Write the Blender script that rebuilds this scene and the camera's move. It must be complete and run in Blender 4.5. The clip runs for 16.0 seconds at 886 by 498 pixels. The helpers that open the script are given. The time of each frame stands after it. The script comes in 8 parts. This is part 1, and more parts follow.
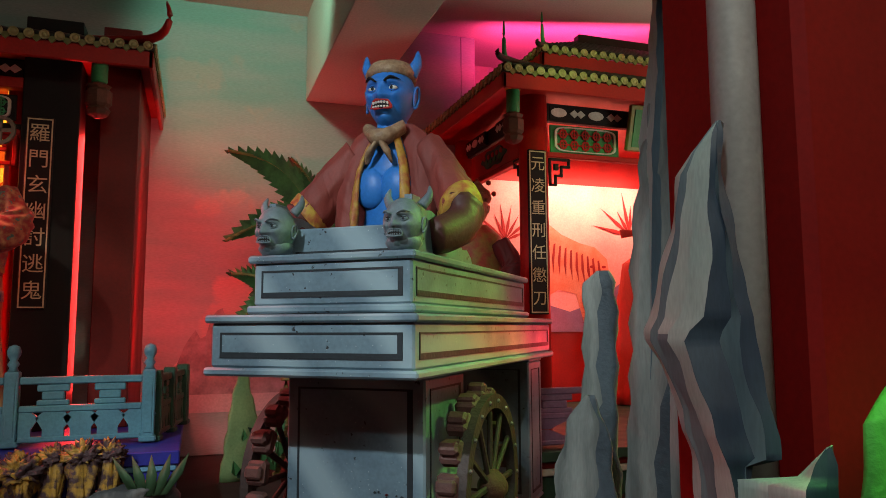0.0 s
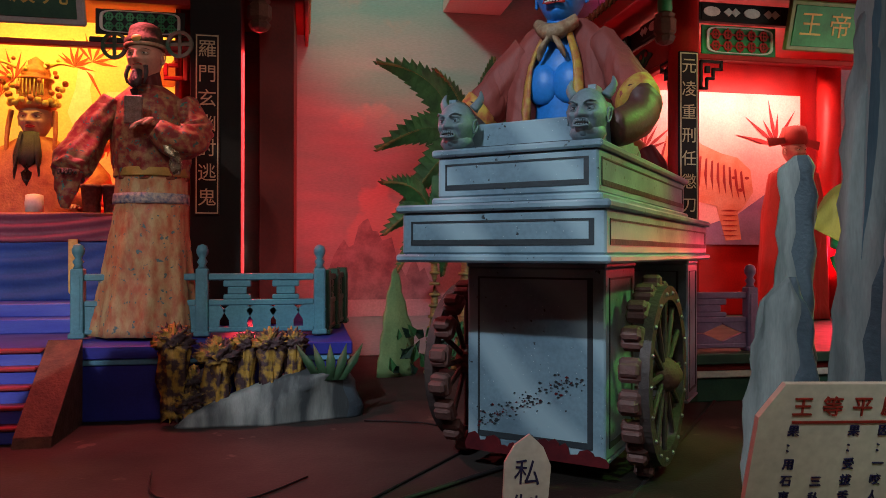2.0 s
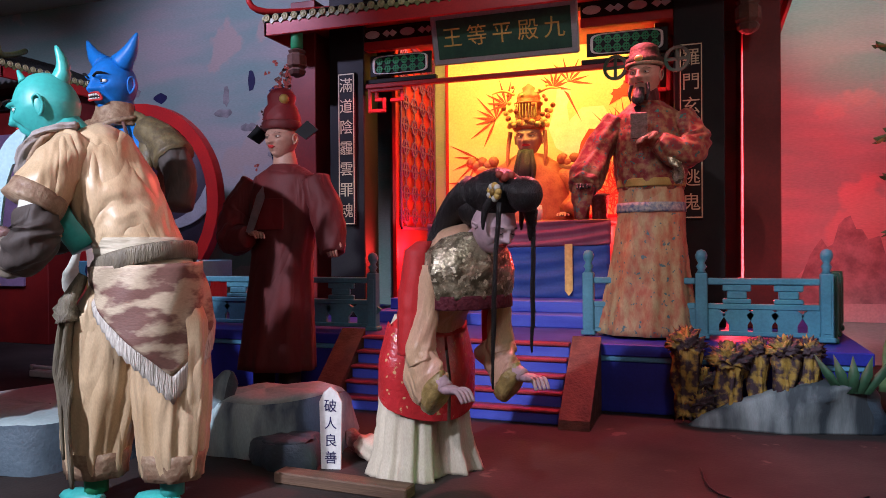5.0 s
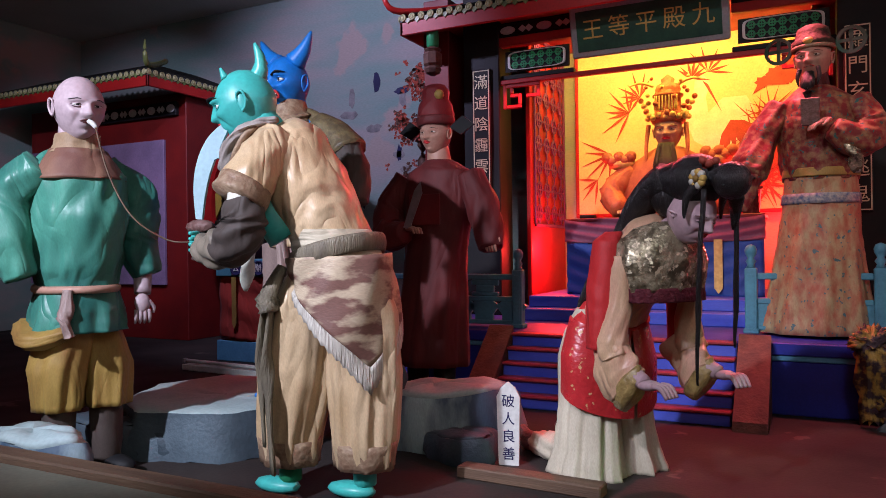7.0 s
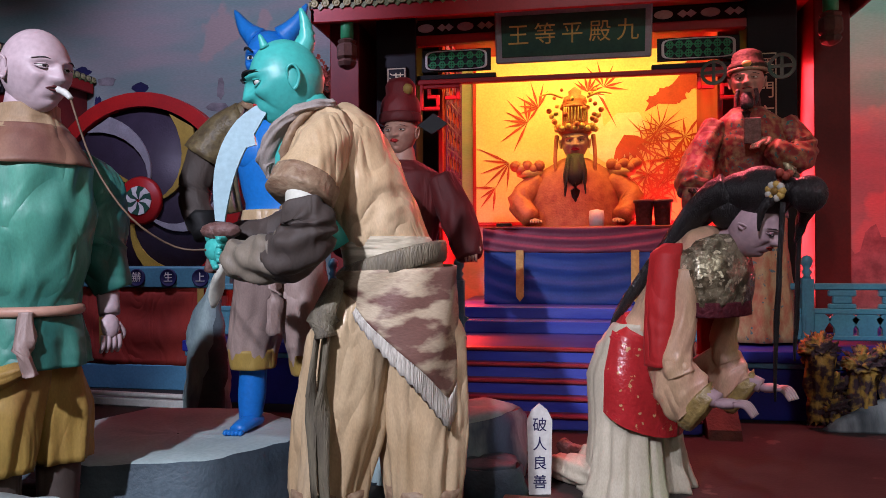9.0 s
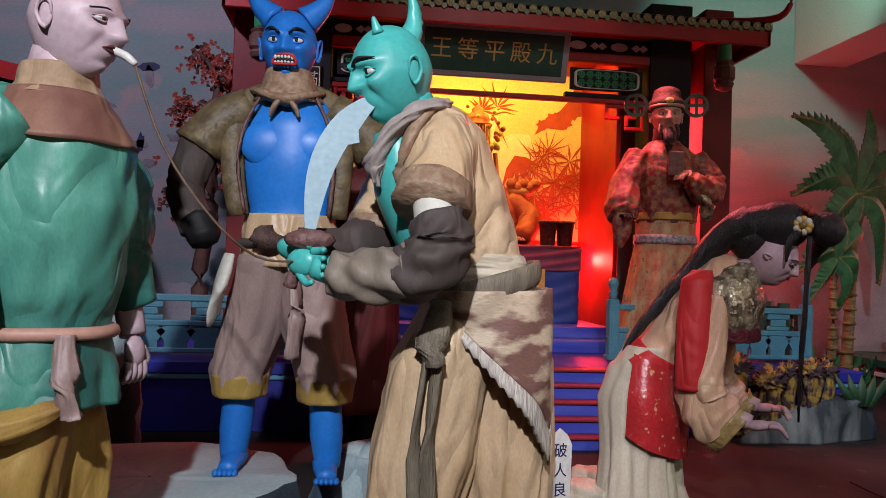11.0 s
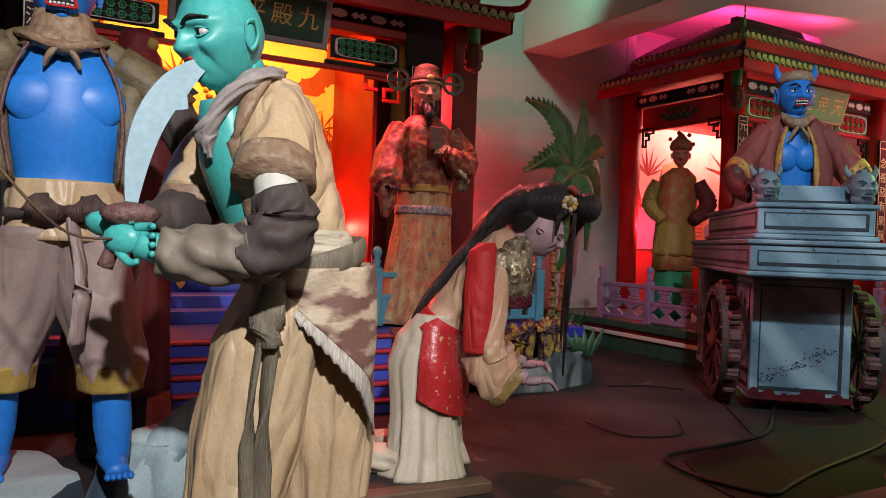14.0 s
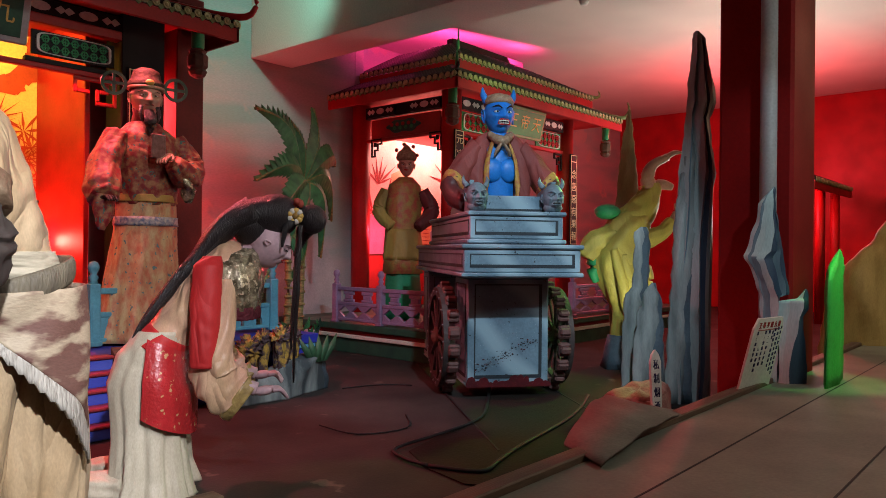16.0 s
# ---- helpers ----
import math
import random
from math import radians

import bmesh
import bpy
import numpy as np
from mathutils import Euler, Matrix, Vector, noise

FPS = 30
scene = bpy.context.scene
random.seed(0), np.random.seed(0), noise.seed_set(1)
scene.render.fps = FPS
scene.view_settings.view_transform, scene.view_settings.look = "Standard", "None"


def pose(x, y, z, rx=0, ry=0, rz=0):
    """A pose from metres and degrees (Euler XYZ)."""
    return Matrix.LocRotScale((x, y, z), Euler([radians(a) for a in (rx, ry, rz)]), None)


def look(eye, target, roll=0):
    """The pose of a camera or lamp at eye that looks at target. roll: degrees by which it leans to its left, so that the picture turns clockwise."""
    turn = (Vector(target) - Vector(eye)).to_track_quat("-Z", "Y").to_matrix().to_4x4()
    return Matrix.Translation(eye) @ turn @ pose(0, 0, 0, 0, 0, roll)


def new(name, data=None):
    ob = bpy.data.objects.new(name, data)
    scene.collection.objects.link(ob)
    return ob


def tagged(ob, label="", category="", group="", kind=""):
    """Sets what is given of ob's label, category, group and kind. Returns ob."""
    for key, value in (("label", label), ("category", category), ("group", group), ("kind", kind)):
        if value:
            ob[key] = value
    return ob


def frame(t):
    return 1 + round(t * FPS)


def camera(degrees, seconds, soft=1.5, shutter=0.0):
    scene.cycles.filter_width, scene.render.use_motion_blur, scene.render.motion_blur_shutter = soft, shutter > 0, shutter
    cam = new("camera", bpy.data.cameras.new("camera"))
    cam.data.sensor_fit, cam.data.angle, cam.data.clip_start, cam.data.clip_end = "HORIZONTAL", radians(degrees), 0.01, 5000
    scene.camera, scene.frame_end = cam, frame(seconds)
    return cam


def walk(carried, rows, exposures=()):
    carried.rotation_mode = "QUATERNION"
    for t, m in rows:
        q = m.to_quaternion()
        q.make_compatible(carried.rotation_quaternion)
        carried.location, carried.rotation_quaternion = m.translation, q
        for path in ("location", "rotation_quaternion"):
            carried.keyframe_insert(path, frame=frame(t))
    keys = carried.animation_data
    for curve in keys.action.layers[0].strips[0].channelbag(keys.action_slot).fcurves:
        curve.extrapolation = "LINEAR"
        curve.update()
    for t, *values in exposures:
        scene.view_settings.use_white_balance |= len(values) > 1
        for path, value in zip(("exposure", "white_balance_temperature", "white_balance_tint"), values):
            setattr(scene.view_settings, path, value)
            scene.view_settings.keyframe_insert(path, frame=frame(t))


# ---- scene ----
cam = camera(62.5, 16.0, soft=0.8)
# seconds, place in metres, turn in degrees
ROWS = [
    (0.0, 0.307, 0.089, 1.051, 96.11, 0.23, -18.66),
    (0.5, 0.160, 0.052, 0.991, 92.60, 0.16, -21.38),
    (1.0, 0.075, 0.043, 0.944, 90.64, 0.23, -22.00),
    (1.5, 0.058, 0.055, 0.920, 90.12, 0.37, -17.64),
    (2.0, 0.002, 0.090, 0.913, 90.32, -0.06, -10.45),
    (2.5, -0.134, 0.030, 0.940, 90.47, 0.04, -4.29),
    (3.0, -0.336, -0.001, 0.961, 90.40, 0.36, -0.30),
    (3.5, -0.474, -0.031, 0.973, 90.87, -0.11, 4.15),
    (4.0, -0.523, -0.077, 0.982, 90.80, -0.62, 9.09),
    (4.5, -0.560, -0.097, 0.994, 90.15, -0.09, 14.43),
    (5.0, -0.599, -0.137, 1.003, 89.69, 0.42, 19.70),
    (5.2, -0.616, -0.154, 0.999, 89.60, 0.46, 21.56),
    (7.3, -1.121, -0.239, 0.959, 90.01, 0.71, 26.57),
    (7.5, -1.217, -0.225, 0.982, 89.88, 0.75, 24.53),
    (8.0, -1.433, -0.185, 0.964, 89.78, 0.03, 18.62),
    (8.5, -1.755, -0.211, 0.976, 90.00, -0.12, 13.41),
    (9.0, -2.051, -0.232, 0.987, 90.31, 0.23, 10.01),
    (9.2, -2.170, -0.199, 0.964, 90.69, 0.25, 8.47),
    (11.3, -3.113, -0.054, 1.015, 91.50, -1.94, -8.16),
    (11.5, -3.158, -0.039, 1.025, 91.65, -1.81, -8.56),
    (12.0, -3.247, 0.024, 1.032, 92.27, -1.39, -10.26),
    (12.5, -3.285, 0.069, 1.022, 91.99, -1.61, -12.16),
    (13.0, -3.313, 0.063, 1.008, 91.06, -2.24, -15.28),
    (13.5, -3.346, 0.040, 1.013, 90.21, -2.35, -21.24),
    (14.0, -3.338, 0.015, 1.026, 89.27, -2.08, -28.92),
    (14.5, -3.349, -0.004, 1.023, 88.53, -1.54, -35.16),
    (15.0, -3.348, -0.024, 1.026, 88.28, -1.23, -40.87),
    (15.5, -3.355, -0.067, 1.035, 89.01, -1.02, -45.80),
    (16.0, -3.370, -0.118, 1.053, 90.12, -0.56, -49.11),
]
walk(cam, [(t, pose(x, y, z, rx, ry, rz)) for t, x, y, z, rx, ry, rz in ROWS],
     [(0.0, 0.06, 7400, 13), (1.0, -0.08, 7100, 12), (2.5, 0.0, 6300, 16), (3.5, 0.38, 6000, 18), (4.5, 0.46, 5800, 20), (5.0, 0.40, 5750, 21), (7.5, 0.24, 5750, 20),
      (9.0, 0.02, 5900, 20), (11.5, -0.12, 6300, 18), (12.5, -0.02, 6300, 18), (13.5, 0.0, 6500, 16), (14.5, 0.20, 6700, 13), (15.0, 0.26, 6600, 14), (16.0, 0.25, 6300, 13)])

# ---- world and light ----
world = bpy.data.worlds.new("world")
scene.world = world
world.use_nodes = True
world.node_tree.nodes["Background"].inputs[0].default_value = (0.30, 0.34, 0.42, 1)
world.node_tree.nodes["Background"].inputs[1].default_value = 0.003


def lamp(name, kind, place, power, colour, size=0.2, target=None, cone=60, size_y=None):
    data = bpy.data.lights.new(name, kind)
    data.energy, data.color = power, colour
    ob = new(name, data)
    if kind == "AREA":
        data.size = size
        if size_y:
            data.shape, data.size_y = "RECTANGLE", size_y
    else:
        data.shadow_soft_size = size
    if kind == "SPOT":
        data.spot_size, data.spot_blend = radians(cone), 0.6
    ob.matrix_world = look(place, target) if target else Matrix.Translation(place)
    return ob


COOL, TEAL, RED, GREEN, YELLOW, PINK = (0.96, 0.97, 1.0), (0.55, 0.85, 1.0), (1.0, 0.03, 0.02), (0.25, 1.0, 0.12), (1.0, 0.62, 0.12), (1.0, 0.12, 0.32)
lamp("spot_demons", "SPOT", (-3.5, -1.5, 3.0), 900, COOL, 0.06, (-3.15, 2.25, 0.95), 39)
lamp("spot_kneeling", "SPOT", (-2.6, -1.0, 3.4), 330, (1.0, 0.91, 0.95), 0.06, (-1.5, 2.9, 0.7), 34)
lamp("spot_cart", "SPOT", (-1.7, 0.3, 3.6), 560, (0.72, 0.90, 1.0), 0.06, (0.8, 3.2, 1.0), 44)
lamp("spot_cart_green", "SPOT", (2.75, 2.45, 2.3), 150, (0.30, 1.0, 0.16), 0.05, (1.55, 2.85, 0.95), 60)
# added spot without a known fixture, brightens the side hall
lamp("fill_side_hall", "SPOT", (-6.4, 2.4, 3.5), 190, (0.86, 0.84, 1.0), 0.06, (-8.0, 5.3, 2.1), 56)
lamp("spot_pavilion_green", "SPOT", (1.9, 3.2, 3.5), 70, (0.55, 1.0, 0.35), 0.06, (4.0, 5.2, 2.6), 56)
lamp("lamp_hall_yellow", "AREA", (-2.05, 5.72, 2.80), 56, (1.0, 0.62, 0.08), 1.9, (-2.05, 6.5, 1.75), size_y=0.08)
lamp("lamp_hall_red_left", "POINT", (-2.92, 5.75, 0.95), 42, RED, 0.05)
lamp("lamp_hall_red_right", "POINT", (-1.05, 6.2, 1.1), 50, RED, 0.05)
lamp("lamp_hall_porch", "AREA", (-2.05, 5.25, 2.3), 40, (1.0, 0.06, 0.07), 2.2, (-2.05, 4.4, 0.6), size_y=0.08)
lamp("lamp_hall_wing", "AREA", (-0.42, 5.75, 1.5), 30, (1.0, 0.04, 0.04), 0.05, (-0.42, 4.8, 1.4), size_y=1.8)
lamp("lamp_mural_red", "AREA", (0.0, 5.55, 1.6), 26, (1.0, 0.06, 0.07), 0.06, (0.75, 6.6, 1.5), size_y=1.6)
lamp("lamp_mural_pink", "SPOT", (2.2, 4.3, 2.6), 15, (1.0, 0.45, 0.52), 0.1, (0.7, 6.6, 1.3), 80)
lamp("lamp_mural_green", "SPOT", (0.4, 4.4, 3.8), 125, (0.36, 1.0, 0.76), 0.1, (0.9, 6.6, 3.45), 70)
lamp("lamp_palms", "SPOT", (-0.6, 2.4, 3.6), 52, (0.85, 1.0, 0.85), 0.08, (1.0, 5.5, 1.0), 34)
lamp("lamp_tiger", "AREA", (4.05, 6.3, 2.55), 42, (1.0, 0.42, 0.34), 1.6, (4.05, 6.9, 1.6), size_y=0.1)
lamp("lamp_tiger_red", "POINT", (4.9, 6.2, 0.9), 45, (1.0, 0.03, 0.06), 0.06)
lamp("lamp_tiger_left", "POINT", (3.1, 6.3, 1.2), 40, (1.0, 0.05, 0.08), 0.06)
lamp("lamp_roof_magenta", "AREA", (4.0, 5.9, 3.66), 48, (1.0, 0.04, 0.22), 2.4, (4.2, 6.6, 3.9), size_y=0.1)
lamp("lamp_floor_red", "SPOT", (-1.2, 4.6, 2.75), 240, (1.0, 0.16, 0.17), 0.08, (-0.4, 3.1, 0.0), 84)
lamp("lamp_wheel", "SPOT", (-5.0, 3.2, 3.75), 300, (0.82, 0.76, 1.0), 0.08, (-5.05, 6.3, 1.9), 96)
lamp("lamp_walkway", "AREA", (0.8, -1.4, 3.7), 64, (0.95, 1.0, 0.86), 1.4, (0.9, 0.8, 0.3))
# added uplight, its source unseen, lifts the ceiling on the right
lamp("fill_ceiling", "AREA", (6.0, 2.6, 1.3), 75, (1.0, 1.0, 0.86), 1.2, (5.0, 2.9, 3.9))
lamp("lamp_yellow_dress", "SPOT", (2.1, 2.3, 0.25), 34, (1.0, 1.0, 0.7), 0.04, (2.8, 3.05, 1.2), 60)
lamp("lamp_green_rock", "SPOT", (1.85, 0.40, 2.5), 110, (0.1, 1.0, 0.15), 0.04, (1.55, 0.97, 0.65), 26)
lamp("spot_plaque", "SPOT", (-2.0, 2.2, 3.7), 60, (1.0, 0.95, 0.88), 0.05, (-2.04, 5.2, 2.65), 40)
lamp("spot_official", "SPOT", (-1.9, 1.6, 3.7), 135, (1.0, 0.86, 0.72), 0.05, (-0.93, 4.7, 1.3), 26)
lamp("spot_rocks", "SPOT", (-0.8, -0.9, 3.2), 125, (0.78, 0.95, 1.0), 0.06, (1.3, 1.6, 1.2), 30)
# added spot, no fixture known, brightens the ochre rock
lamp("fill_ochre_rock", "SPOT", (1.9, -0.9, 3.4), 150, (1.0, 0.86, 0.62), 0.06, (3.9, 1.1, 1.0), 34)
# added point light to brighten the banner, no lamp seen near it
lamp("fill_banner", "POINT", (5.2, -0.5, 3.2), 60, (1.0, 0.7, 0.4), 0.1)
lamp("lamp_far_red", "POINT", (8.0, 3.6, 2.6), 260, (1.0, 0.06, 0.08), 0.1)


# ---- materials ----
def mat(name, colour, rough=0.6, second=None, scale=6.0, bump=0.15, fine=60.0, metal=0.0, emit=0.0, stretch=None, spots=None, mix=0.5, sharp=0.16):
    """A node material: two colours mixed by a broad noise, a fine noise for grain and relief, and spots of a third colour."""
    m = bpy.data.materials.new(name)
    m.use_nodes = True
    n, l = m.node_tree.nodes, m.node_tree.links
    p = n["Principled BSDF"]
    second = second or tuple(c * 0.72 for c in colour)
    geo = n.new("ShaderNodeTexCoord")
    at = geo.outputs["Object"]
    if stretch:
        mp = n.new("ShaderNodeMapping")
        mp.inputs["Scale"].default_value = stretch
        l.new(at, mp.inputs[0])
        at = mp.outputs[0]
    big, small = n.new("ShaderNodeTexNoise"), n.new("ShaderNodeTexNoise")
    for tex, s, d in ((big, scale, 4), (small, fine, 3)):
        tex.inputs["Scale"].default_value, tex.inputs["Detail"].default_value = s, d
        l.new(at, tex.inputs["Vector"])
    ramp = n.new("ShaderNodeValToRGB")
    ramp.color_ramp.elements[0].position, ramp.color_ramp.elements[1].position = mix - sharp, mix + sharp
    ramp.color_ramp.elements[0].color, ramp.color_ramp.elements[1].color = (*colour, 1), (*second, 1)
    l.new(big.outputs[0], ramp.inputs[0])
    out = ramp.outputs[0]
    if spots:
        colour3, s, cut = spots
        tex = n.new("ShaderNodeTexNoise")
        tex.inputs["Scale"].default_value, tex.inputs["Detail"].default_value = s, 5
        l.new(geo.outputs["Object"], tex.inputs["Vector"])
        r2 = n.new("ShaderNodeValToRGB")
        r2.color_ramp.elements[0].position, r2.color_ramp.elements[1].position = cut, cut + 0.03
        l.new(tex.outputs[0], r2.inputs[0])
        mx = n.new("ShaderNodeMix")
        mx.data_type = "RGBA"
        mx.inputs[7].default_value = (*colour3, 1)
        l.new(r2.outputs[0], mx.inputs[0])
        l.new(out, mx.inputs[6])
        out = mx.outputs[2]
    hue = n.new("ShaderNodeMix")
    hue.data_type, hue.blend_type = "RGBA", "MULTIPLY"
    hue.inputs[0].default_value = 0.38
    l.new(out, hue.inputs[6])
    l.new(small.outputs[0], hue.inputs[7])
    l.new(hue.outputs[2], p.inputs["Base Color"])
    rr = n.new("ShaderNodeMapRange")
    rr.inputs[3].default_value, rr.inputs[4].default_value = max(rough - 0.12, 0.03), min(rough + 0.12, 1)
    l.new(big.outputs[0], rr.inputs[0])
    l.new(rr.outputs[0], p.inputs["Roughness"])
    p.inputs["Metallic"].default_value = metal
    p.inputs["Specular IOR Level"].default_value = 0.3 if rough > 0.4 else 0.45
    if bump:
        add = n.new("ShaderNodeMath")
        l.new(big.outputs[0], add.inputs[0])
        l.new(small.outputs[0], add.inputs[1])
        b = n.new("ShaderNodeBump")
        b.inputs["Strength"].default_value, b.inputs["Distance"].default_value = min(1.0, bump * 2), 0.006
        l.new(add.outputs[0], b.inputs["Height"])
        l.new(b.outputs[0], p.inputs["Normal"])
    if emit:
        p.inputs["Emission Color"].default_value = (*colour, 1)
        p.inputs["Emission Strength"].default_value = emit
    return m


CLOTHS = set()


def cloth(name, colour, second, rough=0.45, size=3.0, fold=0.6, spots=None, stretch=(1.5, 1.5, 0.6), mix=0.5):
    """Woven cloth: soft wrinkles from a warped noise, weave in the grain."""
    m = mat(name, colour, min(0.75, rough + 0.17), second, size, 0.0, 130, stretch=stretch, spots=spots, mix=mix)
    n, l = m.node_tree.nodes, m.node_tree.links
    co, mp, tex, weave = n.new("ShaderNodeTexCoord"), n.new("ShaderNodeMapping"), n.new("ShaderNodeTexNoise"), n.new("ShaderNodeTexNoise")
    mp.inputs["Scale"].default_value = stretch
    l.new(co.outputs["Object"], mp.inputs[0])
    l.new(mp.outputs[0], tex.inputs["Vector"])
    l.new(co.outputs["Object"], weave.inputs["Vector"])
    tex.inputs["Scale"].default_value, tex.inputs["Detail"].default_value, tex.inputs["Distortion"].default_value = 3.4, 1.6, 1.5
    weave.inputs["Scale"].default_value = 220
    b, b2 = n.new("ShaderNodeBump"), n.new("ShaderNodeBump")
    b.inputs["Strength"].default_value, b.inputs["Distance"].default_value = min(1.0, fold * 0.9), 0.05
    b2.inputs["Strength"].default_value, b2.inputs["Distance"].default_value = 0.12, 0.002
    sub, crease = n.new("ShaderNodeMath"), n.new("ShaderNodeMath")
    sub.operation, crease.operation = "SUBTRACT", "ABSOLUTE"
    sub.inputs[1].default_value = 0.5
    l.new(tex.outputs[0], sub.inputs[0])
    l.new(sub.outputs[0], crease.inputs[0])
    l.new(crease.outputs[0], b.inputs["Height"])
    l.new(weave.outputs[0], b2.inputs["Height"])
    l.new(b.outputs[0], b2.inputs["Normal"])
    l.new(b2.outputs[0], n["Principled BSDF"].inputs["Normal"])
    n["Principled BSDF"].inputs["Sheen Weight"].default_value = 0.02
    n["Principled BSDF"].inputs["Specular IOR Level"].default_value = 0.36
    CLOTHS.add(name)
    return m


RED_PAINT = mat("red_paint", (0.42, 0.015, 0.012), 0.45, (0.30, 0.01, 0.01), 3, 0.05)
DARK_RED = mat("dark_red_paint", (0.20, 0.012, 0.010), 0.5, (0.13, 0.008, 0.008), 3, 0.05)
BLACK = mat("black_lacquer", (0.010, 0.010, 0.012), 0.6, (0.015, 0.015, 0.015), 5, 0.05)
BLACK.node_tree.nodes["Principled BSDF"].inputs["Specular IOR Level"].default_value = 0.2
GOLD = mat("gold_paint", (0.66, 0.46, 0.12), 0.45, (0.52, 0.34, 0.08), 20, 0.05)
WHITE = mat("white_paint", (0.72, 0.72, 0.68), 0.5, (0.6, 0.6, 0.56), 12, 0.05)
GREEN_PAINT = mat("green_paint", (0.03, 0.30, 0.10), 0.5, (0.02, 0.2, 0.08), 8, 0.05)
DEEP_GREEN = mat("deep_green_paint", (0.03, 0.10, 0.06), 0.5, (0.02, 0.07, 0.05), 8, 0.05)
OLIVE = mat("olive_gold_tile", (0.22, 0.24, 0.07), 0.4, (0.12, 0.16, 0.05), 15, 0.1)
ROOF_TILE = mat("roof_tile_dark", (0.022, 0.022, 0.018), 0.5, (0.012, 0.012, 0.012), 10, 0.2)
BLUE_PAINT = mat("blue_plinth_paint", (0.025, 0.035, 0.36), 0.5, (0.02, 0.025, 0.24), 3, 0.05)
LIGHT_BLUE = mat("light_blue_paint", (0.13, 0.36, 0.55), 0.5, (0.10, 0.30, 0.48), 4, 0.05)
TEAL_PAINT = mat("teal_rail_paint", (0.09, 0.28, 0.36), 0.5, (0.07, 0.21, 0.28), 5, 0.08)
MAUVE = mat("mauve_rail_paint", (0.30, 0.20, 0.34), 0.5, (0.22, 0.15, 0.26), 5, 0.08)
STONE_BLUE = mat("speckled_blue_stone_paint", (0.17, 0.27, 0.34), 0.4, (0.11, 0.18, 0.24), 5, 0.05, spots=((0.015, 0.02, 0.025), 34, 0.66))
n_, l_ = STONE_BLUE.node_tree.nodes, STONE_BLUE.node_tree.links
wave, tc, sp, mx1, mx2, cr, cr2 = (n_.new(k) for k in ("ShaderNodeTexWave", "ShaderNodeTexCoord", "ShaderNodeTexVoronoi", "ShaderNodeMix", "ShaderNodeMix", "ShaderNodeValToRGB", "ShaderNodeValToRGB"))
mp_ = n_.new("ShaderNodeMapping")
mp_.inputs["Rotation"].default_value = (0.0, radians(38), 0.0)
l_.new(tc.outputs["Object"], mp_.inputs[0])
l_.new(mp_.outputs[0], wave.inputs["Vector"])
l_.new(tc.outputs["Object"], sp.inputs["Vector"])
wave.inputs["Scale"].default_value, wave.inputs["Distortion"].default_value, wave.inputs["Detail"].default_value = 0.9, 5.0, 2
sp.inputs["Scale"].default_value = 46
cr.color_ramp.elements[0].position, cr.color_ramp.elements[1].position = 0.45, 0.95
cr2.color_ramp.elements[0].position, cr2.color_ramp.elements[1].position = 0.06, 0.09
cr2.color_ramp.elements[0].color, cr2.color_ramp.elements[1].color = (0.6, 0.6, 0.6, 1), (0, 0, 0, 1)
for mx_ in (mx1, mx2):
    mx_.data_type = "RGBA"
src = n_["Principled BSDF"].inputs["Base Color"].links[0].from_socket
l_.new(wave.outputs[0], cr.inputs[0])
l_.new(cr.outputs[0], mx1.inputs[0])
l_.new(src, mx1.inputs[6])
mx1.inputs[7].default_value = (0.23, 0.33, 0.39, 1)
l_.new(sp.outputs[0], cr2.inputs[0])
l_.new(cr2.outputs[0], mx2.inputs[0])
l_.new(mx1.outputs[2], mx2.inputs[6])
mx2.inputs[7].default_value = (0.55, 0.62, 0.64, 1)
l_.new(mx2.outputs[2], n_["Principled BSDF"].inputs["Base Color"])
STONE_LINE = mat("dark_panel_line", (0.03, 0.04, 0.05), 0.5)
FLOOR = mat("dark_stage_floor", (0.046, 0.036, 0.032), 0.75, (0.024, 0.019, 0.018), 1.6, 0.12, spots=((0.10, 0.08, 0.065), 3.5, 0.66))
FLOOR.node_tree.nodes["Principled BSDF"].inputs["Specular IOR Level"].default_value = 0.2
# floor colour goes near black in a soft, ragged oval before the cart
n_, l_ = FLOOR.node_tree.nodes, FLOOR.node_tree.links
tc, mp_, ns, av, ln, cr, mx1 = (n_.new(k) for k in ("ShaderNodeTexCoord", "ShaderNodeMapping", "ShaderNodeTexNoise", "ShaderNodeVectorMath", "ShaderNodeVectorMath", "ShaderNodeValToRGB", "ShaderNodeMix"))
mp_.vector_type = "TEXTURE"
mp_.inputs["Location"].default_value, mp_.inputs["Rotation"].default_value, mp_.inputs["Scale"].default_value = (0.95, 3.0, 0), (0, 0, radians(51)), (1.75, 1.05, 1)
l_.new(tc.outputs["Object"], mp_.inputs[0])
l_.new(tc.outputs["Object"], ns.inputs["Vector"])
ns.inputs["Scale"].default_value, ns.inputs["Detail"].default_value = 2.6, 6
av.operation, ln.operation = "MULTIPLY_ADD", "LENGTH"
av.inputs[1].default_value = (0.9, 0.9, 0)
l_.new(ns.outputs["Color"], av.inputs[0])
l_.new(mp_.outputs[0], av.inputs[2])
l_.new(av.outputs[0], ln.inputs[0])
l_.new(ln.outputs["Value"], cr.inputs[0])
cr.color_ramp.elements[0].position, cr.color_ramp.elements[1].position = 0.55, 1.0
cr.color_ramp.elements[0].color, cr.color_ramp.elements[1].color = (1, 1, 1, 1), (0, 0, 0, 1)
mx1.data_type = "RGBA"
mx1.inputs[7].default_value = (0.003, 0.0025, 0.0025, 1)
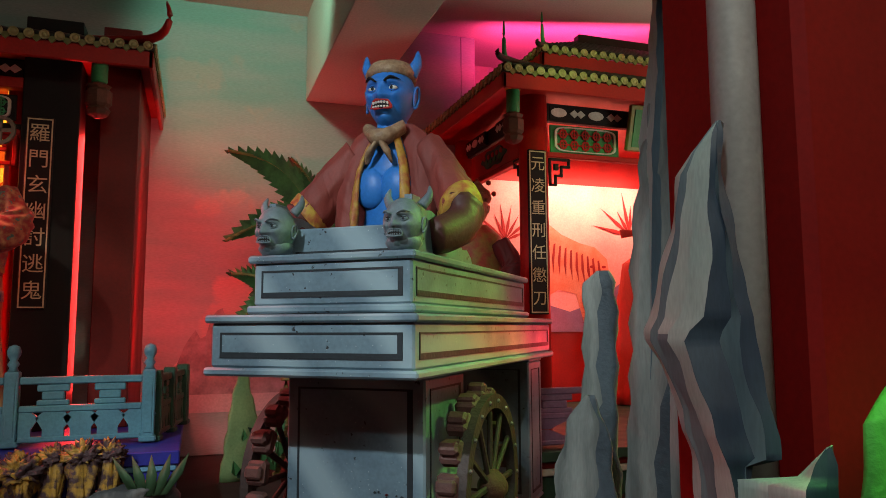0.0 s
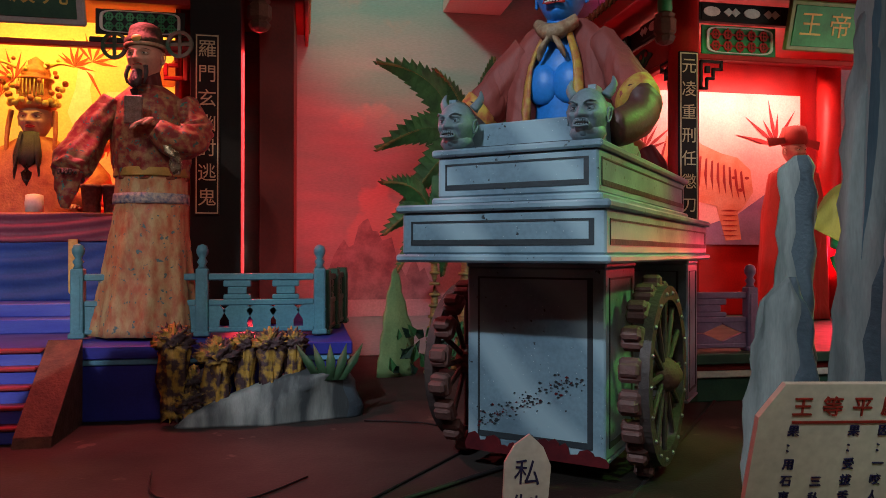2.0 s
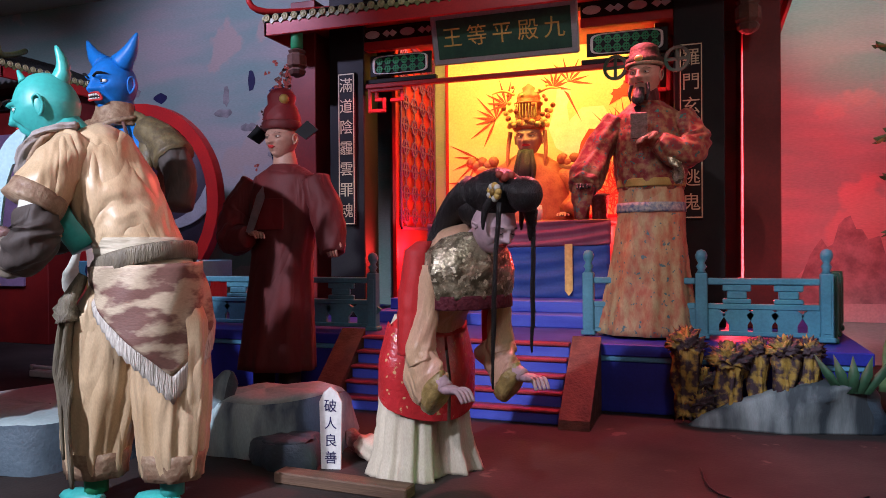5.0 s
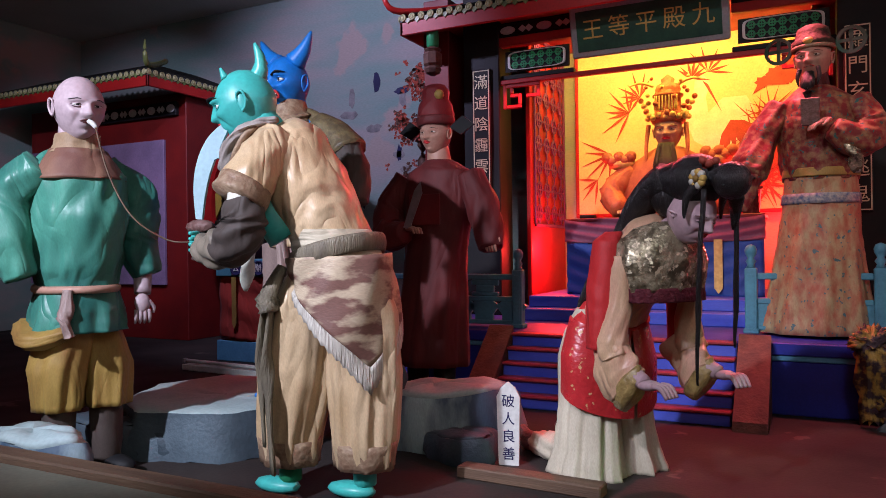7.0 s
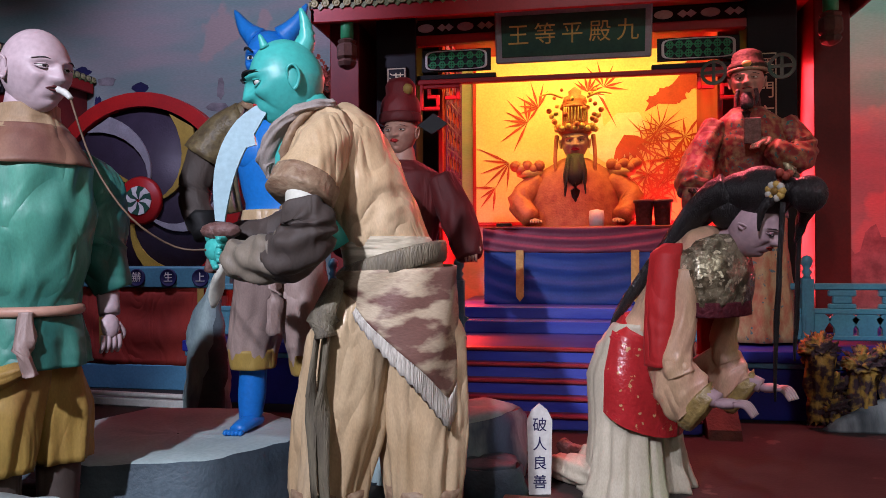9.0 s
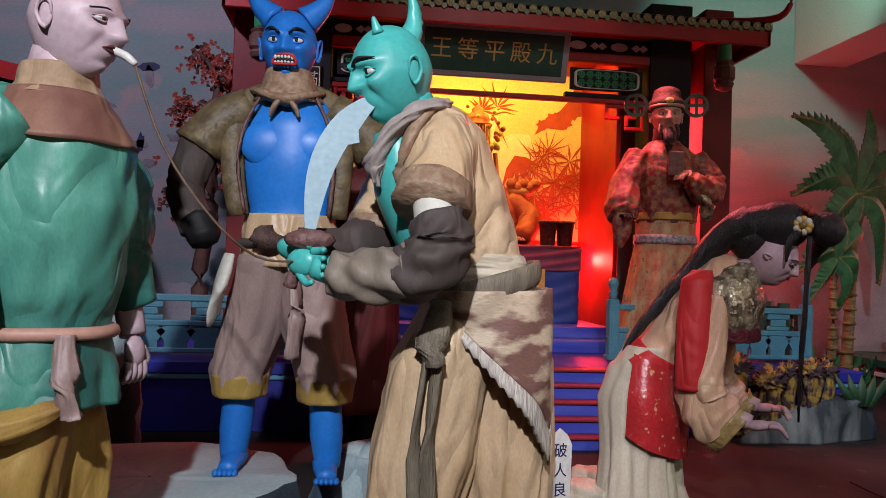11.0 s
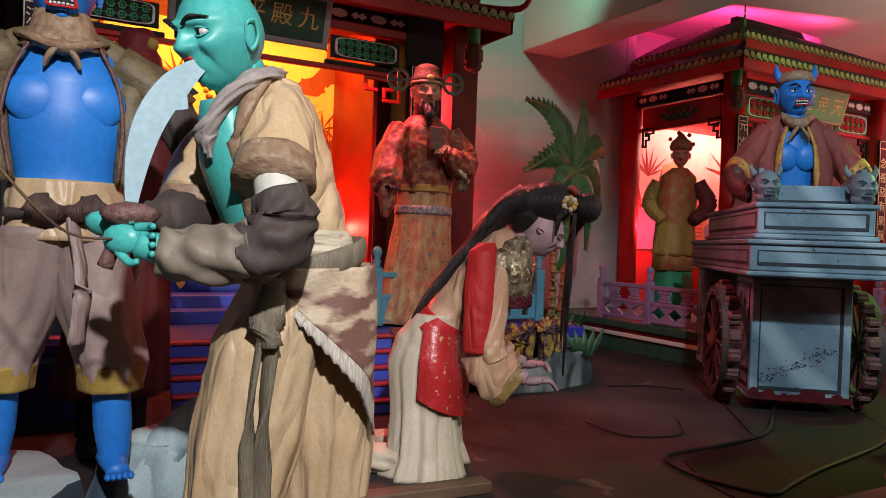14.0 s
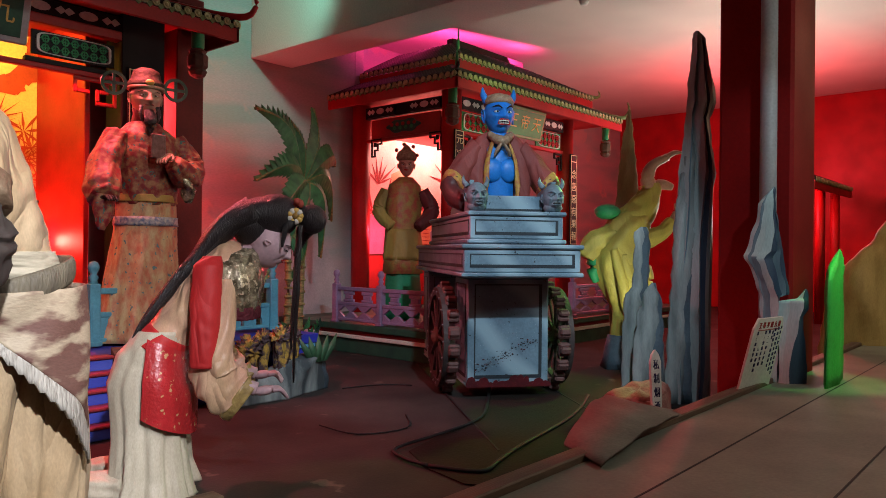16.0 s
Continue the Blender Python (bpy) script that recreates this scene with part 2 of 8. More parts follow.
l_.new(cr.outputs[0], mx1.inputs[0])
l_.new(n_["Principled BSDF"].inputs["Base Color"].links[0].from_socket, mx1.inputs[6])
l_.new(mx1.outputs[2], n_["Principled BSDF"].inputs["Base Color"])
BOARDS = mat("walkway_boards", (0.20, 0.20, 0.15), 0.55, (0.14, 0.14, 0.11), 2.2, 0.08)
WOOD = mat("kerb_wood", (0.16, 0.10, 0.06), 0.6, (0.10, 0.06, 0.04), 6, 0.2, stretch=(0.3, 3, 3))
CEIL = mat("ceiling_white", (0.62, 0.63, 0.56), 0.8, (0.56, 0.58, 0.52), 1.5, 0.03)
COLUMN = mat("column_red", (0.26, 0.006, 0.006), 0.7, (0.20, 0.005, 0.005), 2, 0.04)
COLUMN.node_tree.nodes["Principled BSDF"].inputs["Specular IOR Level"].default_value = 0.15
PIPE = mat("grey_pipe", (0.36, 0.36, 0.37), 0.5, (0.30, 0.30, 0.31), 5, 0.03)
ROCK = mat("painted_rock_pale_blue", (0.38, 0.51, 0.52), 0.6, (0.06, 0.10, 0.15), 2.0, 0.06, stretch=(2.6, 2.6, 0.8), mix=0.53, sharp=0.10)
ROCK_GREY = mat("painted_rock_grey", (0.27, 0.30, 0.29), 0.6, (0.04, 0.05, 0.055), 2.4, 0.06, stretch=(3.2, 3.2, 0.5), mix=0.50, sharp=0.14)
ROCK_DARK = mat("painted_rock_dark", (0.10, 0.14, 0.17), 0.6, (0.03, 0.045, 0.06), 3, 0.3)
OCHRE_ROCK = mat("painted_rock_ochre", (0.50, 0.36, 0.12), 0.6, (0.26, 0.17, 0.05), 2.4, 0.1, stretch=(3, 3, 0.6), sharp=0.2)
# green of the light on this rock is put into its base colour
ROCK_GREEN = mat("green_lit_rock", (0.06, 0.50, 0.08), 0.6, (0.04, 0.34, 0.06), 3, 0.25)
LEAF = mat("palm_leaf_paint", (0.06, 0.22, 0.07), 0.5, (0.03, 0.11, 0.045), 9, 0.1)
LEAF_DARK = mat("palm_leaf_edge", (0.015, 0.05, 0.03), 0.6)
TRUNK = mat("palm_trunk_paint", (0.24, 0.26, 0.08), 0.6, (0.12, 0.10, 0.04), 14, 0.2, stretch=(1, 1, 4))
CORAL = mat("coral_rock_paint", (0.42, 0.26, 0.05), 0.6, (0.06, 0.035, 0.04), 16, 0.6, mix=0.46, sharp=0.06)
PAPER = mat("cream_board", (0.66, 0.66, 0.56), 0.6, (0.58, 0.58, 0.5), 5, 0.03)
INK = mat("ink_dark_blue", (0.02, 0.02, 0.09), 0.6)
INK_RED = mat("ink_red", (0.35, 0.03, 0.02), 0.6)
PICTURE = mat("hall_picture_ground", (0.80, 0.66, 0.34), 0.6, (0.75, 0.50, 0.28), 1.2, 0.02)
PIC_RED = mat("picture_red_ink", (0.45, 0.06, 0.03), 0.6, (0.35, 0.05, 0.03), 10, 0.02)
MURAL = mat("mural_sky_paint", (0.22, 0.33, 0.31), 0.85, (0.37, 0.34, 0.34), 1.5, 0.03, stretch=(0.45, 1, 2.0), sharp=0.13, spots=((0.40, 0.33, 0.31), 1.3, 0.60))
MURAL_HILL = mat("mural_hill_paint", (0.42, 0.40, 0.40), 0.8, (0.30, 0.31, 0.32), 3, 0.03)
MURAL_DARK = mat("mural_tree_paint", (0.16, 0.15, 0.16), 0.8, (0.30, 0.28, 0.29), 9, 0.03)
CLOTH_BLUE = mat("altar_cloth_blue", (0.03, 0.08, 0.38), 0.6, (0.02, 0.05, 0.22), 2, 0.1)
CLOTH_MAUVE = mat("altar_cloth_mauve", (0.30, 0.08, 0.13), 0.6, (0.2, 0.05, 0.09), 3, 0.1)
CLOTH_RED = cloth("altar_cloth_red", (0.40, 0.04, 0.025), (0.28, 0.03, 0.02), 0.6)
SILK_CREAM = cloth("cream_silk", (0.66, 0.50, 0.31), (0.50, 0.34, 0.18), 0.22, fold=0.9)
SILK_GREY = cloth("grey_brown_cloth", (0.085, 0.062, 0.052), (0.045, 0.035, 0.03), 0.5)
BROCADE = mat("brown_brocade", (0.24, 0.14, 0.085), 0.5, (0.35, 0.25, 0.16), 30, 0.25)
SKIN_GREEN = mat("turquoise_skin_paint", (0.07, 0.52, 0.46), 0.38, (0.06, 0.44, 0.40), 3, 0.03)
SKIN_BLUE = mat("blue_skin_paint", (0.02, 0.22, 0.70), 0.42, (0.015, 0.17, 0.58), 3, 0.03)
SKIN_PALE = mat("pale_mannequin_skin", (0.52, 0.40, 0.43), 0.45, (0.44, 0.33, 0.36), 3, 0.03)
SKIN_TAN = mat("tan_statue_skin", (0.48, 0.27, 0.20), 0.5, (0.40, 0.22, 0.16), 4, 0.03)
SATIN_GREEN = cloth("green_satin", (0.09, 0.33, 0.24), (0.02, 0.12, 0.10), 0.24, fold=1.0)
SATIN_BROWN = cloth("mauve_brown_satin", (0.42, 0.31, 0.27), (0.27, 0.19, 0.17), 0.33)
OCHRE = cloth("ochre_cloth", (0.40, 0.27, 0.06), (0.24, 0.13, 0.03), 0.45)
ROBE_RED = cloth("maroon_robe", (0.13, 0.012, 0.012), (0.075, 0.008, 0.008), 0.5)
HAT_RED = cloth("deep_red_hat_cloth", (0.20, 0.012, 0.014), (0.12, 0.008, 0.01), 0.45)
ROBE_OFFICIAL = cloth("embroidered_robe", (0.20, 0.016, 0.018), (0.36, 0.22, 0.10), 0.4, 26, 0.5, ((0.04, 0.13, 0.12), 38, 0.62), (1, 1, 1), 0.58)
ROBE_SKIRT = cloth("official_skirt", (0.40, 0.12, 0.06), (0.46, 0.34, 0.17), 0.4, 24, 0.7, ((0.08, 0.16, 0.17), 34, 0.63), (1, 1, 0.5))
CLOTH_BRIGHT_RED = cloth("bright_red_cloth", (0.52, 0.02, 0.02), (0.40, 0.015, 0.015), 0.45)
SPANGLE = mat("silver_gold_brocade", (0.46, 0.41, 0.27), 0.28, (0.12, 0.10, 0.06), 22, 0.6, metal=0.45, spots=((0.75, 0.68, 0.48), 38, 0.58), sharp=0.08)
HAIR = mat("black_hair", (0.008, 0.008, 0.009), 0.4, (0.02, 0.018, 0.018), 30, 0.4, stretch=(6, 6, 0.6))
BLADE = mat("pale_blue_blade", (0.42, 0.60, 0.66), 0.35, (0.36, 0.52, 0.58), 6, 0.05)
STEEL = mat("dull_steel", (0.35, 0.36, 0.38), 0.35, (0.25, 0.26, 0.28), 8, 0.05, metal=0.7)
HILT = mat("dark_brown_hilt", (0.13, 0.06, 0.05), 0.5, (0.20, 0.11, 0.10), 30, 0.4)
WHEEL_WOOD = mat("wheel_wood_grey_brown", (0.07, 0.05, 0.045), 0.6, (0.04, 0.03, 0.03), 10, 0.3)
WHEEL_RIM = mat("wheel_rim_red_brown", (0.13, 0.055, 0.05), 0.6, (0.10, 0.05, 0.045), 10, 0.3)
EYE_WHITE = mat("eye_white", (0.75, 0.75, 0.70), 0.3)
FLOWER = mat("red_blossom", (0.40, 0.08, 0.05), 0.6, (0.28, 0.05, 0.03), 20, 0.2)
BARK = mat("brown_bark", (0.13, 0.06, 0.04), 0.7, (0.08, 0.04, 0.03), 12, 0.4)
BLUE_STEP = mat("step_riser_blue", (0.03, 0.05, 0.42), 0.45, (0.07, 0.10, 0.50), 3, 0.05, stretch=(0.6, 1, 4))
STEP_EDGE = mat("step_edge_red", (0.28, 0.03, 0.04), 0.45)
WHEEL_YELLOW = mat("wheel_yellow_paint", (0.42, 0.30, 0.05), 0.5)
WHEEL_BLACK = mat("wheel_dark_paint", (0.04, 0.03, 0.05), 0.5)
YELLOW_CLOTH = cloth("yellow_dress_cloth", (0.50, 0.42, 0.08), (0.32, 0.26, 0.05), 0.45)
STEM = mat("grass_paint", (0.05, 0.13, 0.06), 0.6, (0.03, 0.08, 0.04), 10, 0.1)
MAROON_SKIN = mat("dark_red_arm", (0.10, 0.03, 0.03), 0.5)


# ---- mesh builder ----
class Shape:
    """Collects vertices and faces with materials, and turns them into one mesh object."""

    def __init__(self):
        self.v, self.f, self.m, self.s, self.mats = [], [], [], [], []

    def slot(self, material):
        if material not in self.mats:
            self.mats.append(material)
        return self.mats.index(material)

    def add(self, verts, faces, material, smooth=True, m=None):
        base, k = len(self.v), self.slot(material)
        self.v += [tuple(m @ Vector(p)) for p in verts] if m else [tuple(p) for p in verts]
        self.f += [[base + i for i in face] for face in faces]
        self.m += [k] * len(faces)
        self.s += [smooth] * len(faces)
        return self

    def box(self, a, b, material, m=None, edge=0.006):
        """A box from corner a to corner b with chamfered edges."""
        lo, hi = [min(p, q) for p, q in zip(a, b)], [max(p, q) for p, q in zip(a, b)]
        e = min([edge] + [(h - l) * 0.3 for l, h in zip(lo, hi)])
        bm = bmesh.new()
        bmesh.ops.create_cube(bm, size=1)
        for p in bm.verts:
            p.co = Vector([(l + h) / 2 + c * (h - l) for l, h, c in zip(lo, hi, p.co)])
        if e > 0.0005:
            bmesh.ops.bevel(bm, geom=bm.edges[:], offset=e, segments=1, affect="EDGES")
        bm.verts.index_update()
        self.add([p.co[:] for p in bm.verts], [[p.index for p in face.verts] for face in bm.faces], material, False, m)
        bm.free()
        return self

    def rings(self, rings, material, close=True, smooth=True, m=None):
        """A skin over rings of equally many points."""
        n = len(rings[0])
        verts = [p for ring in rings for p in ring]
        faces = [[r * n + i, r * n + (i + 1) % n, (r + 1) * n + (i + 1) % n, (r + 1) * n + i] for r in range(len(rings) - 1) for i in range(n)]
        if close:
            faces += [list(range(n))[::-1], [(len(rings) - 1) * n + i for i in range(n)]]
        return self.add(verts, faces, material, smooth, m)

    def lathe(self, profile, material, n=16, m=None, smooth=True):
        """Turned about z: rows of (radius, height)."""
        return self.rings([[(r * math.cos(2 * math.pi * i / n), r * math.sin(2 * math.pi * i / n), z) for i in range(n)] for r, z in profile], material, True, smooth, m)

    def tube(self, path, radii, material, n=10, flat=1.0, ripple=0.0, waves=7, m=None, up=(0, 0, 1)):
        """A limb or sleeve along a path; flat squashes it across, ripple adds folds."""
        pts = [Vector(p) for p in path]
        if not isinstance(radii, (list, tuple)):
            radii = [radii] * len(pts)
        dense = material.name in CLOTHS
        n, steps = (n * 2 if dense else n), (9 if dense else 4)
        fine, rad = [], []
        for i in range(len(pts) - 1):
            p0, p1, p2, p3 = pts[max(i - 1, 0)], pts[i], pts[i + 1], pts[min(i + 2, len(pts) - 1)]
            for k in range(steps):
                t = k / steps
                fine.append(0.5 * ((2 * p1) + (p2 - p0) * t + (2 * p0 - 5 * p1 + 4 * p2 - p3) * t * t + (3 * p1 - p0 - 3 * p2 + p3) * t ** 3))
                rad.append(radii[i] * (1 - t) + radii[i + 1] * t)
        fine.append(pts[-1])
        rad.append(radii[-1])
        rings = []
        for i, p in enumerate(fine):
            d = (fine[min(i + 1, len(fine) - 1)] - fine[max(i - 1, 0)]).normalized()
            side = d.cross(Vector(up))
            side = side.normalized() if side.length > 1e-3 else Vector((1, 0, 0))
            over = side.cross(d)
            ring = []
            for k in range(n):
                a = 2 * math.pi * k / n
                q = i * 4 / steps
                r = rad[i] * (1 + ripple * math.sin(waves * a + q * 0.9) + ripple * 0.6 * math.sin(q * 1.7 + a))
                ring.append(p + side * (r * math.cos(a)) + over * (r * flat * math.sin(a)))
            rings.append(ring)
        return self.rings(rings, material, True, True, m)

    def ball(self, centre, radii, material, n=14, m=None, turn=None):
        if not isinstance(radii, (list, tuple)):
            radii = (radii,) * 3
        rot = turn or Matrix.Identity(3)
        rings = []
        for j in range(n // 2 + 1):
            b = math.pi * (j / (n // 2)) * 0.998 + 0.003
            rings.append([Vector(centre) + rot @ Vector((radii[0] * math.sin(b) * math.cos(2 * math.pi * i / n), radii[1] * math.sin(b) * math.sin(2 * math.pi * i / n), -radii[2] * math.cos(b))) for i in range(n)])
        return self.rings(rings, material, True, True, m)

    def gown(self, levels, material, n=40, folds=9, depth=0.05, m=None, phase=0.0, close=True):
        """A hanging garment: rows of (z, cx, cy, rx, ry), folds that deepen downwards."""
        rings = []
        dense = material.name in CLOTHS
        n, steps = (n * 2 if dense else n), (8 if dense else 3)
        z0, z1 = levels[0][0], levels[-1][0]
        fine = []
        for a, b in zip(levels, levels[1:]):
            for k in range(steps):
                fine.append([p + (q - p) * k / steps for p, q in zip(a, b)])
        fine.append(levels[-1])
        for z, cx, cy, rx, ry in fine:
            low = (z - z0) / ((z1 - z0) or 1)
            ring = []
            for i in range(n):
                a = 2 * math.pi * i / n
                w = 1 + depth * low * (math.sin(folds * a + phase + 2 * low) + 0.5 * math.sin((folds * 2 + 1) * a + 1.3 + 3 * low))
                ring.append((cx + rx * w * math.cos(a), cy + ry * w * math.sin(a), z))
            rings.append(ring)
        return self.rings(rings, material, close, True, m)

    def plate(self, outline, thick, material, m=None, smooth=False):
        """A flat outline in x and z, thick along y."""
        n = len(outline)
        verts = [(x, -thick / 2, z) for x, z in outline] + [(x, thick / 2, z) for x, z in outline]
        faces = [list(range(n)), list(range(n, 2 * n))[::-1]] + [[i, i + n, (i + 1) % n + n, (i + 1) % n] for i in range(n)]
        return self.add(verts, faces, material, smooth, m)

    def make(self, name, parent=None, label="", m=None):
        mesh = bpy.data.meshes.new(name)
        mesh.from_pydata([tuple(p) for p in self.v], [], self.f)
        for material in self.mats:
            mesh.materials.append(material)
        mesh.polygons.foreach_set("material_index", self.m)
        mesh.polygons.foreach_set("use_smooth", self.s)
        mesh.update()
        bm = bmesh.new()
        bm.from_mesh(mesh)
        bmesh.ops.recalc_face_normals(bm, faces=bm.faces[:])
        soft = {i for i, material in enumerate(self.mats) if material.name in CLOTHS}
        if soft:
            # wrinkles: sharp creases between soft swells, along warped lines
            bm.normal_update()
            moves = []
            for p in bm.verts:
                if len(p.link_faces) and all(f.material_index in soft and len(f.verts) == 4 for f in p.link_faces):
                    c = p.co
                    w = 0.35 * noise.noise(c * 5.0 + Vector((7, 3, 1)))
                    a = noise.noise(Vector((c.x * 13 + w * 4, c.y * 13 - w * 4, c.z * 5.5 + w * 5)))
                    b = noise.noise(Vector((c.x * 9 - w * 6, c.y * 9 + w * 3, c.z * 19 + w * 8)))
                    moves.append((p, p.normal * (0.0065 * (0.35 - abs(a) * 1.5) + 0.0035 * (0.3 - abs(b)))))
            for p, d in moves:
                p.co += d
        bm.to_mesh(mesh)
        bm.free()
        ob = new(name, mesh)
        if parent:
            ob.parent = parent
        if m:
            ob.matrix_basis = m
        if label:
            ob["label"] = label
        return ob


def thing(name, label, category, m=None, group="", kind=""):
    """An empty at the base of a thing, which carries its parts."""
    ob = new(name)
    ob.empty_display_size = 0.1
    if m:
        ob.matrix_basis = m
    return tagged(ob, label, category, group, kind)


def slab(name, a, b, material, parent=None, label="", edge=0.006):
    return Shape().box(a, b, material, None, edge).make(name, parent, label)


def structure(name, ob_shape, label, category):
    return tagged(ob_shape.make(name), label, category, kind="structure")


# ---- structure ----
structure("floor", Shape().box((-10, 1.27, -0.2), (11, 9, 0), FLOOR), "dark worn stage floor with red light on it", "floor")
structure("walkway", Shape().box((-10, -4, 0.0), (11, 1.25, 0.28), BOARDS), "grey green visitor walkway floor", "floor")
structure("kerb_1", Shape().box((-10, 1.252, 0.0), (11, 1.33, 0.305), WOOD), "worn brown wooden edge board of the walkway", "kerb")
structure("wall_north", Shape().box((-10, 6.6, 0), (2.7, 6.8, 3.9), MURAL), "mural wall with painted clouds and misty hills", "wall")
structure("wall_north_2", Shape().box((2.7, 7.3, 0), (11, 7.5, 3.9), MURAL), "painted wall behind the small pavilion", "wall")
structure("wall_return", Shape().box((2.702, 6.602, 0), (2.85, 7.298, 3.9), MURAL), "short return of the mural wall", "wall")
structure("wall_west", Shape().box((-10.2, -4, 0), (-10, 7, 3.9), MURAL), "dim side wall of the hall", "wall")
structure("wall_east", Shape().box((11, -4, 0), (11.2, 7.5, 3.9), RED_PAINT), "red painted far side wall", "wall")
structure("wall_south", Shape().box((-10, -4.2, 0), (11, -4, 3.9), CEIL), "plain wall behind the visitors", "wall")
structure("ceiling", Shape().box((-10.2, -4.2, 3.9), (11.2, 7.6, 4.05), CEIL), "off-white plaster ceiling", "ceiling")
structure("beam_1", Shape().box((1.2, -4, 3.10), (1.74, 6.598, 3.898), CEIL), "off-white concrete ceiling beam", "beam")
structure("column_1", Shape().box((1.44, 1.20, 0.0), (1.94, 1.66, 3.098), COLUMN, None, 0.02), "square red painted column", "column")
pipe = thing("drain_pipe", "grey plastic drain pipe on the red column", "pipe", pose(1.388, 1.33, 0.28))
Shape().lathe([(0.05, 0.0), (0.05, 2.81)], PIPE, 16).make("pipe_body", pipe)


# ---- railings ----
def fence(a, b, posts, z, material, knobs=True, label="teal painted wooden railing with fretwork panels", gap=False):
    """A low railing between two plan points: posts with ball heads, rails, and fretwork blocks between the rails."""
    a, b = Vector(a), Vector(b)
    run = b - a
    ob = thing("railing", label, "railing", Matrix.Translation((a.x, a.y, z)) @ pose(0, 0, 0, 0, 0, math.degrees(math.atan2(run.y, run.x))), "railings")
    length = run.length
    for i in range(posts):
        x = length * i / max(posts - 1, 1)
        s = Shape().box((x - 0.035, -0.035, 0), (x + 0.035, 0.035, 0.40), material).box((x - 0.045, -0.045, 0.0), (x + 0.045, 0.045, 0.03), material)
        s.box((x - 0.02, -0.04, 0.05), (x + 0.02, -0.036, 0.36), material)
        if knobs:
            s.lathe([(0.03, 0.40), (0.02, 0.42), (0.032, 0.44), (0.018, 0.46), (0.034, 0.49), (0.036, 0.51), (0.026, 0.535), (0.004, 0.545)], material, 12, Matrix.Translation((x, 0, 0)))
        s.make("post", ob)
    for i in range(max(posts - 1, 1)):
        x0, x1 = length * i / max(posts - 1, 1) + 0.035, length * (i + 1) / max(posts - 1, 1) - 0.035
        w = x1 - x0
        for z0, z1 in ((0.33, 0.37), (0.18, 0.215), (0.02, 0.05)):
            Shape().box((x0, -0.02, z0), (x1, 0.02, z1), material).make("rail", ob)
        for k in range(2):
            c = x0 + w * (0.27 + 0.46 * k)
            s = Shape().box((c - w * 0.13, -0.014, 0.29), (c + w * 0.13, 0.014, 0.33), material).box((c - w * 0.09, -0.014, 0.245), (c + w * 0.09, 0.014, 0.29), material)
            s.box((c - w * 0.13, -0.014, 0.215), (c + w * 0.13, 0.014, 0.245), material)
            s.make("fretwork", ob)
        if gap:
            h = 0.065
            for c in (x0 + w * 0.17, x0 + w * 0.5, x0 + w * 0.83):
                for a in (-1, 1):
                    for b, zb in ((-1, 0.05), (1, 0.18)):
                        Shape().plate([(c + a * w * 0.165, zb), (c + a * w * 0.165, zb - b * h * 0.95), (c + a * w * 0.135, zb - b * h * 0.95), (c + a * 0.008, zb - b * 0.012), (c, zb)], 0.028, material).make("fretwork", ob)
            continue
        for c in (x0 + w * 0.02, x0 + w * 0.28, x0 + w * 0.5, x0 + w * 0.72, x0 + w * 0.98):
            h = w * 0.085
            Shape().plate([(c - h, 0.05), (c + h, 0.05), (c + h, 0.09), (c + h * 1.7, 0.15), (c + h, 0.18), (c - h, 0.18), (c - h * 1.7, 0.15), (c - h, 0.09)], 0.028, material).make("fretwork", ob)
    return ob


# ---- main hall ----
plinth = thing("hall_plinth", "blue painted plinth of the judgement hall", "plinth", kind="structure")
slab("base", (-4.6, 4.3, 0), (0.22, 6.6, 0.304), BLUE_PAINT, plinth)
slab("light_band", (-4.61, 4.285, 0.305), (0.235, 6.6, 0.338), LIGHT_BLUE, plinth)
slab("cap", (-4.62, 4.27, 0.339), (0.25, 6.6, 0.41), BLUE_PAINT, plinth)
steps = thing("hall_steps", "blue painted steps with red edges up to the hall", "steps", kind="structure")
for i in range(5):
    y, z = 3.88 + 0.084 * i, 0.082 * (i + 1)
    Shape().box((-2.72, y, 0), (-1.36, 4.299, z - 0.018), BLUE_STEP).box((-2.72, y - 0.02, z - 0.018), (-1.36, 4.299, z), STEP_EDGE).make("step", steps)
for x in (-2.9, -1.35):
    Shape().add([(x, 3.78, 0), (x + 0.17, 3.78, 0), (x + 0.17, 4.268, 0), (x, 4.268, 0), (x, 3.80, 0.05), (x + 0.17, 3.80, 0.05), (x + 0.17, 4.268, 0.45), (x, 4.268, 0.45)],
                [[0, 1, 2, 3], [4, 7, 6, 5], [0, 4, 5, 1], [1, 5, 6, 2], [2, 6, 7, 3], [3, 7, 4, 0]], BARK, False).make("ramp", steps)
dais = Shape().box((-3.0, 5.0, 0.41), (-1.05, 6.59, 0.50), BLUE_STEP).box((-2.95, 5.18, 0.50), (-1.1, 6.59, 0.585), BLUE_STEP)
tagged(dais.make("hall_dais"), "two low dark blue steps before the altar", "steps", kind="structure")

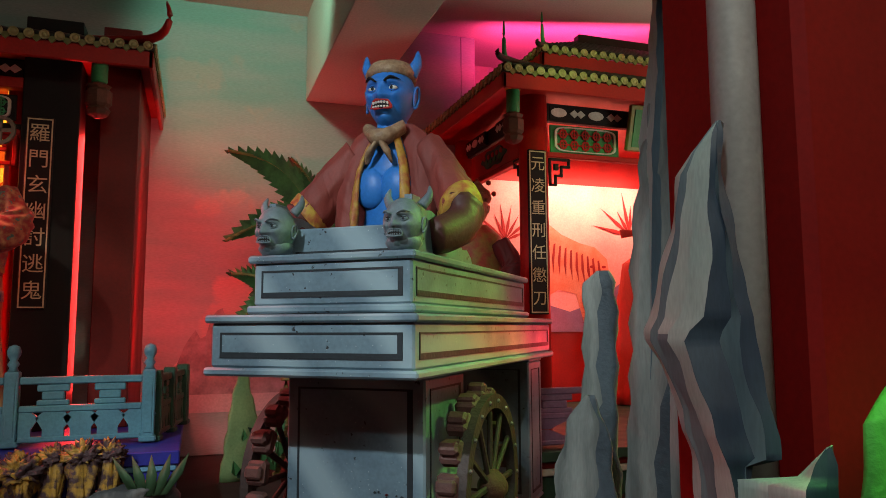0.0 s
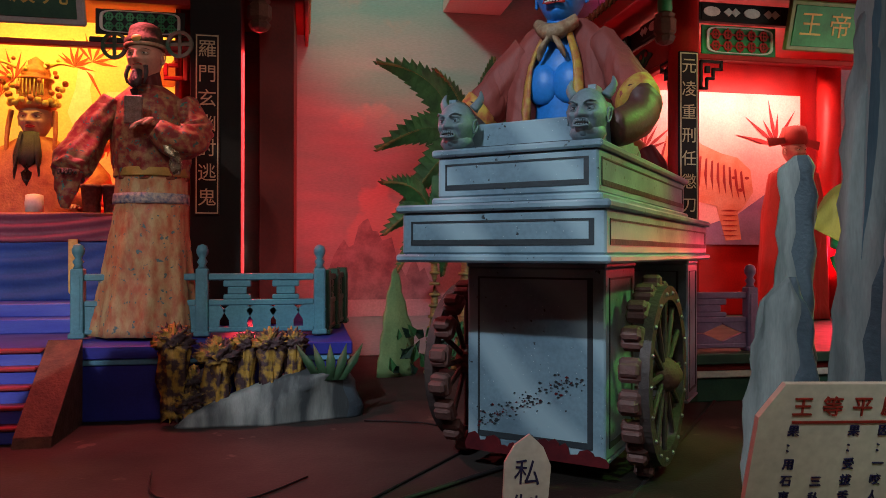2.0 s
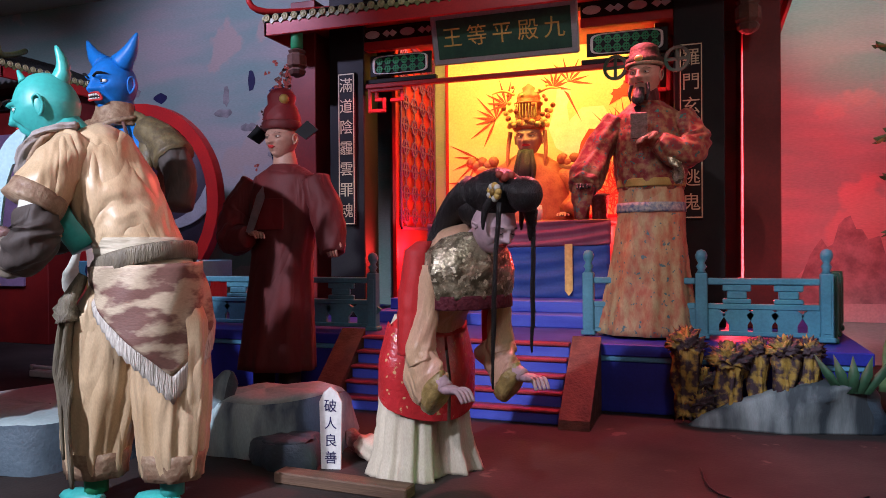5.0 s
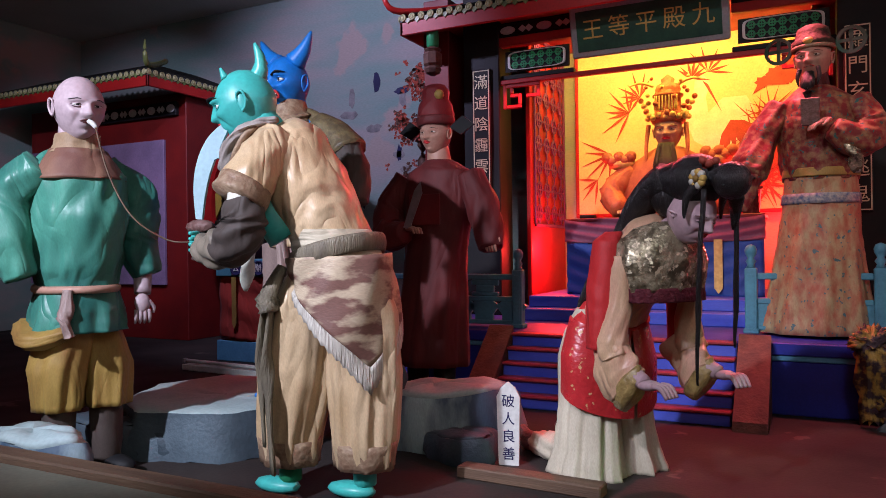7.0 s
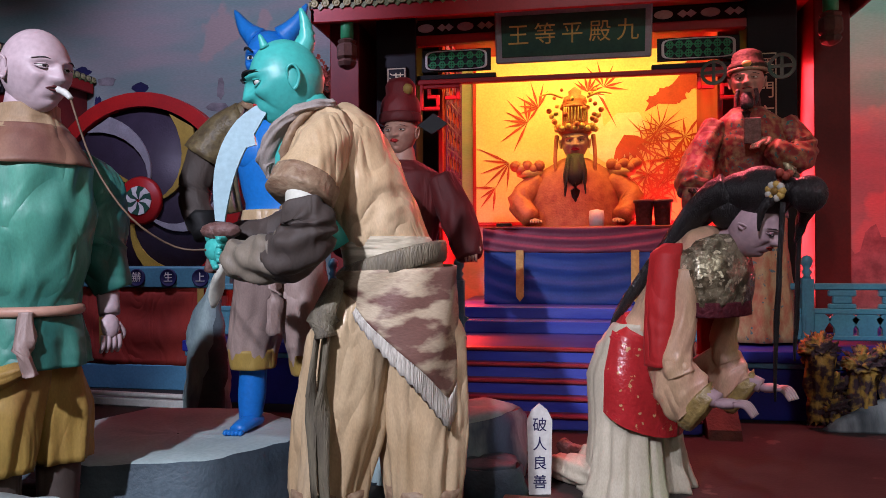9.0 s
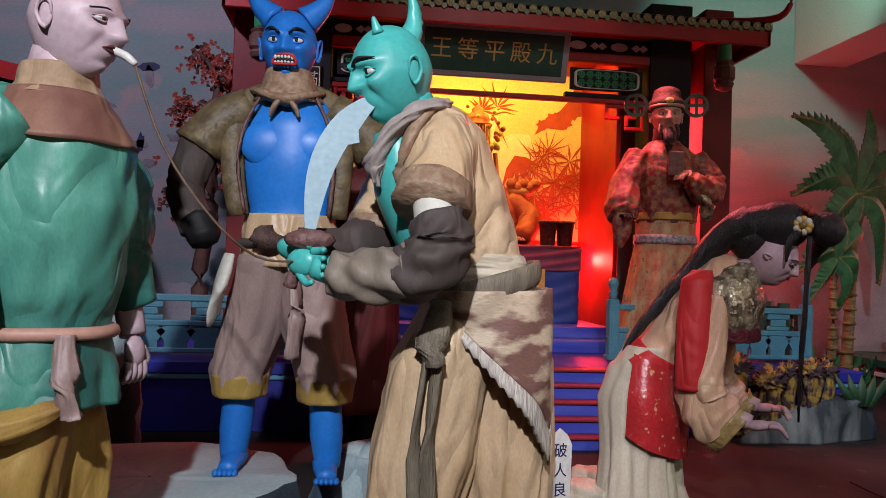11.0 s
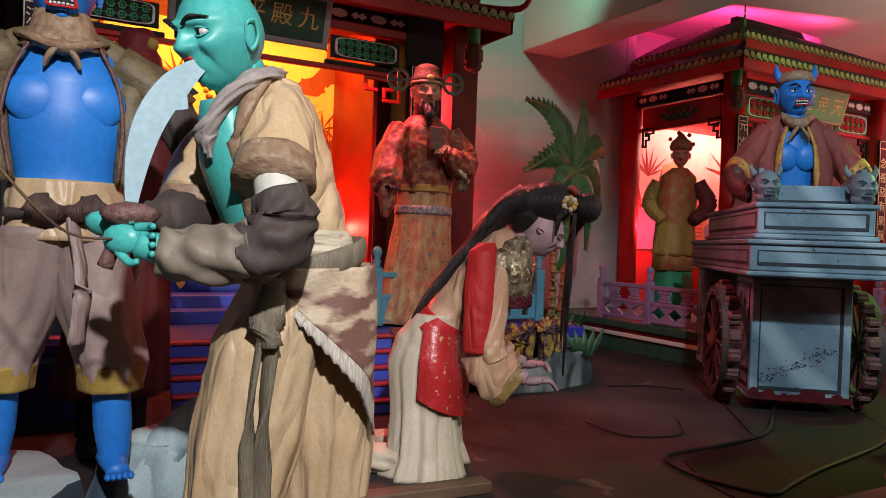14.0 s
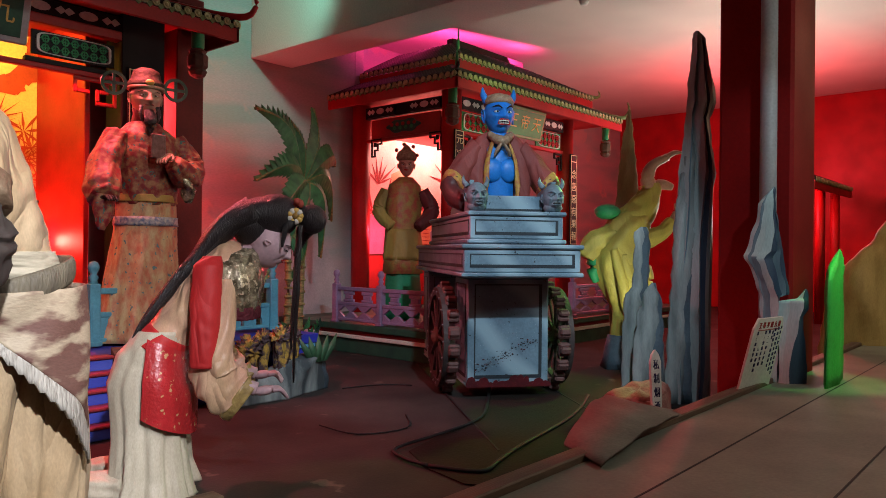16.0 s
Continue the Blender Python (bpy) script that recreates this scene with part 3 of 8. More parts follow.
hall = thing("judgement_hall", "red and black temple hall with tiled eaves and lit interior", "temple hall", kind="structure")
for x0, x1 in ((-3.56, -3.24), (-0.80, -0.46)):
    Shape().box((x0, 5.33, 0.41), (x1, 5.6, 3.1), BLACK).make("post", hall)
for x0 in (-3.95, -0.34):
    Shape().box((x0, 5.36, 0.41), (x0 + 0.24, 6.6, 3.1), DARK_RED).make("side_wall", hall)
Shape().box((-3.12, 5.62, 0.41), (-3.08, 6.59, 3.0), RED_PAINT).make("inner_wall", hall)
Shape().box((-0.95, 5.62, 0.41), (-0.91, 6.59, 3.0), RED_PAINT).make("inner_wall", hall)
Shape().box((-3.6, 5.62, 2.92), (-0.4, 6.59, 2.96), DARK_RED).make("inner_ceiling", hall)


def scroll(x0, x1, y, z0, z1, hall_ob, ink):
    """A black band with a white scroll pattern."""
    Shape().box((x0, y, z0), (x1, y + 0.05, z1), BLACK).make("scroll_band", hall_ob)
    s, zc, h = Shape(), (z0 + z1) / 2, (z1 - z0) * 0.3
    n = max(3, int((x1 - x0) / 0.14))
    for i in range(n):
        c = x0 + (x1 - x0) * (i + 0.5) / n
        w = (x1 - x0) / n * 0.42
        if i % 2 == n // 2 % 2:
            s.plate([(c + w * math.cos(a * math.pi / 6), zc + h * math.sin(a * math.pi / 6)) for a in range(12)], 0.008, ink, Matrix.Translation((0, y - 0.002, 0)))
        else:
            s.plate([(c - w, zc), (c - w * 0.4, zc + h * 0.9), (c, zc + h * 0.2), (c + w * 0.4, zc + h * 0.9), (c + w, zc), (c + w * 0.4, zc - h * 0.9), (c, zc - h * 0.2), (c - w * 0.4, zc - h * 0.9)], 0.008, ink, Matrix.Translation((0, y - 0.002, 0)))
    s.make("scroll_pattern", hall_ob)


def lattice(x0, x1, y, z0, z1, parent, ground=BLACK, bars=GREEN_PAINT, frame_mat=WHITE, m=None):
    """An openwork panel: a rounded pale frame round bars that cross."""
    s = Shape().box((x0, y + 0.012, z0), (x1, y + 0.03, z1), ground, m, 0.002)
    s.make("panel_ground", parent)
    f, cx, cz, rx, rz = Shape(), (x0 + x1) / 2, (z0 + z1) / 2, (x1 - x0) * 0.45, (z1 - z0) * 0.44
    ring = [(math.copysign(abs(math.cos(a)) ** 0.35, math.cos(a)), math.copysign(abs(math.sin(a)) ** 0.35, math.sin(a))) for a in (2 * math.pi * i / 32 for i in range(32))]
    loops = [[(cx + rx * k * a, yy, cz + rz * k * b) for a, b in ring] for k, yy in ((1.0, y + 0.012), (1.0, y - 0.004), (0.93, y - 0.004), (0.93, y + 0.012))]
    f.rings(loops, frame_mat, False, False, m)
    f.make("panel_frame", parent)
    b = Shape()
    n = max(2, round((x1 - x0) / (z1 - z0) * 2))
    for i in range(n):
        for j in range(2):
            px, pz, r = cx + rx * 0.9 * (2 * (i + 0.5) / n - 1), cz + rz * 0.86 * (j - 0.5), min(rx / n, rz / 2) * 0.82
            b.rings([[(px + r * k * math.cos(2 * math.pi * q / 6), yy, pz + r * k * math.sin(2 * math.pi * q / 6)) for q in range(6)] for k, yy in ((1.0, y + 0.01), (1.0, y), (0.62, y), (0.62, y + 0.01))], bars, False, False, m)
            b.box((px - r * 1.25, y + 0.002, pz - r * 0.12), (px + r * 1.25, y + 0.009, pz + r * 0.12), bars, m, 0)
            b.box((px - r * 0.12, y + 0.001, pz - r * 1.2), (px + r * 0.12, y + 0.0095, pz + r * 1.2), bars, m, 0)
    b.make("panel_lattice", parent)


for x0, x1 in ((-3.24, -2.62), (-1.46, -0.80)):
    scroll(x0, x1, 5.34, 2.68, 2.79, hall, WHITE)
    Shape().box((x0, 5.33, 2.61), (x1, 5.42, 2.68), RED_PAINT).make("lintel", hall)
    lattice(x0 + 0.04, x1 - 0.04, 5.36, 2.40, 2.57, hall)
    Shape().box((x0, 5.37, 2.34), (x1, 5.42, 2.38), BLACK).make("lintel", hall)
Shape().box((-3.24, 5.40, 2.79), (-0.80, 5.5, 2.92), BLACK).make("lintel", hall)
Shape().box((-3.24, 5.35, 2.30), (-0.80, 5.40, 2.338), RED_PAINT).make("lintel", hall)


GILT = mat("pale_gilt", (0.74, 0.66, 0.44), 0.45, (0.6, 0.52, 0.32), 20, 0.05)


def couplet(x0, x1, y, z0, z1, words, ground=BLACK):
    """A tall narrow board with a gilt border and one column of gilt characters."""
    ob = thing("couplet_board", "black couplet board with gilt border and gilt characters", "sign board", Matrix.Translation(((x0 + x1) / 2, y, z0)), "couplet boards")
    w, h = (x1 - x0) / 2, z1 - z0
    Shape().box((-w, -0.012, 0), (w, 0.012, h), ground).make("board", ob)
    b = Shape()
    for p, q in (((-w + 0.008, 0.012), (-w + 0.016, h - 0.012)), ((w - 0.016, 0.012), (w - 0.008, h - 0.012)), ((-w + 0.016, 0.012), (w - 0.016, 0.02)), ((-w + 0.016, h - 0.02), (w - 0.016, h - 0.012))):
        b.box((p[0], -0.016, p[1]), (q[0], -0.011, q[1]), GILT, None, 0)
    b.make("border", ob)
    for i, c in enumerate(words):
        step = (h - 0.06) / len(words)
        text(c, ob, (0, -0.017, h - 0.03 - step * (i + 0.5)), w * 1.55, GILT)
    return ob


def text(words, parent, place, size, material, turn=(90, 0, 0), name="lettering"):
    """Lettering as thin raised curves in the built-in font."""
    curve = bpy.data.curves.new(name, "FONT")
    curve.body, curve.size, curve.extrude = words, size, 0.0015
    curve.align_x, curve.align_y = "CENTER", "CENTER"
    tmp = bpy.data.objects.new(name, curve)
    mesh = bpy.data.meshes.new_from_object(tmp)
    bpy.data.objects.remove(tmp)
    mesh.materials.clear()
    mesh.materials.append(material)
    ob = new(name, mesh)
    ob.parent = parent
    ob.matrix_basis = pose(*place, *turn)
    return ob


couplet(-3.47, -3.31, 5.315, 1.17, 2.44, "滿道陰霾雲罪魂")
couplet(-0.765, -0.60, 5.315, 1.17, 2.42, "羅門玄幽討逃鬼")
plaque = thing("name_plaque", "dark green plaque with carved grey border and gilt characters", "plaque", pose(-2.04, 5.34, 2.43, 17, 0, 0))
Shape().box((-0.575, -0.02, 0.0), (0.575, 0.02, 0.39), PIPE, None, 0.012).make("border", plaque)
Shape().box((-0.525, -0.027, 0.045), (0.525, 0.0, 0.345), DEEP_GREEN, None, 0.003).make("panel", plaque)
for i, c in enumerate("王等平殿九"):
    text(c, plaque, (-0.40 + 0.20 * i, -0.029, 0.195), 0.165, GOLD)

# lit picture on the back wall, and a carved lattice on the side wall
picture = thing("hall_picture", "large lit painting of crane, dragon and bamboo in red", "painting", pose(-2.0, 6.57, 1.27))
Shape().box((-0.93, -0.012, 0), (1.12, 0.012, 1.62), PICTURE, None, 0.002).make("canvas", picture)
fr = Shape()
for a, b in (((-0.96, -0.03), (1.15, 0.0)), ((-0.96, 1.62), (1.15, 1.65)), ((-0.96, 0.0), (-0.93, 1.62)), ((1.12, 0.0), (1.15, 1.62))):
    fr.box((a[0], -0.02, a[1]), (b[0], 0.012, b[1]), RED_PAINT)
fr.make("frame", picture)

rnd = random.Random(4)


def spray(parent, x, z, n, length, spread, aim, y=-0.016, material=PIC_RED, wide=0.012):
    """A spray of pointed leaves painted round one point."""
    s = Shape()
    for k in range(n):
        a = aim + spread * (k / max(n - 1, 1) - 0.5) + rnd.uniform(-0.1, 0.1)
        q = length * rnd.uniform(0.7, 1.15)
        c, d = math.cos(a), math.sin(a)
        s.plate([(x, z), (x + c * q * 0.4 - d * wide, z + d * q * 0.4 + c * wide), (x + c * q, z + d * q), (x + c * q * 0.4 + d * wide, z + d * q * 0.4 - c * wide)], 0.003, material, Matrix.Translation((0, y - 0.0004 * k, 0)))
    s.make("painted_leaves", parent)


for x, z, n, q, sp, aim in ((-0.45, 0.92, 9, 0.28, 3.2, 2.6), (-0.35, 1.05, 7, 0.24, 2.4, 2.2), (-0.62, 0.55, 6, 0.3, 2.0, 3.6), (-0.75, 0.32, 4, 0.25, 1.5, 3.9), (0.10, 1.18, 8, 0.2, 2.8, 1.2), (0.24, 1.22, 6, 0.22, 2.4, 1.0),
                            (0.80, 0.55, 11, 0.3, 6.0, 1.5), (0.62, 0.42, 11, 0.26, 6.0, 0.6), (0.95, 0.75, 9, 0.24, 6.0, 1.0), (0.72, 0.20, 8, 0.2, 6.0, 2.0), (1.0, 0.35, 8, 0.22, 6.0, 2.0)):
    spray(picture, x, z, n, q, sp, aim)
for k in range(14):
    spray(picture, 0.55 + 0.05 * (k % 10) + 0.02 * (k // 5), 0.12 + 0.055 * k, 13, 0.17 + 0.05 * (k % 3), 6.0, 0.7 * k, -0.016 - 0.0003 * k, wide=0.006)
spray(picture, 0.42, 0.78, 9, 0.34, 1.7, -1.15, wide=0.028)
for x, z, q in ((0.68, 1.08, 0.05), (0.78, 1.14, 0.06), (0.88, 1.12, 0.07), (0.96, 1.22, 0.08), (1.02, 1.34, 0.08), (1.04, 1.48, 0.07)):
    Shape().plate([(x + q * (1.0 + 0.35 * (i % 2)) * math.cos(i * math.pi / 7), z + q * (0.8 + 0.3 * (i % 2)) * math.sin(i * math.pi / 7)) for i in range(14)], 0.003, PIC_RED, Matrix.Translation((0, -0.0155, 0))).make("painted_bough", picture)
Shape().plate([(0.05, 0.80), (0.12, 0.62), (0.30, 0.50), (0.52, 0.62), (0.62, 0.86), (0.55, 0.98), (0.36, 0.98), (0.24, 0.86), (0.22, 1.0), (0.26, 1.12), (0.20, 1.2), (0.13, 1.16), (0.11, 1.0)], 0.003, WHITE, Matrix.Translation((0, -0.0145, 0))).make("painted_crane", picture)
Shape().plate([(0.19, 1.15), (0.36, 0.84), (0.24, 1.11)], 0.003, PIC_RED, Matrix.Translation((0, -0.018, 0))).make("painted_beak", picture)
Shape().plate([(0.60, 0.98), (0.72, 1.05), (0.88, 1.04), (0.95, 1.18), (1.08, 1.2), (1.1, 1.6), (0.98, 1.58), (0.96, 1.36), (0.84, 1.22), (0.74, 1.16), (0.66, 1.1)], 0.003, PIC_RED, Matrix.Translation((0, -0.0165, 0))).make("painted_dragon", picture)
for x in (0.20, 0.30):
    Shape().tube([(x, -0.015, 0.52), (x - 0.04, -0.015, 0.3), (x + 0.03, -0.015, 0.02)], 0.008, PIC_RED, 6).make("painted_leg", picture)
seal = Shape()
for a, b in (((1.02, 0.12), (1.09, 0.13)), ((1.02, 0.20), (1.09, 0.21)), ((1.02, 0.13), (1.03, 0.20)), ((1.08, 0.13), (1.09, 0.20)), ((1.045, 0.145), (1.065, 0.185))):
    seal.box((a[0], -0.016, a[1]), (b[0], -0.0125, b[1]), PIC_RED, None, 0)
seal.make("painted_seal", picture)

# purple lattice screen on the inner side wall
screen = thing("lattice_screen", "purple openwork lattice screen on the red inner wall", "screen", pose(-3.07, 5.68, 1.14, 0, 0, 90))
VIOLET = mat("violet_lattice", (0.16, 0.03, 0.20), 0.5)
sb = Shape()
for a, b in (((0.0, 0.0), (0.86, 0.03)), ((0.0, 1.62), (0.86, 1.65)), ((0.0, 0.0), (0.03, 1.65)), ((0.83, 0.0), (0.86, 1.65))):
    sb.box((a[0], -0.012, a[1]), (b[0], 0.0, b[1]), VIOLET, None, 0.003)
sb.make("frame", screen)
for i in range(4):
    for j in range(8):
        s = Shape()
        cx, cz, r = 0.125 + 0.205 * i, 0.125 + 0.2 * j, 0.075
        s.rings([[(cx + r * k * math.cos(2 * math.pi * q / 8), yy, cz + r * k * math.sin(2 * math.pi * q / 8)) for q in range(8)] for k, yy in ((1, 0.0), (1, -0.009), (0.72, -0.009), (0.72, 0.0))], VIOLET, False, False)
        s.box((cx - 0.1, -0.008, cz - 0.008), (cx + 0.1, -0.001, cz + 0.008), VIOLET, None, 0).box((cx - 0.008, -0.0085, cz - 0.1), (cx + 0.008, -0.0012, cz + 0.1), VIOLET, None, 0)
        s.make("lattice_piece", screen)
for x, flip in ((-3.22, 1), (-0.82, -1)):
    hook = thing("corner_fretwork", "red fretwork bracket under the hall lintel", "bracket", Matrix.Translation((x, 5.36, 2.10)), "corner fretwork")
    for hx, hz, w, h in ((0, 0, 0.03, 0.22), (0.03, 0, 0.13, 0.03), (0.13, 0.03, 0.03, 0.09), (0.06, 0.09, 0.07, 0.03), (0.06, 0.12, 0.03, 0.05), (0.03, 0.17, 0.29, 0.03), (0.29, 0.08, 0.03, 0.09), (0.2, 0.08, 0.09, 0.03)):
        Shape().box((flip * hx, 0, hz), (flip * (hx + w), 0.02, hz + h), RED_PAINT).make("bar", hook)

# roof with tiles
END_TILE = mat("pale_olive_end_tile", (0.42, 0.40, 0.20), 0.5, (0.28, 0.26, 0.12), 30, 0.1)


def eave(p, q, depth, parent, lift=0.0, discs=True, rise=0.35, step=0.085, hip=(1, 1)):
    """One slope of tiled roof: edge board from p to q, cover tiles going up and back, round end tiles and drip tiles."""
    p, q = Vector(p), Vector(q)
    along = (q - p).normalized()
    inward = Vector((0, 0, 1)).cross(along)
    length = (q - p).length
    back = inward * depth + Vector((0, 0, rise))
    pb, qb = p + back + along * depth * hip[0], q + back - along * depth * hip[1]
    Shape().add([p, q, qb, pb, p + Vector((0, 0, -0.03)), q + Vector((0, 0, -0.03)), qb - Vector((0, 0, 0.03)), pb - Vector((0, 0, 0.03))],
                [[0, 1, 2, 3], [7, 6, 5, 4], [0, 4, 5, 1], [1, 5, 6, 2], [2, 6, 7, 3], [3, 7, 4, 0]], ROOF_TILE, False).make("roof_slope", parent)
    turn = math.degrees(math.atan2(along.y, along.x))
    m = Matrix.Translation(p) @ pose(0, 0, 0, 0, 0, turn)
    Shape().box((0, 0.0, -0.14), (length, 0.03, -0.032), RED_PAINT, m).make("eave_board", parent)
    n = int(length / step)
    tile_mesh = disc_mesh = drip_mesh = None
    slope = math.degrees(math.atan2(rise, depth))
    for i in range(n + 1):
        x = (length - n * step) / 2 + i * step
        place = m @ Matrix.Translation((x, 0, 0)) @ pose(0, 0, 0.012, slope, 0, 0)
        if tile_mesh is None:
            ob = Shape().tube([(0, 0, 0), (0, math.hypot(depth, rise) * 0.5, 0), (0, math.hypot(depth, rise), 0)], 0.02, ROOF_TILE, 8).make("cover_tile", parent)
            tile_mesh = ob.data
        else:
            ob = new("cover_tile", tile_mesh)
            ob.parent = parent
        reach = min(1.0, x / depth + 0.02 if hip[0] else 1.0, (length - x) / depth + 0.02 if hip[1] else 1.0)
        ob.matrix_basis = place @ Matrix.Diagonal((1, max(0.05, reach), 1, 1))
        if discs:
            if disc_mesh is None:
                ob = Shape().lathe([(0.001, 0.012), (0.012, 0.014), (0.014, 0.008), (0.022, 0.008), (0.024, 0.014), (0.03, 0.012), (0.03, 0.0), (0.001, 0.0)], END_TILE, 14).make("round_end_tile", parent)
                disc_mesh = ob.data
            else:
                ob = new("round_end_tile", disc_mesh)
                ob.parent = parent
            ob.matrix_basis = m @ Matrix.Translation((x, -0.004, 0.0)) @ pose(0, 0, 0, 90, 0, 0)
            if i < n:
                if drip_mesh is None:
                    ob = Shape().plate([(-0.026, 0.0), (0.026, 0.0), (0.024, -0.02), (0.012, -0.034), (0.0, -0.045), (-0.012, -0.034), (-0.024, -0.02)], 0.012, OLIVE).make("drip_tile", parent)
                    drip_mesh = ob.data
                else:
                    ob = new("drip_tile", drip_mesh)
                    ob.parent = parent
                ob.matrix_basis = m @ Matrix.Translation((x + step / 2, -0.002, -0.005))


def ridge_horn(p, q, parent, material=GREEN_PAINT, r=0.03, lift=0.25):
    """An upturned hip ridge from p out to q, ending in a curl."""
    p, q = Vector(p), Vector(q)
    d = q - p
    Shape().tube([p, p + d * 0.5 - Vector((0, 0, 0.02)), q, q + d * 0.12 + Vector((0, 0, lift * 0.5)), q + d * 0.1 + Vector((0, 0, lift))], [r, r, r, r * 0.7, r * 0.25], material, 8).make("hip_ridge", parent)


hall_roof = thing("hall_roof", "dark tiled temple roof with olive end tiles and red eave", "roof", kind="structure")
eave((-3.98, 5.0, 2.86), (0.0, 5.0, 2.86), 1.0, hall_roof)
eave((0.0, 5.0, 2.86), (0.0, 6.59, 2.86), 1.0, hall_roof, hip=(1, 0))
eave((-3.98, 6.59, 2.86), (-3.98, 5.0, 2.86), 1.0, hall_roof, hip=(0, 1))
Shape().box((-3.95, 5.03, 2.82), (-0.03, 6.59, 2.85), RED_PAINT).make("soffit", hall_roof)
ridge_horn((-0.95, 5.95, 3.2), (-0.02, 5.02, 2.92), hall_roof, RED_PAINT)
ridge_horn((-3.03, 5.95, 3.2), (-3.96, 5.02, 2.92), hall_roof, RED_PAINT)


def hung_lantern(x, y, z):
    """A carved hanging post end: green neck with gold rings over a carved drum."""
    ob = thing("hanging_lantern", "carved wooden hanging lantern post with green neck", "lantern", Matrix.Translation((x, y, z)), "hanging lanterns")
    Shape().lathe([(0.035, 0.22), (0.05, 0.24), (0.05, 0.42), (0.035, 0.44)], GREEN_PAINT, 12).make("neck", ob)
    Shape().lathe([(0.052, 0.395), (0.058, 0.40), (0.058, 0.415), (0.052, 0.42)], GOLD, 12).make("ring", ob)
    Shape().lathe([(0.02, 0.0), (0.06, 0.02), (0.075, 0.05), (0.06, 0.07), (0.08, 0.09), (0.08, 0.17), (0.06, 0.19), (0.075, 0.21), (0.04, 0.23)], BARK, 8, None, False).make("drum", ob)
    return ob


hung_lantern(-0.32, 5.08, 2.38)
hung_lantern(-3.72, 5.08, 2.38)

fence((-1.305, 4.62), (0.07, 4.62), 3, 0.42, TEAL_PAINT)
fence((0.10, 4.68), (0.24, 5.4), 3, 0.41, DEEP_GREEN, False, "dark green wooden railing with fretwork panels")
fence((-4.5, 4.5), (-2.78, 4.5), 3, 0.41, TEAL_PAINT)

# altar table
altar = thing("altar_table", "altar table draped with blue and mauve cloth", "table", pose(-2.0, 5.75, 0.585))
Shape().box((-0.70, -0.24, 0.0), (0.70, 0.24, 0.57), DARK_RED).make("body", altar)
Shape().box((-0.74, -0.28, 0.575), (0.74, 0.28, 0.605), DARK_RED).make("top", altar)


def drape(w, z0, z1, y, material, parent, name, sag=0.03, folds=7):
    """A hanging cloth front with curved folds."""
    nx, nz = 40, 14
    verts, faces = [], []
    for j in range(nz + 1):
        for i in range(nx + 1):
            u, v = i / nx * 2 - 1, j / nz
            z = z1 + (z0 - z1) * v
            y1 = y - 0.012 * math.sin(folds * math.pi * (v + 0.35 * u * u)) * (1 - abs(u) * 0.4) - 0.008
            verts.append((w * u, y1, z - sag * (1 - u * u) * v * 0.4))
    for j in range(nz):
        for i in range(nx):
            k = j * (nx + 1) + i
            faces.append([k, k + 1, k + nx + 2, k + nx + 1])
    ob = Shape().add(verts, faces, material).make(name, parent)
    mod = ob.modifiers.new("thick", "SOLIDIFY")
    mod.thickness = 0.006
    return ob


drape(0.73, 0.0, 0.42, -0.262, CLOTH_BLUE, altar, "blue_cloth")
drape(0.74, 0.42, 0.60, -0.275, CLOTH_MAUVE, altar, "mauve_cloth", 0.06, 5)
for x in (-0.45, 0.42):
    Shape().plate([(x - 0.03, 0.06), (x, 0.02), (x + 0.03, 0.06), (x + 0.03, 0.42), (x - 0.03, 0.42)], 0.004, GOLD, Matrix.Translation((0, -0.292, 0))).make("ribbon", altar)


# ---- small pavilion ----
pbase = thing("pavilion_plinth", "stepped green and cream plinth of the pavilion", "plinth", pose(-0.25, -0.24, 0), kind="structure")
slab("base", (1.90, 4.45, 0), (7.2, 7.3, 0.15), DEEP_GREEN, pbase)
slab("cream_moulding", (1.87, 4.42, 0.151), (7.2, 7.3, 0.19), PAPER, pbase)
slab("neck", (1.89, 4.44, 0.191), (7.2, 7.3, 0.235), DARK_RED, pbase)
slab("cap", (1.85, 4.40, 0.236), (7.2, 7.3, 0.30), DEEP_GREEN, pbase)
pav = thing("pavilion", "red pavilion with green lattice panels and gilt couplets", "pavilion", pose(-0.17, -0.24, 0), kind="structure")
for x, y in ((2.88, 5.28), (5.22, 5.28), (2.88, 6.72), (5.22, 6.72)):
    Shape().lathe([(0.11, 0.30), (0.11, 2.95)], RED_PAINT, 18, Matrix.Translation((x, y, 0))).make("post", pav)
Shape().box((2.9, 6.95, 0.3), (5.3, 7.0, 2.9), RED_PAINT).make("back_wall", pav)
eave((2.45, 4.85, 2.85), (6.0, 4.85, 2.85), 0.75, pav)
eave((2.45, 6.95, 2.85), (2.45, 4.85, 2.85), 0.75, pav, hip=(0, 1))
eave((2.95, 5.25, 3.2), (5.9, 5.25, 3.2), 0.75, pav, rise=0.4)
eave((2.95, 6.9, 3.2), (2.95, 5.25, 3.2), 0.75, pav, rise=0.4, hip=(0, 1))
Shape().box((2.5, 4.9, 2.80), (5.95, 6.95, 2.83), RED_PAINT).make("soffit", pav)
Shape().box((3.0, 5.3, 3.0), (5.85, 6.9, 3.17), BLACK).make("attic", pav)
ridge_horn((3.2, 5.6, 3.2), (2.47, 4.87, 2.92), pav, ROOF_TILE, 0.026, 0.06)
ridge_horn((2.56, 4.96, 2.92), (2.48, 4.88, 2.93), pav, GREEN_PAINT, 0.02, 0.26)
ridge_horn((3.70, 6.0, 3.61), (2.97, 5.27, 3.23), pav, ROOF_TILE, 0.024, 0.05)
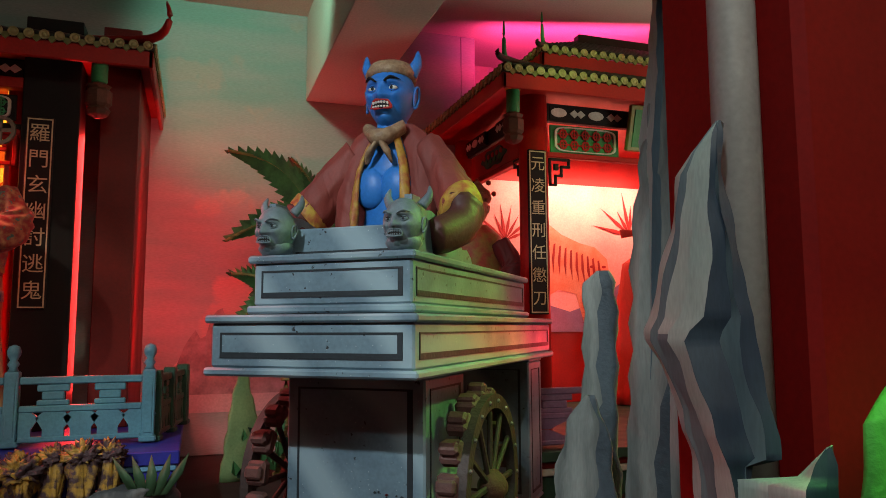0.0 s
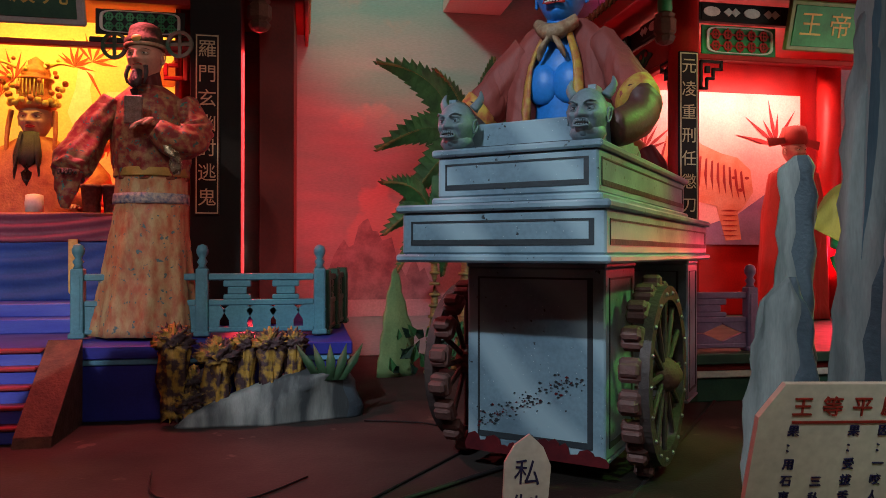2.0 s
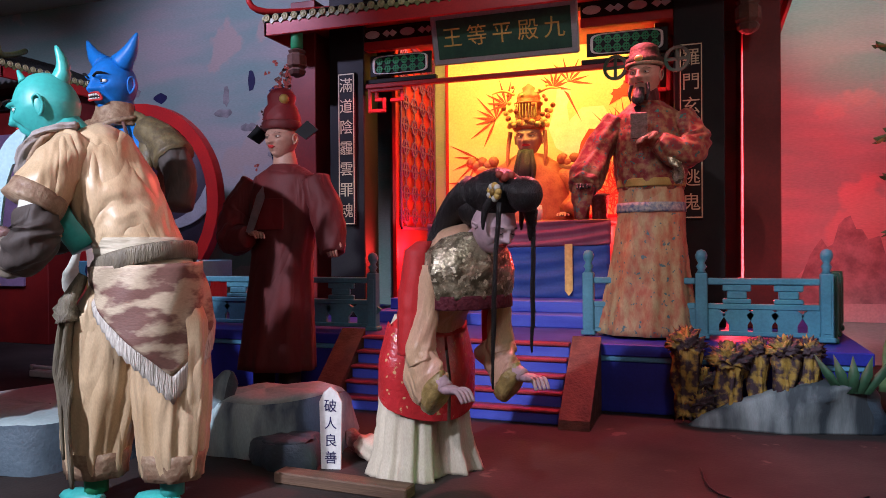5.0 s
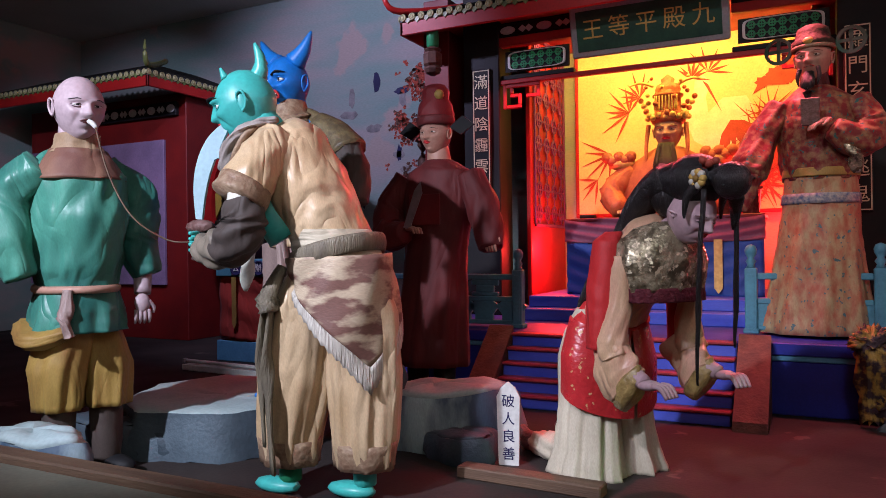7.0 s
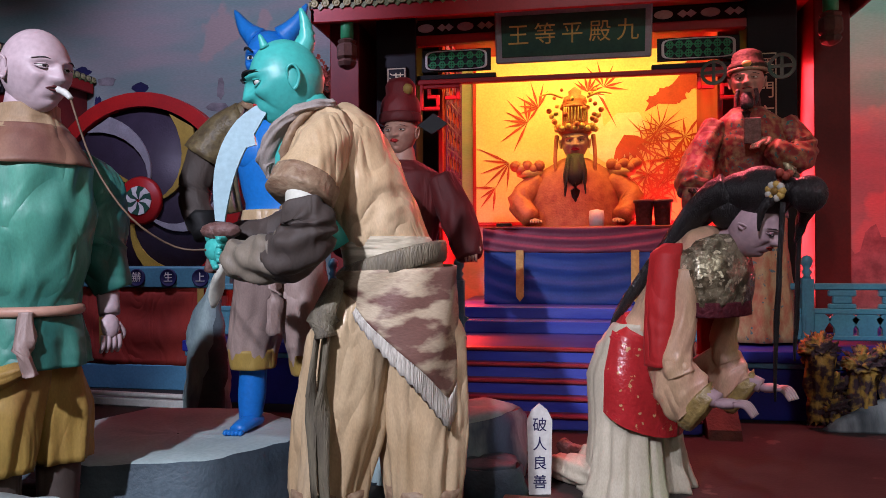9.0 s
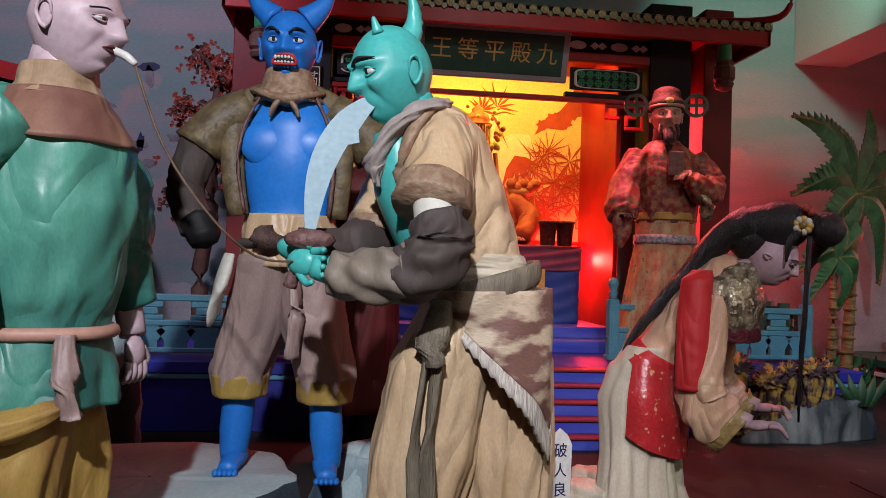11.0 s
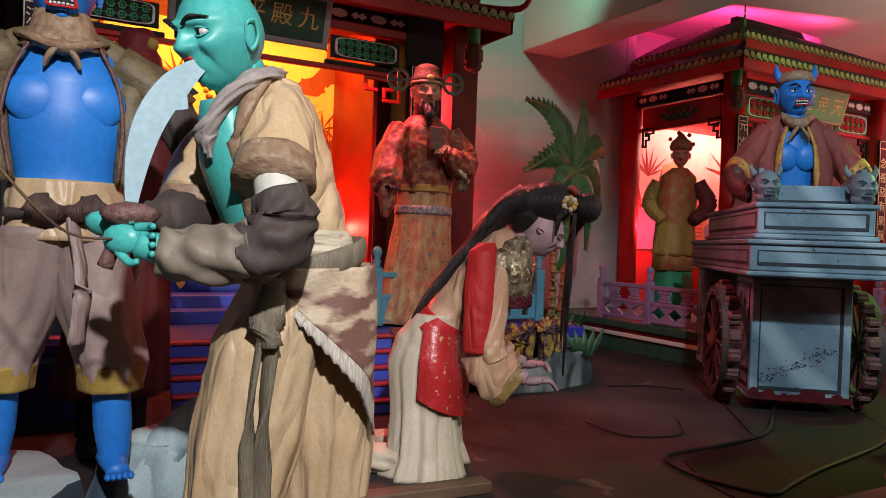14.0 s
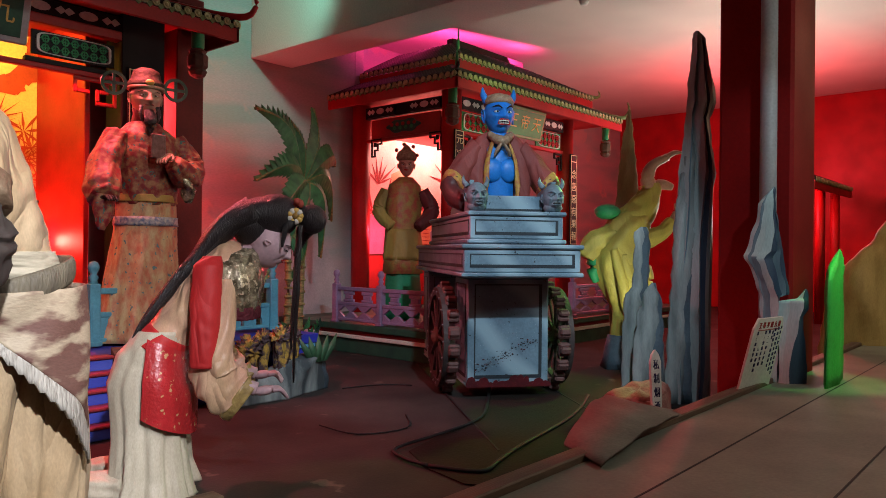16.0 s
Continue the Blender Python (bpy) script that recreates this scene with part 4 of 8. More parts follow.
ridge_horn((3.06, 5.36, 3.28), (2.98, 5.28, 3.28), pav, GREEN_PAINT, 0.018, 0.22)
Shape().box((3.68, 5.95, 3.58), (5.2, 6.05, 3.68), ROOF_TILE).make("main_ridge", pav)
ridge_horn((5.25, 5.6, 3.2), (5.98, 4.87, 2.90), pav, OLIVE)
ridge_horn((5.15, 6.0, 3.61), (5.88, 5.27, 3.23), pav, OLIVE, 0.024, 0.12)
for z0, z1, mt in ((2.62, 2.76, BLACK), (2.34, 2.38, RED_PAINT)):
    Shape().box((2.98, 5.24, z0), (5.12, 5.3, z1), mt).make("lintel", pav)
    Shape().box((2.85, 5.38, z0), (2.91, 6.62, z1), mt).make("lintel", pav)
scroll(3.0, 3.65, 5.235, 2.63, 2.75, pav, WHITE)
scroll(4.5, 5.1, 5.235, 2.63, 2.75, pav, WHITE)
lattice(3.02, 3.62, 5.25, 2.38, 2.60, pav, GREEN_PAINT, RED_PAINT)
lattice(4.5, 5.08, 5.25, 2.38, 2.60, pav, GREEN_PAINT, RED_PAINT)
side = Shape().box((0.1, -0.01, 2.38), (1.2, 0.02, 2.60), RED_PAINT).make("side_panel", pav, "", pose(2.86, 6.62, 0, 0, 0, -90))
scroll(0.06, 0.52, -0.045, 2.63, 2.75, side, WHITE)
scroll(0.76, 1.22, -0.045, 2.63, 2.75, side, WHITE)
s = Shape()
s.plate([(0.64 + (0.26 + 0.02 * math.cos(6 * a)) * math.cos(a), 2.49 + (0.075 + 0.012 * math.cos(6 * a)) * math.sin(a)) for a in [k * math.pi / 15 for k in range(30)]], 0.012, DEEP_GREEN, Matrix.Translation((0, -0.014, 0)))
for k in range(9):
    s.plate([(0.46 + 0.045 * k + 0.026 * math.cos(a * math.pi / 4), 2.49 + 0.022 * (-1) ** k + 0.022 * math.sin(a * math.pi / 4)) for a in range(8)], 0.008, GREEN_PAINT if k % 2 else RED_PAINT, Matrix.Translation((0, -0.022, 0)))
s.make("painted_cartouche", side)


def key_bracket(x, z, k, parent, y=0.0, q=0.036):
    """A stepped key-pattern bracket in the corner below a lintel."""
    s = Shape()
    for a, b, c, d in ((0, 0, 5, -0.5), (0, 0, 0.5, -6), (0, -6, 1.8, -5.5), (1.3, -5.5, 1.8, -3.5), (1.3, -4, 3.2, -3.5), (2.7, -3.5, 3.2, -1.5), (2.7, -2, 5, -1.5), (4.5, -2, 5, 0), (1.2, -1.2, 2.2, -2.6)):
        s.box((x + k * a * q, y - 0.012, z + b * q), (x + k * c * q, y + 0.012, z + d * q), BLACK, None, 0.002)
    return s.make("key_bracket", parent)


key_bracket(3.0, 2.335, 1, pav, 5.26)
key_bracket(5.1, 2.335, -1, pav, 5.26)
key_bracket(0.10, 2.375, 1, side, 0.0)
key_bracket(1.22, 2.375, -1, side, 0.0)
couplet(2.60, 2.75, 4.91, 1.14, 2.36, "元凌重刑任懲刀")
couplet(4.97, 5.13, 4.91, 1.14, 2.34, "一念善惡有果報")
pplq = thing("name_plaque", "green plaque with pale border and gilt characters", "plaque", pose(3.88, 4.95, 2.42, 15, 0, 0))
Shape().box((-0.42, -0.02, 0.0), (0.42, 0.02, 0.36), OLIVE, None, 0.01).make("border", pplq)
Shape().box((-0.38, -0.026, 0.035), (0.38, 0.0, 0.325), GREEN_PAINT, None, 0.003).make("panel", pplq)
for i, c in enumerate("王帝天"):
    text(c, pplq, (-0.24 + 0.24 * i, -0.028, 0.18), 0.19, GOLD)
tiger = thing("tiger_picture", "lit pink painting with a striped tiger", "painting", pose(3.88, 6.68, 1.0))
Shape().box((-1.0, -0.01, 0.0), (1.0, 0.01, 1.5), mat("tiger_picture_ground", (0.82, 0.55, 0.48), 0.6, (0.75, 0.35, 0.32), 1.5, 0.02), None, 0.002).make("canvas", tiger)
STRIPE = mat("tiger_red_stripe", (0.34, 0.03, 0.03), 0.6)
TIGER = mat("tiger_orange_paint", (0.62, 0.20, 0.10), 0.6, (0.70, 0.34, 0.22), 6, 0.02)
body = [(-0.95, 0.75), (-0.88, 1.05), (-0.7, 1.12), (-0.5, 0.98), (-0.3, 0.9), (-0.12, 0.86), (0.02, 0.74), (0.05, 0.52), (-0.05, 0.38), (-0.12, 0.32), (-0.08, 0.05), (-0.25, 0.04), (-0.35, 0.38), (-0.55, 0.42), (-0.75, 0.3), (-0.95, 0.3)]
Shape().plate(body, 0.003, TIGER, Matrix.Translation((0.42, -0.0125, 0))).make("painted_tiger", tiger)
st = Shape()
for k in range(14):
    x, z, a = -0.9 + 0.062 * k, 0.98 - 0.02 * k, 1.9 + 0.03 * k
    st.plate([(x, z), (x + 0.02, z + 0.01), (x + 0.3 * math.cos(a + 2.6) + 0.01, z + 0.3 * math.sin(a + 2.6)), (x + 0.15 * math.cos(a + 2.6) - 0.015, z + 0.15 * math.sin(a + 2.6))], 0.002, STRIPE, Matrix.Translation((0.42, -0.0155, 0)))
for k in range(6):
    st.plate([(-0.3, 0.34 - 0.05 * k), (-0.2, 0.33 - 0.05 * k), (-0.12, 0.34 - 0.05 * k), (-0.2, 0.345 - 0.05 * k)], 0.002, STRIPE, Matrix.Translation((0.42, -0.0156, 0)))
for x, z, r in ((-0.16, 0.66, 0.025), (-0.02, 0.66, 0.025), (-0.09, 0.54, 0.03)):
    st.plate([(x + r * math.cos(i * 0.785), z + 0.6 * r * math.sin(i * 0.785)) for i in range(8)], 0.002, STRIPE, Matrix.Translation((0.42, -0.0157, 0)))
st.make("painted_stripes", tiger)
spray(tiger, 0.72, 1.0, 8, 0.4, 2.6, 1.6, -0.013, STRIPE, 0.02)
spray(tiger, -0.7, 0.9, 7, 0.4, 2.0, 1.4, -0.0135, STRIPE, 0.016)
spray(tiger, -0.8, 0.5, 6, 0.35, 2.6, 1.4, -0.0137, STRIPE, 0.016)
Shape().plate([(-1.0, 0.0), (1.0, 0.0), (1.0, 0.42), (0.6, 0.5), (0.3, 0.3), (0.0, 0.2), (-0.5, 0.34), (-0.8, 0.5), (-1.0, 0.45)], 0.002, MAUVE, Matrix.Translation((0, -0.0118, 0))).make("painted_ground", tiger)
hung_lantern(2.44, 4.80, 2.36)
hung_lantern(5.68, 4.78, 2.36)
fence((1.68, 5.72), (1.68, 4.40), 3, 0.30, MAUVE, True, "mauve painted railing with diamond openings", True)
fence((1.72, 4.28), (2.75, 4.28), 2, 0.30, MAUVE, True, "mauve painted railing with diamond openings", True)
fence((4.0, 4.28), (5.8, 4.28), 3, 0.30, MAUVE, True, "mauve painted railing with diamond openings", True)

# ---- cart ----
def panel_box(parent, name, a, b, inset=0.045, line=0.012, cap=0.03, over=0.02):
    """A box with cap and foot mouldings and a lined panel on each side."""
    x0, y0, z0 = a
    x1, y1, z1 = b
    Shape().box(a, b, STONE_BLUE, None, 0.008).make(name, parent)
    Shape().box((x0 - over, y0 - over, z1), (x1 + over, y1 + over, z1 + cap), STONE_BLUE, None, 0.008).make("cap_moulding", parent)
    Shape().box((x0 - over, y0 - over, z0 - cap), (x1 + over, y1 + over, z0), STONE_BLUE, None, 0.008).make("foot_moulding", parent)
    for face in range(4):
        if face < 2:
            w, m = x1 - x0, Matrix.Translation((x0, y0, 0)) if face == 0 else pose(x1, y1, 0, 0, 0, 180)
        else:
            w, m = y1 - y0, pose(x1, y0, 0, 0, 0, 90) if face == 2 else pose(x0, y1, 0, 0, 0, -90)
        s = Shape()
        l, r, t, d = inset, w - inset, z1 - inset * 0.8, z0 + inset * 0.8
        s.box((l, -0.003, t - line * 0.6), (r, 0.001, t), STONE_LINE, m, 0).box((l, -0.003, d), (r, 0.001, d + line * 1.8), STONE_LINE, m, 0)
        s.box((l, -0.003, d), (l + line * 0.6, 0.001, t), STONE_LINE, m, 0).box((r - line * 1.6, -0.0031, d), (r, 0.001, t), STONE_LINE, m, 0)
        s.make("panel_line", parent)


CART = pose(0.667, 2.662, 0.0, 0, 0, -39.0)
cart = thing("stone_cart", "blue grey painted stone cart with toothed wheels, blood stained", "cart", CART)
# local x runs along the front from its left to its right, y runs back
panel_box(cart, "base_box", (-0.30, 0.38, 0.10), (0.30, 0.84, 0.855), 0.05, 0.014, 0.02, 0.004)
panel_box(cart, "rear_box", (-0.36, 1.78, 0.10), (0.36, 2.08, 0.855), 0.05, 0.008, 0.02, 0.004)
panel_box(cart, "deck", (-0.406, 0.02, 0.908), (0.406, 2.12, 1.068), 0.042)
panel_box(cart, "upper_deck", (-0.333, 0.175, 1.135), (0.333, 1.82, 1.298), 0.036)
# dark strip between the decks, the gap's shade put into its colour
Shape().box((-0.345, 0.165, 1.0985), (0.345, 1.83, 1.104), STONE_LINE).make("shadow_gap", cart)
Shape().box((-0.24, 0.30, 1.329), (0.24, 0.35, 1.445), STONE_BLUE).make("front_board", cart)
Shape().box((-0.225, 0.297, 1.335), (0.225, 0.301, 1.352), STONE_LINE, None, 0).make("panel_line", cart)
for x in (-0.305, 0.285):
    Shape().plate([(0.2, 1.384), (0.92, 1.384), (0.90, 1.42), (0.84, 1.45), (0.78, 1.445), (0.74, 1.48), (0.66, 1.51), (0.57, 1.50), (0.52, 1.54), (0.40, 1.565), (0.33, 1.56), (0.28, 1.60), (0.2, 1.60)], 0.03, STONE_BLUE, pose(x, 0.05, -0.054, 0, 0, 90)).make("side_board", cart)


def cart_wheel(x, y, r, out):
    """A spoked wooden wheel on the outer side of a drum of stone blocks."""
    w = new("wheel")
    w.parent = cart
    w.matrix_basis = pose(x, y, r, 0, 90, 0)
    z0, z1 = sorted((out * 0.03, out * 0.07))
    n = 40
    Shape().rings([[(q * math.cos(2 * math.pi * i / n), q * math.sin(2 * math.pi * i / n), z) for i in range(n)] for q, z in ((r * 0.90, z0), (r * 0.90, z1), (r * 0.76, z1), (r * 0.76, z0), (r * 0.90, z0))], WHEEL_WOOD, False, False).make("rim", w)
    Shape().lathe([(0.02, z0 - 0.03), (0.055, z0 - 0.01), (0.075, z0), (0.07, z1), (0.05, z1 + 0.03), (0.02, z1 + 0.05)], BARK, 14).make("hub", w)
    for i in range(12):
        Shape().box((0.05, -0.013, z0 + 0.01), (r * 0.78, 0.013, z1 - 0.01), WHEEL_WOOD, pose(0, 0, 0, 0, 0, 30 * i)).make("spoke", w)
    for i in range(18):
        m = pose(0, 0, 0, 0, 0, 20 * i)
        k = 0.97 + 0.05 * (i * 7 % 5) / 4
        a, b = sorted((-out * 0.045, out * 0.04))
        Shape().box((r * 0.80, -0.048, a), (r * 0.93, 0.048, b), WHEEL_RIM, m, 0.012).box((r * 0.9, -0.026, a + 0.004), (r * k, 0.026, b - 0.004), WHEEL_RIM, m, 0.012).make("tooth", w)
    for i in range(18):
        Shape().ball((r * 0.83 * math.cos(0.175 + i * 0.349), r * 0.83 * math.sin(0.175 + i * 0.349), z1 if out > 0 else z0), 0.010, STEEL, 8).make("rivet", w)
    return w


cart_wheel(-0.41, 0.69, 0.41, -1)
cart_wheel(0.41, 0.69, 0.41, 1)

# dried blood along the foot of the cart
rnd = random.Random(17)
BLOOD = mat("dried_blood", (0.11, 0.010, 0.014), 0.45, (0.06, 0.006, 0.01), 12, 0.1)
for i in range(13):
    x, q = -0.27 + 0.045 * i, rnd.uniform(0.02, 0.045)
    top = rnd.uniform(0.03, 0.09)
    Shape().plate([(x - q, 0.0), (x + q, 0.0), (x + q * 1.1, top * 0.4), (x + q * 0.8, top * 0.8), (x + 0.2 * q, top), (x - 0.7 * q, top * 0.85), (x - q * 1.2, top * 0.3)], 0.003, BLOOD, pose(0, 0.376 - 0.0007 * i, 0.08)).make("blood_stain", cart)
for i in range(150):
    t = rnd.random()
    x, z, q = -0.25 + 0.45 * t + rnd.gauss(0, 0.02), 0.20 + 0.22 * t + rnd.gauss(0, 0.02), rnd.uniform(0.002, 0.007)
    Shape().plate([(x - q, z), (x, z - q * 0.6), (x + q * 1.6, z + q * 0.4), (x, z + q)], 0.002, STONE_LINE if i % 5 else BLOOD, pose(0, 0.3765, 0)).make("splatter", cart)

# ---- figures: each is one plain mesh ----
def bump2(x, z, cx, cz, wx, wz):
    return math.exp(-((x - cx) / wx) ** 2 - ((z - cz) / wz) ** 2)


def head(s, m, skin, size=0.115, brow=BLACK, lips=CLOTH_BRIGHT_RED, teeth=False, ear=0.3, nose=1.0, eye=EYE_WHITE, pupil=BLACK, mouth=1.0):
    """A carved head looking along -y: one skin with brow, sockets, cheeks, nose, lips and chin, and painted features set on it."""
    q, rings, n, rows = size, [], 84, 56
    fierce = 1.8 if teeth else 1.0

    def relief(x, z):
        """How far the face stands out, in head sizes, at x across and z up."""
        k = abs(x)
        d = 0.10 * bump2(k, z, 0, -0.80, 0.24, 0.16) + 0.05 * bump2(k, z, 0, -0.50, 0.34, 0.13)
        d -= 0.15 * bump2(k, z, 0.33, 0.03, 0.17, 0.11)
        d += 0.10 * fierce * bump2(k, z, 0.30, 0.20 + (0.10 * k if teeth else 0), 0.26, 0.075)
        d += 0.07 * fierce * bump2(k, z, 0.46, -0.16, 0.16, 0.14)
        d -= 0.05 * fierce * bump2(k, z, 0.30 + 0.25 * max(0, -0.25 - z), -0.42, 0.06, 0.22)
        rise = max(0.0, min(1.0, (0.16 - z) / 0.40)) if z > -0.26 else max(0.0, 1 - (-0.26 - z) / 0.07)
        d += nose * (0.07 + 0.19 * rise) * math.exp(-(k / (0.085 + 0.05 * rise)) ** 2) * (rise > 0)
        d += 0.11 * bump2(k, z, 0.125 * fierce ** 0.6, -0.20, 0.065 * fierce ** 0.5, 0.065)
        d -= 0.05 * bump2(k, z, 0, -0.66, 0.2, 0.05)
        return d

    for j in range(rows + 1):
        b = math.pi * (0.004 + 0.992 * j / rows)
        z = -math.cos(b)
        ring = []
        for i in range(n):
            a = 2 * math.pi * i / n
            front = max(0.0, -math.sin(a))
            jaw = max(0.0, -z)
            rx = 0.80 - 0.20 * jaw
            ry = 0.93 - 0.22 * jaw * (1 - front)
            x, y = rx * math.sin(b) * math.cos(a), ry * math.sin(b) * math.sin(a)
            y -= relief(x, z) * min(1.0, front * 1.8) if front > 0 else 0
            ring.append((x * q, y * q, (z * 1.08 - 0.06) * q))
        rings.append(ring)
    s.rings(rings, skin, True, True, m)
    for k in (-1, 1):
        ew, eh = (0.15, 0.085) if teeth else (0.135, 0.052)
        s.ball((k * 0.33 * q, -0.735 * q, 0.0), (ew * q, 0.10 * q, eh * q), eye, 18, m)
        s.ball((k * 0.315 * q, -0.815 * q, 0.0), (0.055 * q, 0.035 * q, min(eh, 0.062) * q), pupil, 12, m)
        for dz, r in ((eh * 1.02, 0.030), (-eh * 1.05, 0.022)):
            s.tube([(k * 0.18 * q, -0.80 * q, dz * 0.25 * q), (k * 0.32 * q, -0.83 * q, dz * q), (k * 0.50 * q, -0.70 * q, dz * 0.15 * q)], [r * 0.5 * q, r * q, r * 0.5 * q], skin, 10, m=m)
        s.tube([(k * 0.18 * q, -0.815 * q, eh * 0.35 * q), (k * 0.32 * q, -0.845 * q, eh * 0.85 * q), (k * 0.51 * q, -0.715 * q, eh * 0.3 * q)], [0.006 * q, 0.012 * q, 0.006 * q], BLACK, 8, m=m)
        out = 0.10 if teeth else 0.0
        s.tube([(k * 0.13 * q, -(0.925 + out) * q, 0.135 * q), (k * 0.34 * q, -(0.905 + out * 0.9) * q, (0.27 if teeth else 0.20) * q), (k * 0.58 * q, -(0.69 + out * 0.5) * q, (0.25 if teeth else 0.15) * q)], [(0.045 if teeth else 0.010) * q, (0.075 if teeth else 0.024) * q, 0.012 * q], brow, 10, 0.6, m=m)
        # ear: a shell with a raised rim
        s.ball((k * 0.79 * q, 0.04 * q, -0.08 * q), (0.05 * q, 0.15 * q, ear * 0.85 * q), skin, 16, m)
        s.tube([(k * 0.80 * q, -0.08 * q, -0.10 * q), (k * 0.85 * q, -0.06 * q, (ear * 0.62 - 0.08) * q), (k * 0.89 * q, 0.10 * q, (ear * 0.80 - 0.08) * q), (k * 0.88 * q, 0.19 * q, -0.04 * q), (k * 0.84 * q, 0.10 * q, (-ear * 0.62 - 0.08) * q), (k * 0.80 * q, 0.0, (-ear * 0.85 - 0.08) * q)], [0.02 * q, 0.035 * q, 0.04 * q, 0.04 * q, 0.045 * q, 0.05 * q], skin, 10, m=m)
    if teeth and mouth == 1.0:
        s.ball((0, -0.845 * q, -0.56 * q), (0.31 * q, 0.09 * q, 0.125 * q), BLACK, 16, m)
        loop = [(-0.33, -0.66), (-0.24, -0.47), (-0.10, -0.43), (0.10, -0.43), (0.24, -0.47), (0.33, -0.66), (0.16, -0.705), (-0.16, -0.705), (-0.33, -0.66)]
        s.tube([(x * q, -(0.955 - 0.95 * x * x) * q, z * q) for x, z in loop], 0.032 * q, lips, 10, m=m)
        for i in range(6):
            x = (i - 2.5) * 0.092
            y = -(0.955 - 0.95 * x * x) * q
            long = 1.5 if i in (0, 5) else 1.0
            s.ball((x * q, y, -0.505 * q), (0.045 * q, 0.03 * q, 0.045 * q * long), eye, 10, m)
            s.ball((x * q, y, -0.645 * q), (0.042 * q, 0.03 * q, 0.036 * q), eye, 10, m)
    else:
        s.tube([(-0.24 * mouth * q, -0.80 * q, -0.525 * q), (-0.09 * q, -0.905 * q, -0.475 * q), (0, -0.90 * q, -0.49 * q), (0.09 * q, -0.905 * q, -0.475 * q), (0.24 * mouth * q, -0.80 * q, -0.525 * q)], [0.010 * q, 0.034 * q, 0.030 * q, 0.034 * q, 0.010 * q], lips, 10, m=m)
        s.tube([(-0.22 * mouth * q, -0.805 * q, -0.535 * q), (0, -0.90 * q, -0.565 * q), (0.22 * mouth * q, -0.805 * q, -0.535 * q)], [0.010 * q, 0.042 * q, 0.010 * q], lips, 10, m=m)
        s.tube([(-0.21 * mouth * q, -0.825 * q, -0.53 * q), (0, -0.918 * q, -0.525 * q), (0.21 * mouth * q, -0.825 * q, -0.53 * q)], 0.010 * q, BLACK, 8, m=m)


def hand_shape(s, m, skin, size=0.09, curl=0.3):
    """A palm with four fingers and a thumb, pointing along -y of m."""
    q = size
    s.ball((0, 0, 0), (0.45 * q, 0.6 * q, 0.25 * q), skin, 12, m)
    for i in range(4):
        x = (i - 1.5) * 0.23 * q
        s.tube([(x, -0.4 * q, 0), (x * 1.1, -0.85 * q, -0.1 * q * curl), (x * 1.1, -1.15 * q, -0.9 * q * curl)], [0.13 * q, 0.12 * q, 0.08 * q], skin, 8, m=m)
    s.tube([(0.35 * q, 0.1 * q, 0), (0.65 * q, -0.3 * q, -0.1 * q), (0.6 * q, -0.6 * q, -0.2 * q)], [0.14 * q, 0.12 * q, 0.08 * q], skin, 8, m=m)


def statue(s, name, label, m=None):
    return tagged(s.make(name, None, "", m), label, "statue")


# turquoise horned figure, bent forward from the hips over the cord
s = Shape()
hm = pose(-2.94, 1.965, 1.535, 12, 0, -62)
head(s, hm, SKIN_GREEN, 0.128, teeth=True, ear=0.34, mouth=0.62)
s.tube([(-2.905, 1.985, 1.62), (-2.88, 1.985, 1.69), (-2.895, 1.965, 1.765)], [0.040, 0.026, 0.005], SKIN_GREEN, 12)
s.tube([(-2.985, 1.90, 1.625), (-3.0, 1.89, 1.665)], [0.018, 0.004], SKIN_GREEN, 8)
s.tube([(-2.90, 1.99, 1.47), (-2.85, 2.02, 1.39), (-2.81, 2.05, 1.30)], [0.072, 0.078, 0.11], SKIN_GREEN, 14)
s.tube([(-2.845, 2.03, 1.435), (-2.80, 2.06, 1.36), (-2.745, 2.09, 1.22), (-2.685, 2.12, 1.08), (-2.635, 2.14, 0.96)], [0.07, 0.135, 0.15, 0.142, 0.135], SILK_CREAM, 34, 1.22, 0.018, 9, up=(0, 1, 0))
s.tube([(-2.925, 1.97, 1.37), (-2.895, 1.985, 1.22), (-2.80, 2.05, 1.02)], [0.06, 0.085, 0.08], SKIN_GREEN, 18, 1.3, up=(0, 1, 0))
# collar bands
s.tube([(-2.79, 1.97, 1.46), (-2.865, 1.885, 1.40), (-2.905, 1.875, 1.25), (-2.84, 1.92, 1.04)], [0.022, 0.034, 0.036, 0.030], BROCADE, 10, 0.5)
s.tube([(-2.80, 2.10, 1.44), (-2.91, 2.09, 1.36), (-2.93, 2.07, 1.22), (-2.85, 2.10, 1.05)], [0.022, 0.030, 0.030, 0.028], BROCADE, 10, 0.5)
SCARF = cloth("torn_grey_scarf", (0.40, 0.35, 0.32), (0.28, 0.24, 0.22), 0.5)
SLEEVE = cloth("taupe_sleeve", (0.24, 0.20, 0.15), (0.16, 0.13, 0.10), 0.4)
s.tube([(-2.79, 1.96, 1.455), (-2.87, 1.885, 1.42), (-2.955, 1.89, 1.33), (-2.975, 1.91, 1.22)], [0.03, 0.042, 0.042, 0.012], SCARF, 14, 0.5, 0.12)
s.tube([(-2.94, 1.88, 1.34), (-2.985, 1.90, 1.28), (-2.97, 1.91, 1.21)], [0.02, 0.032, 0.012], SCARF, 12, 0.5, 0.15)
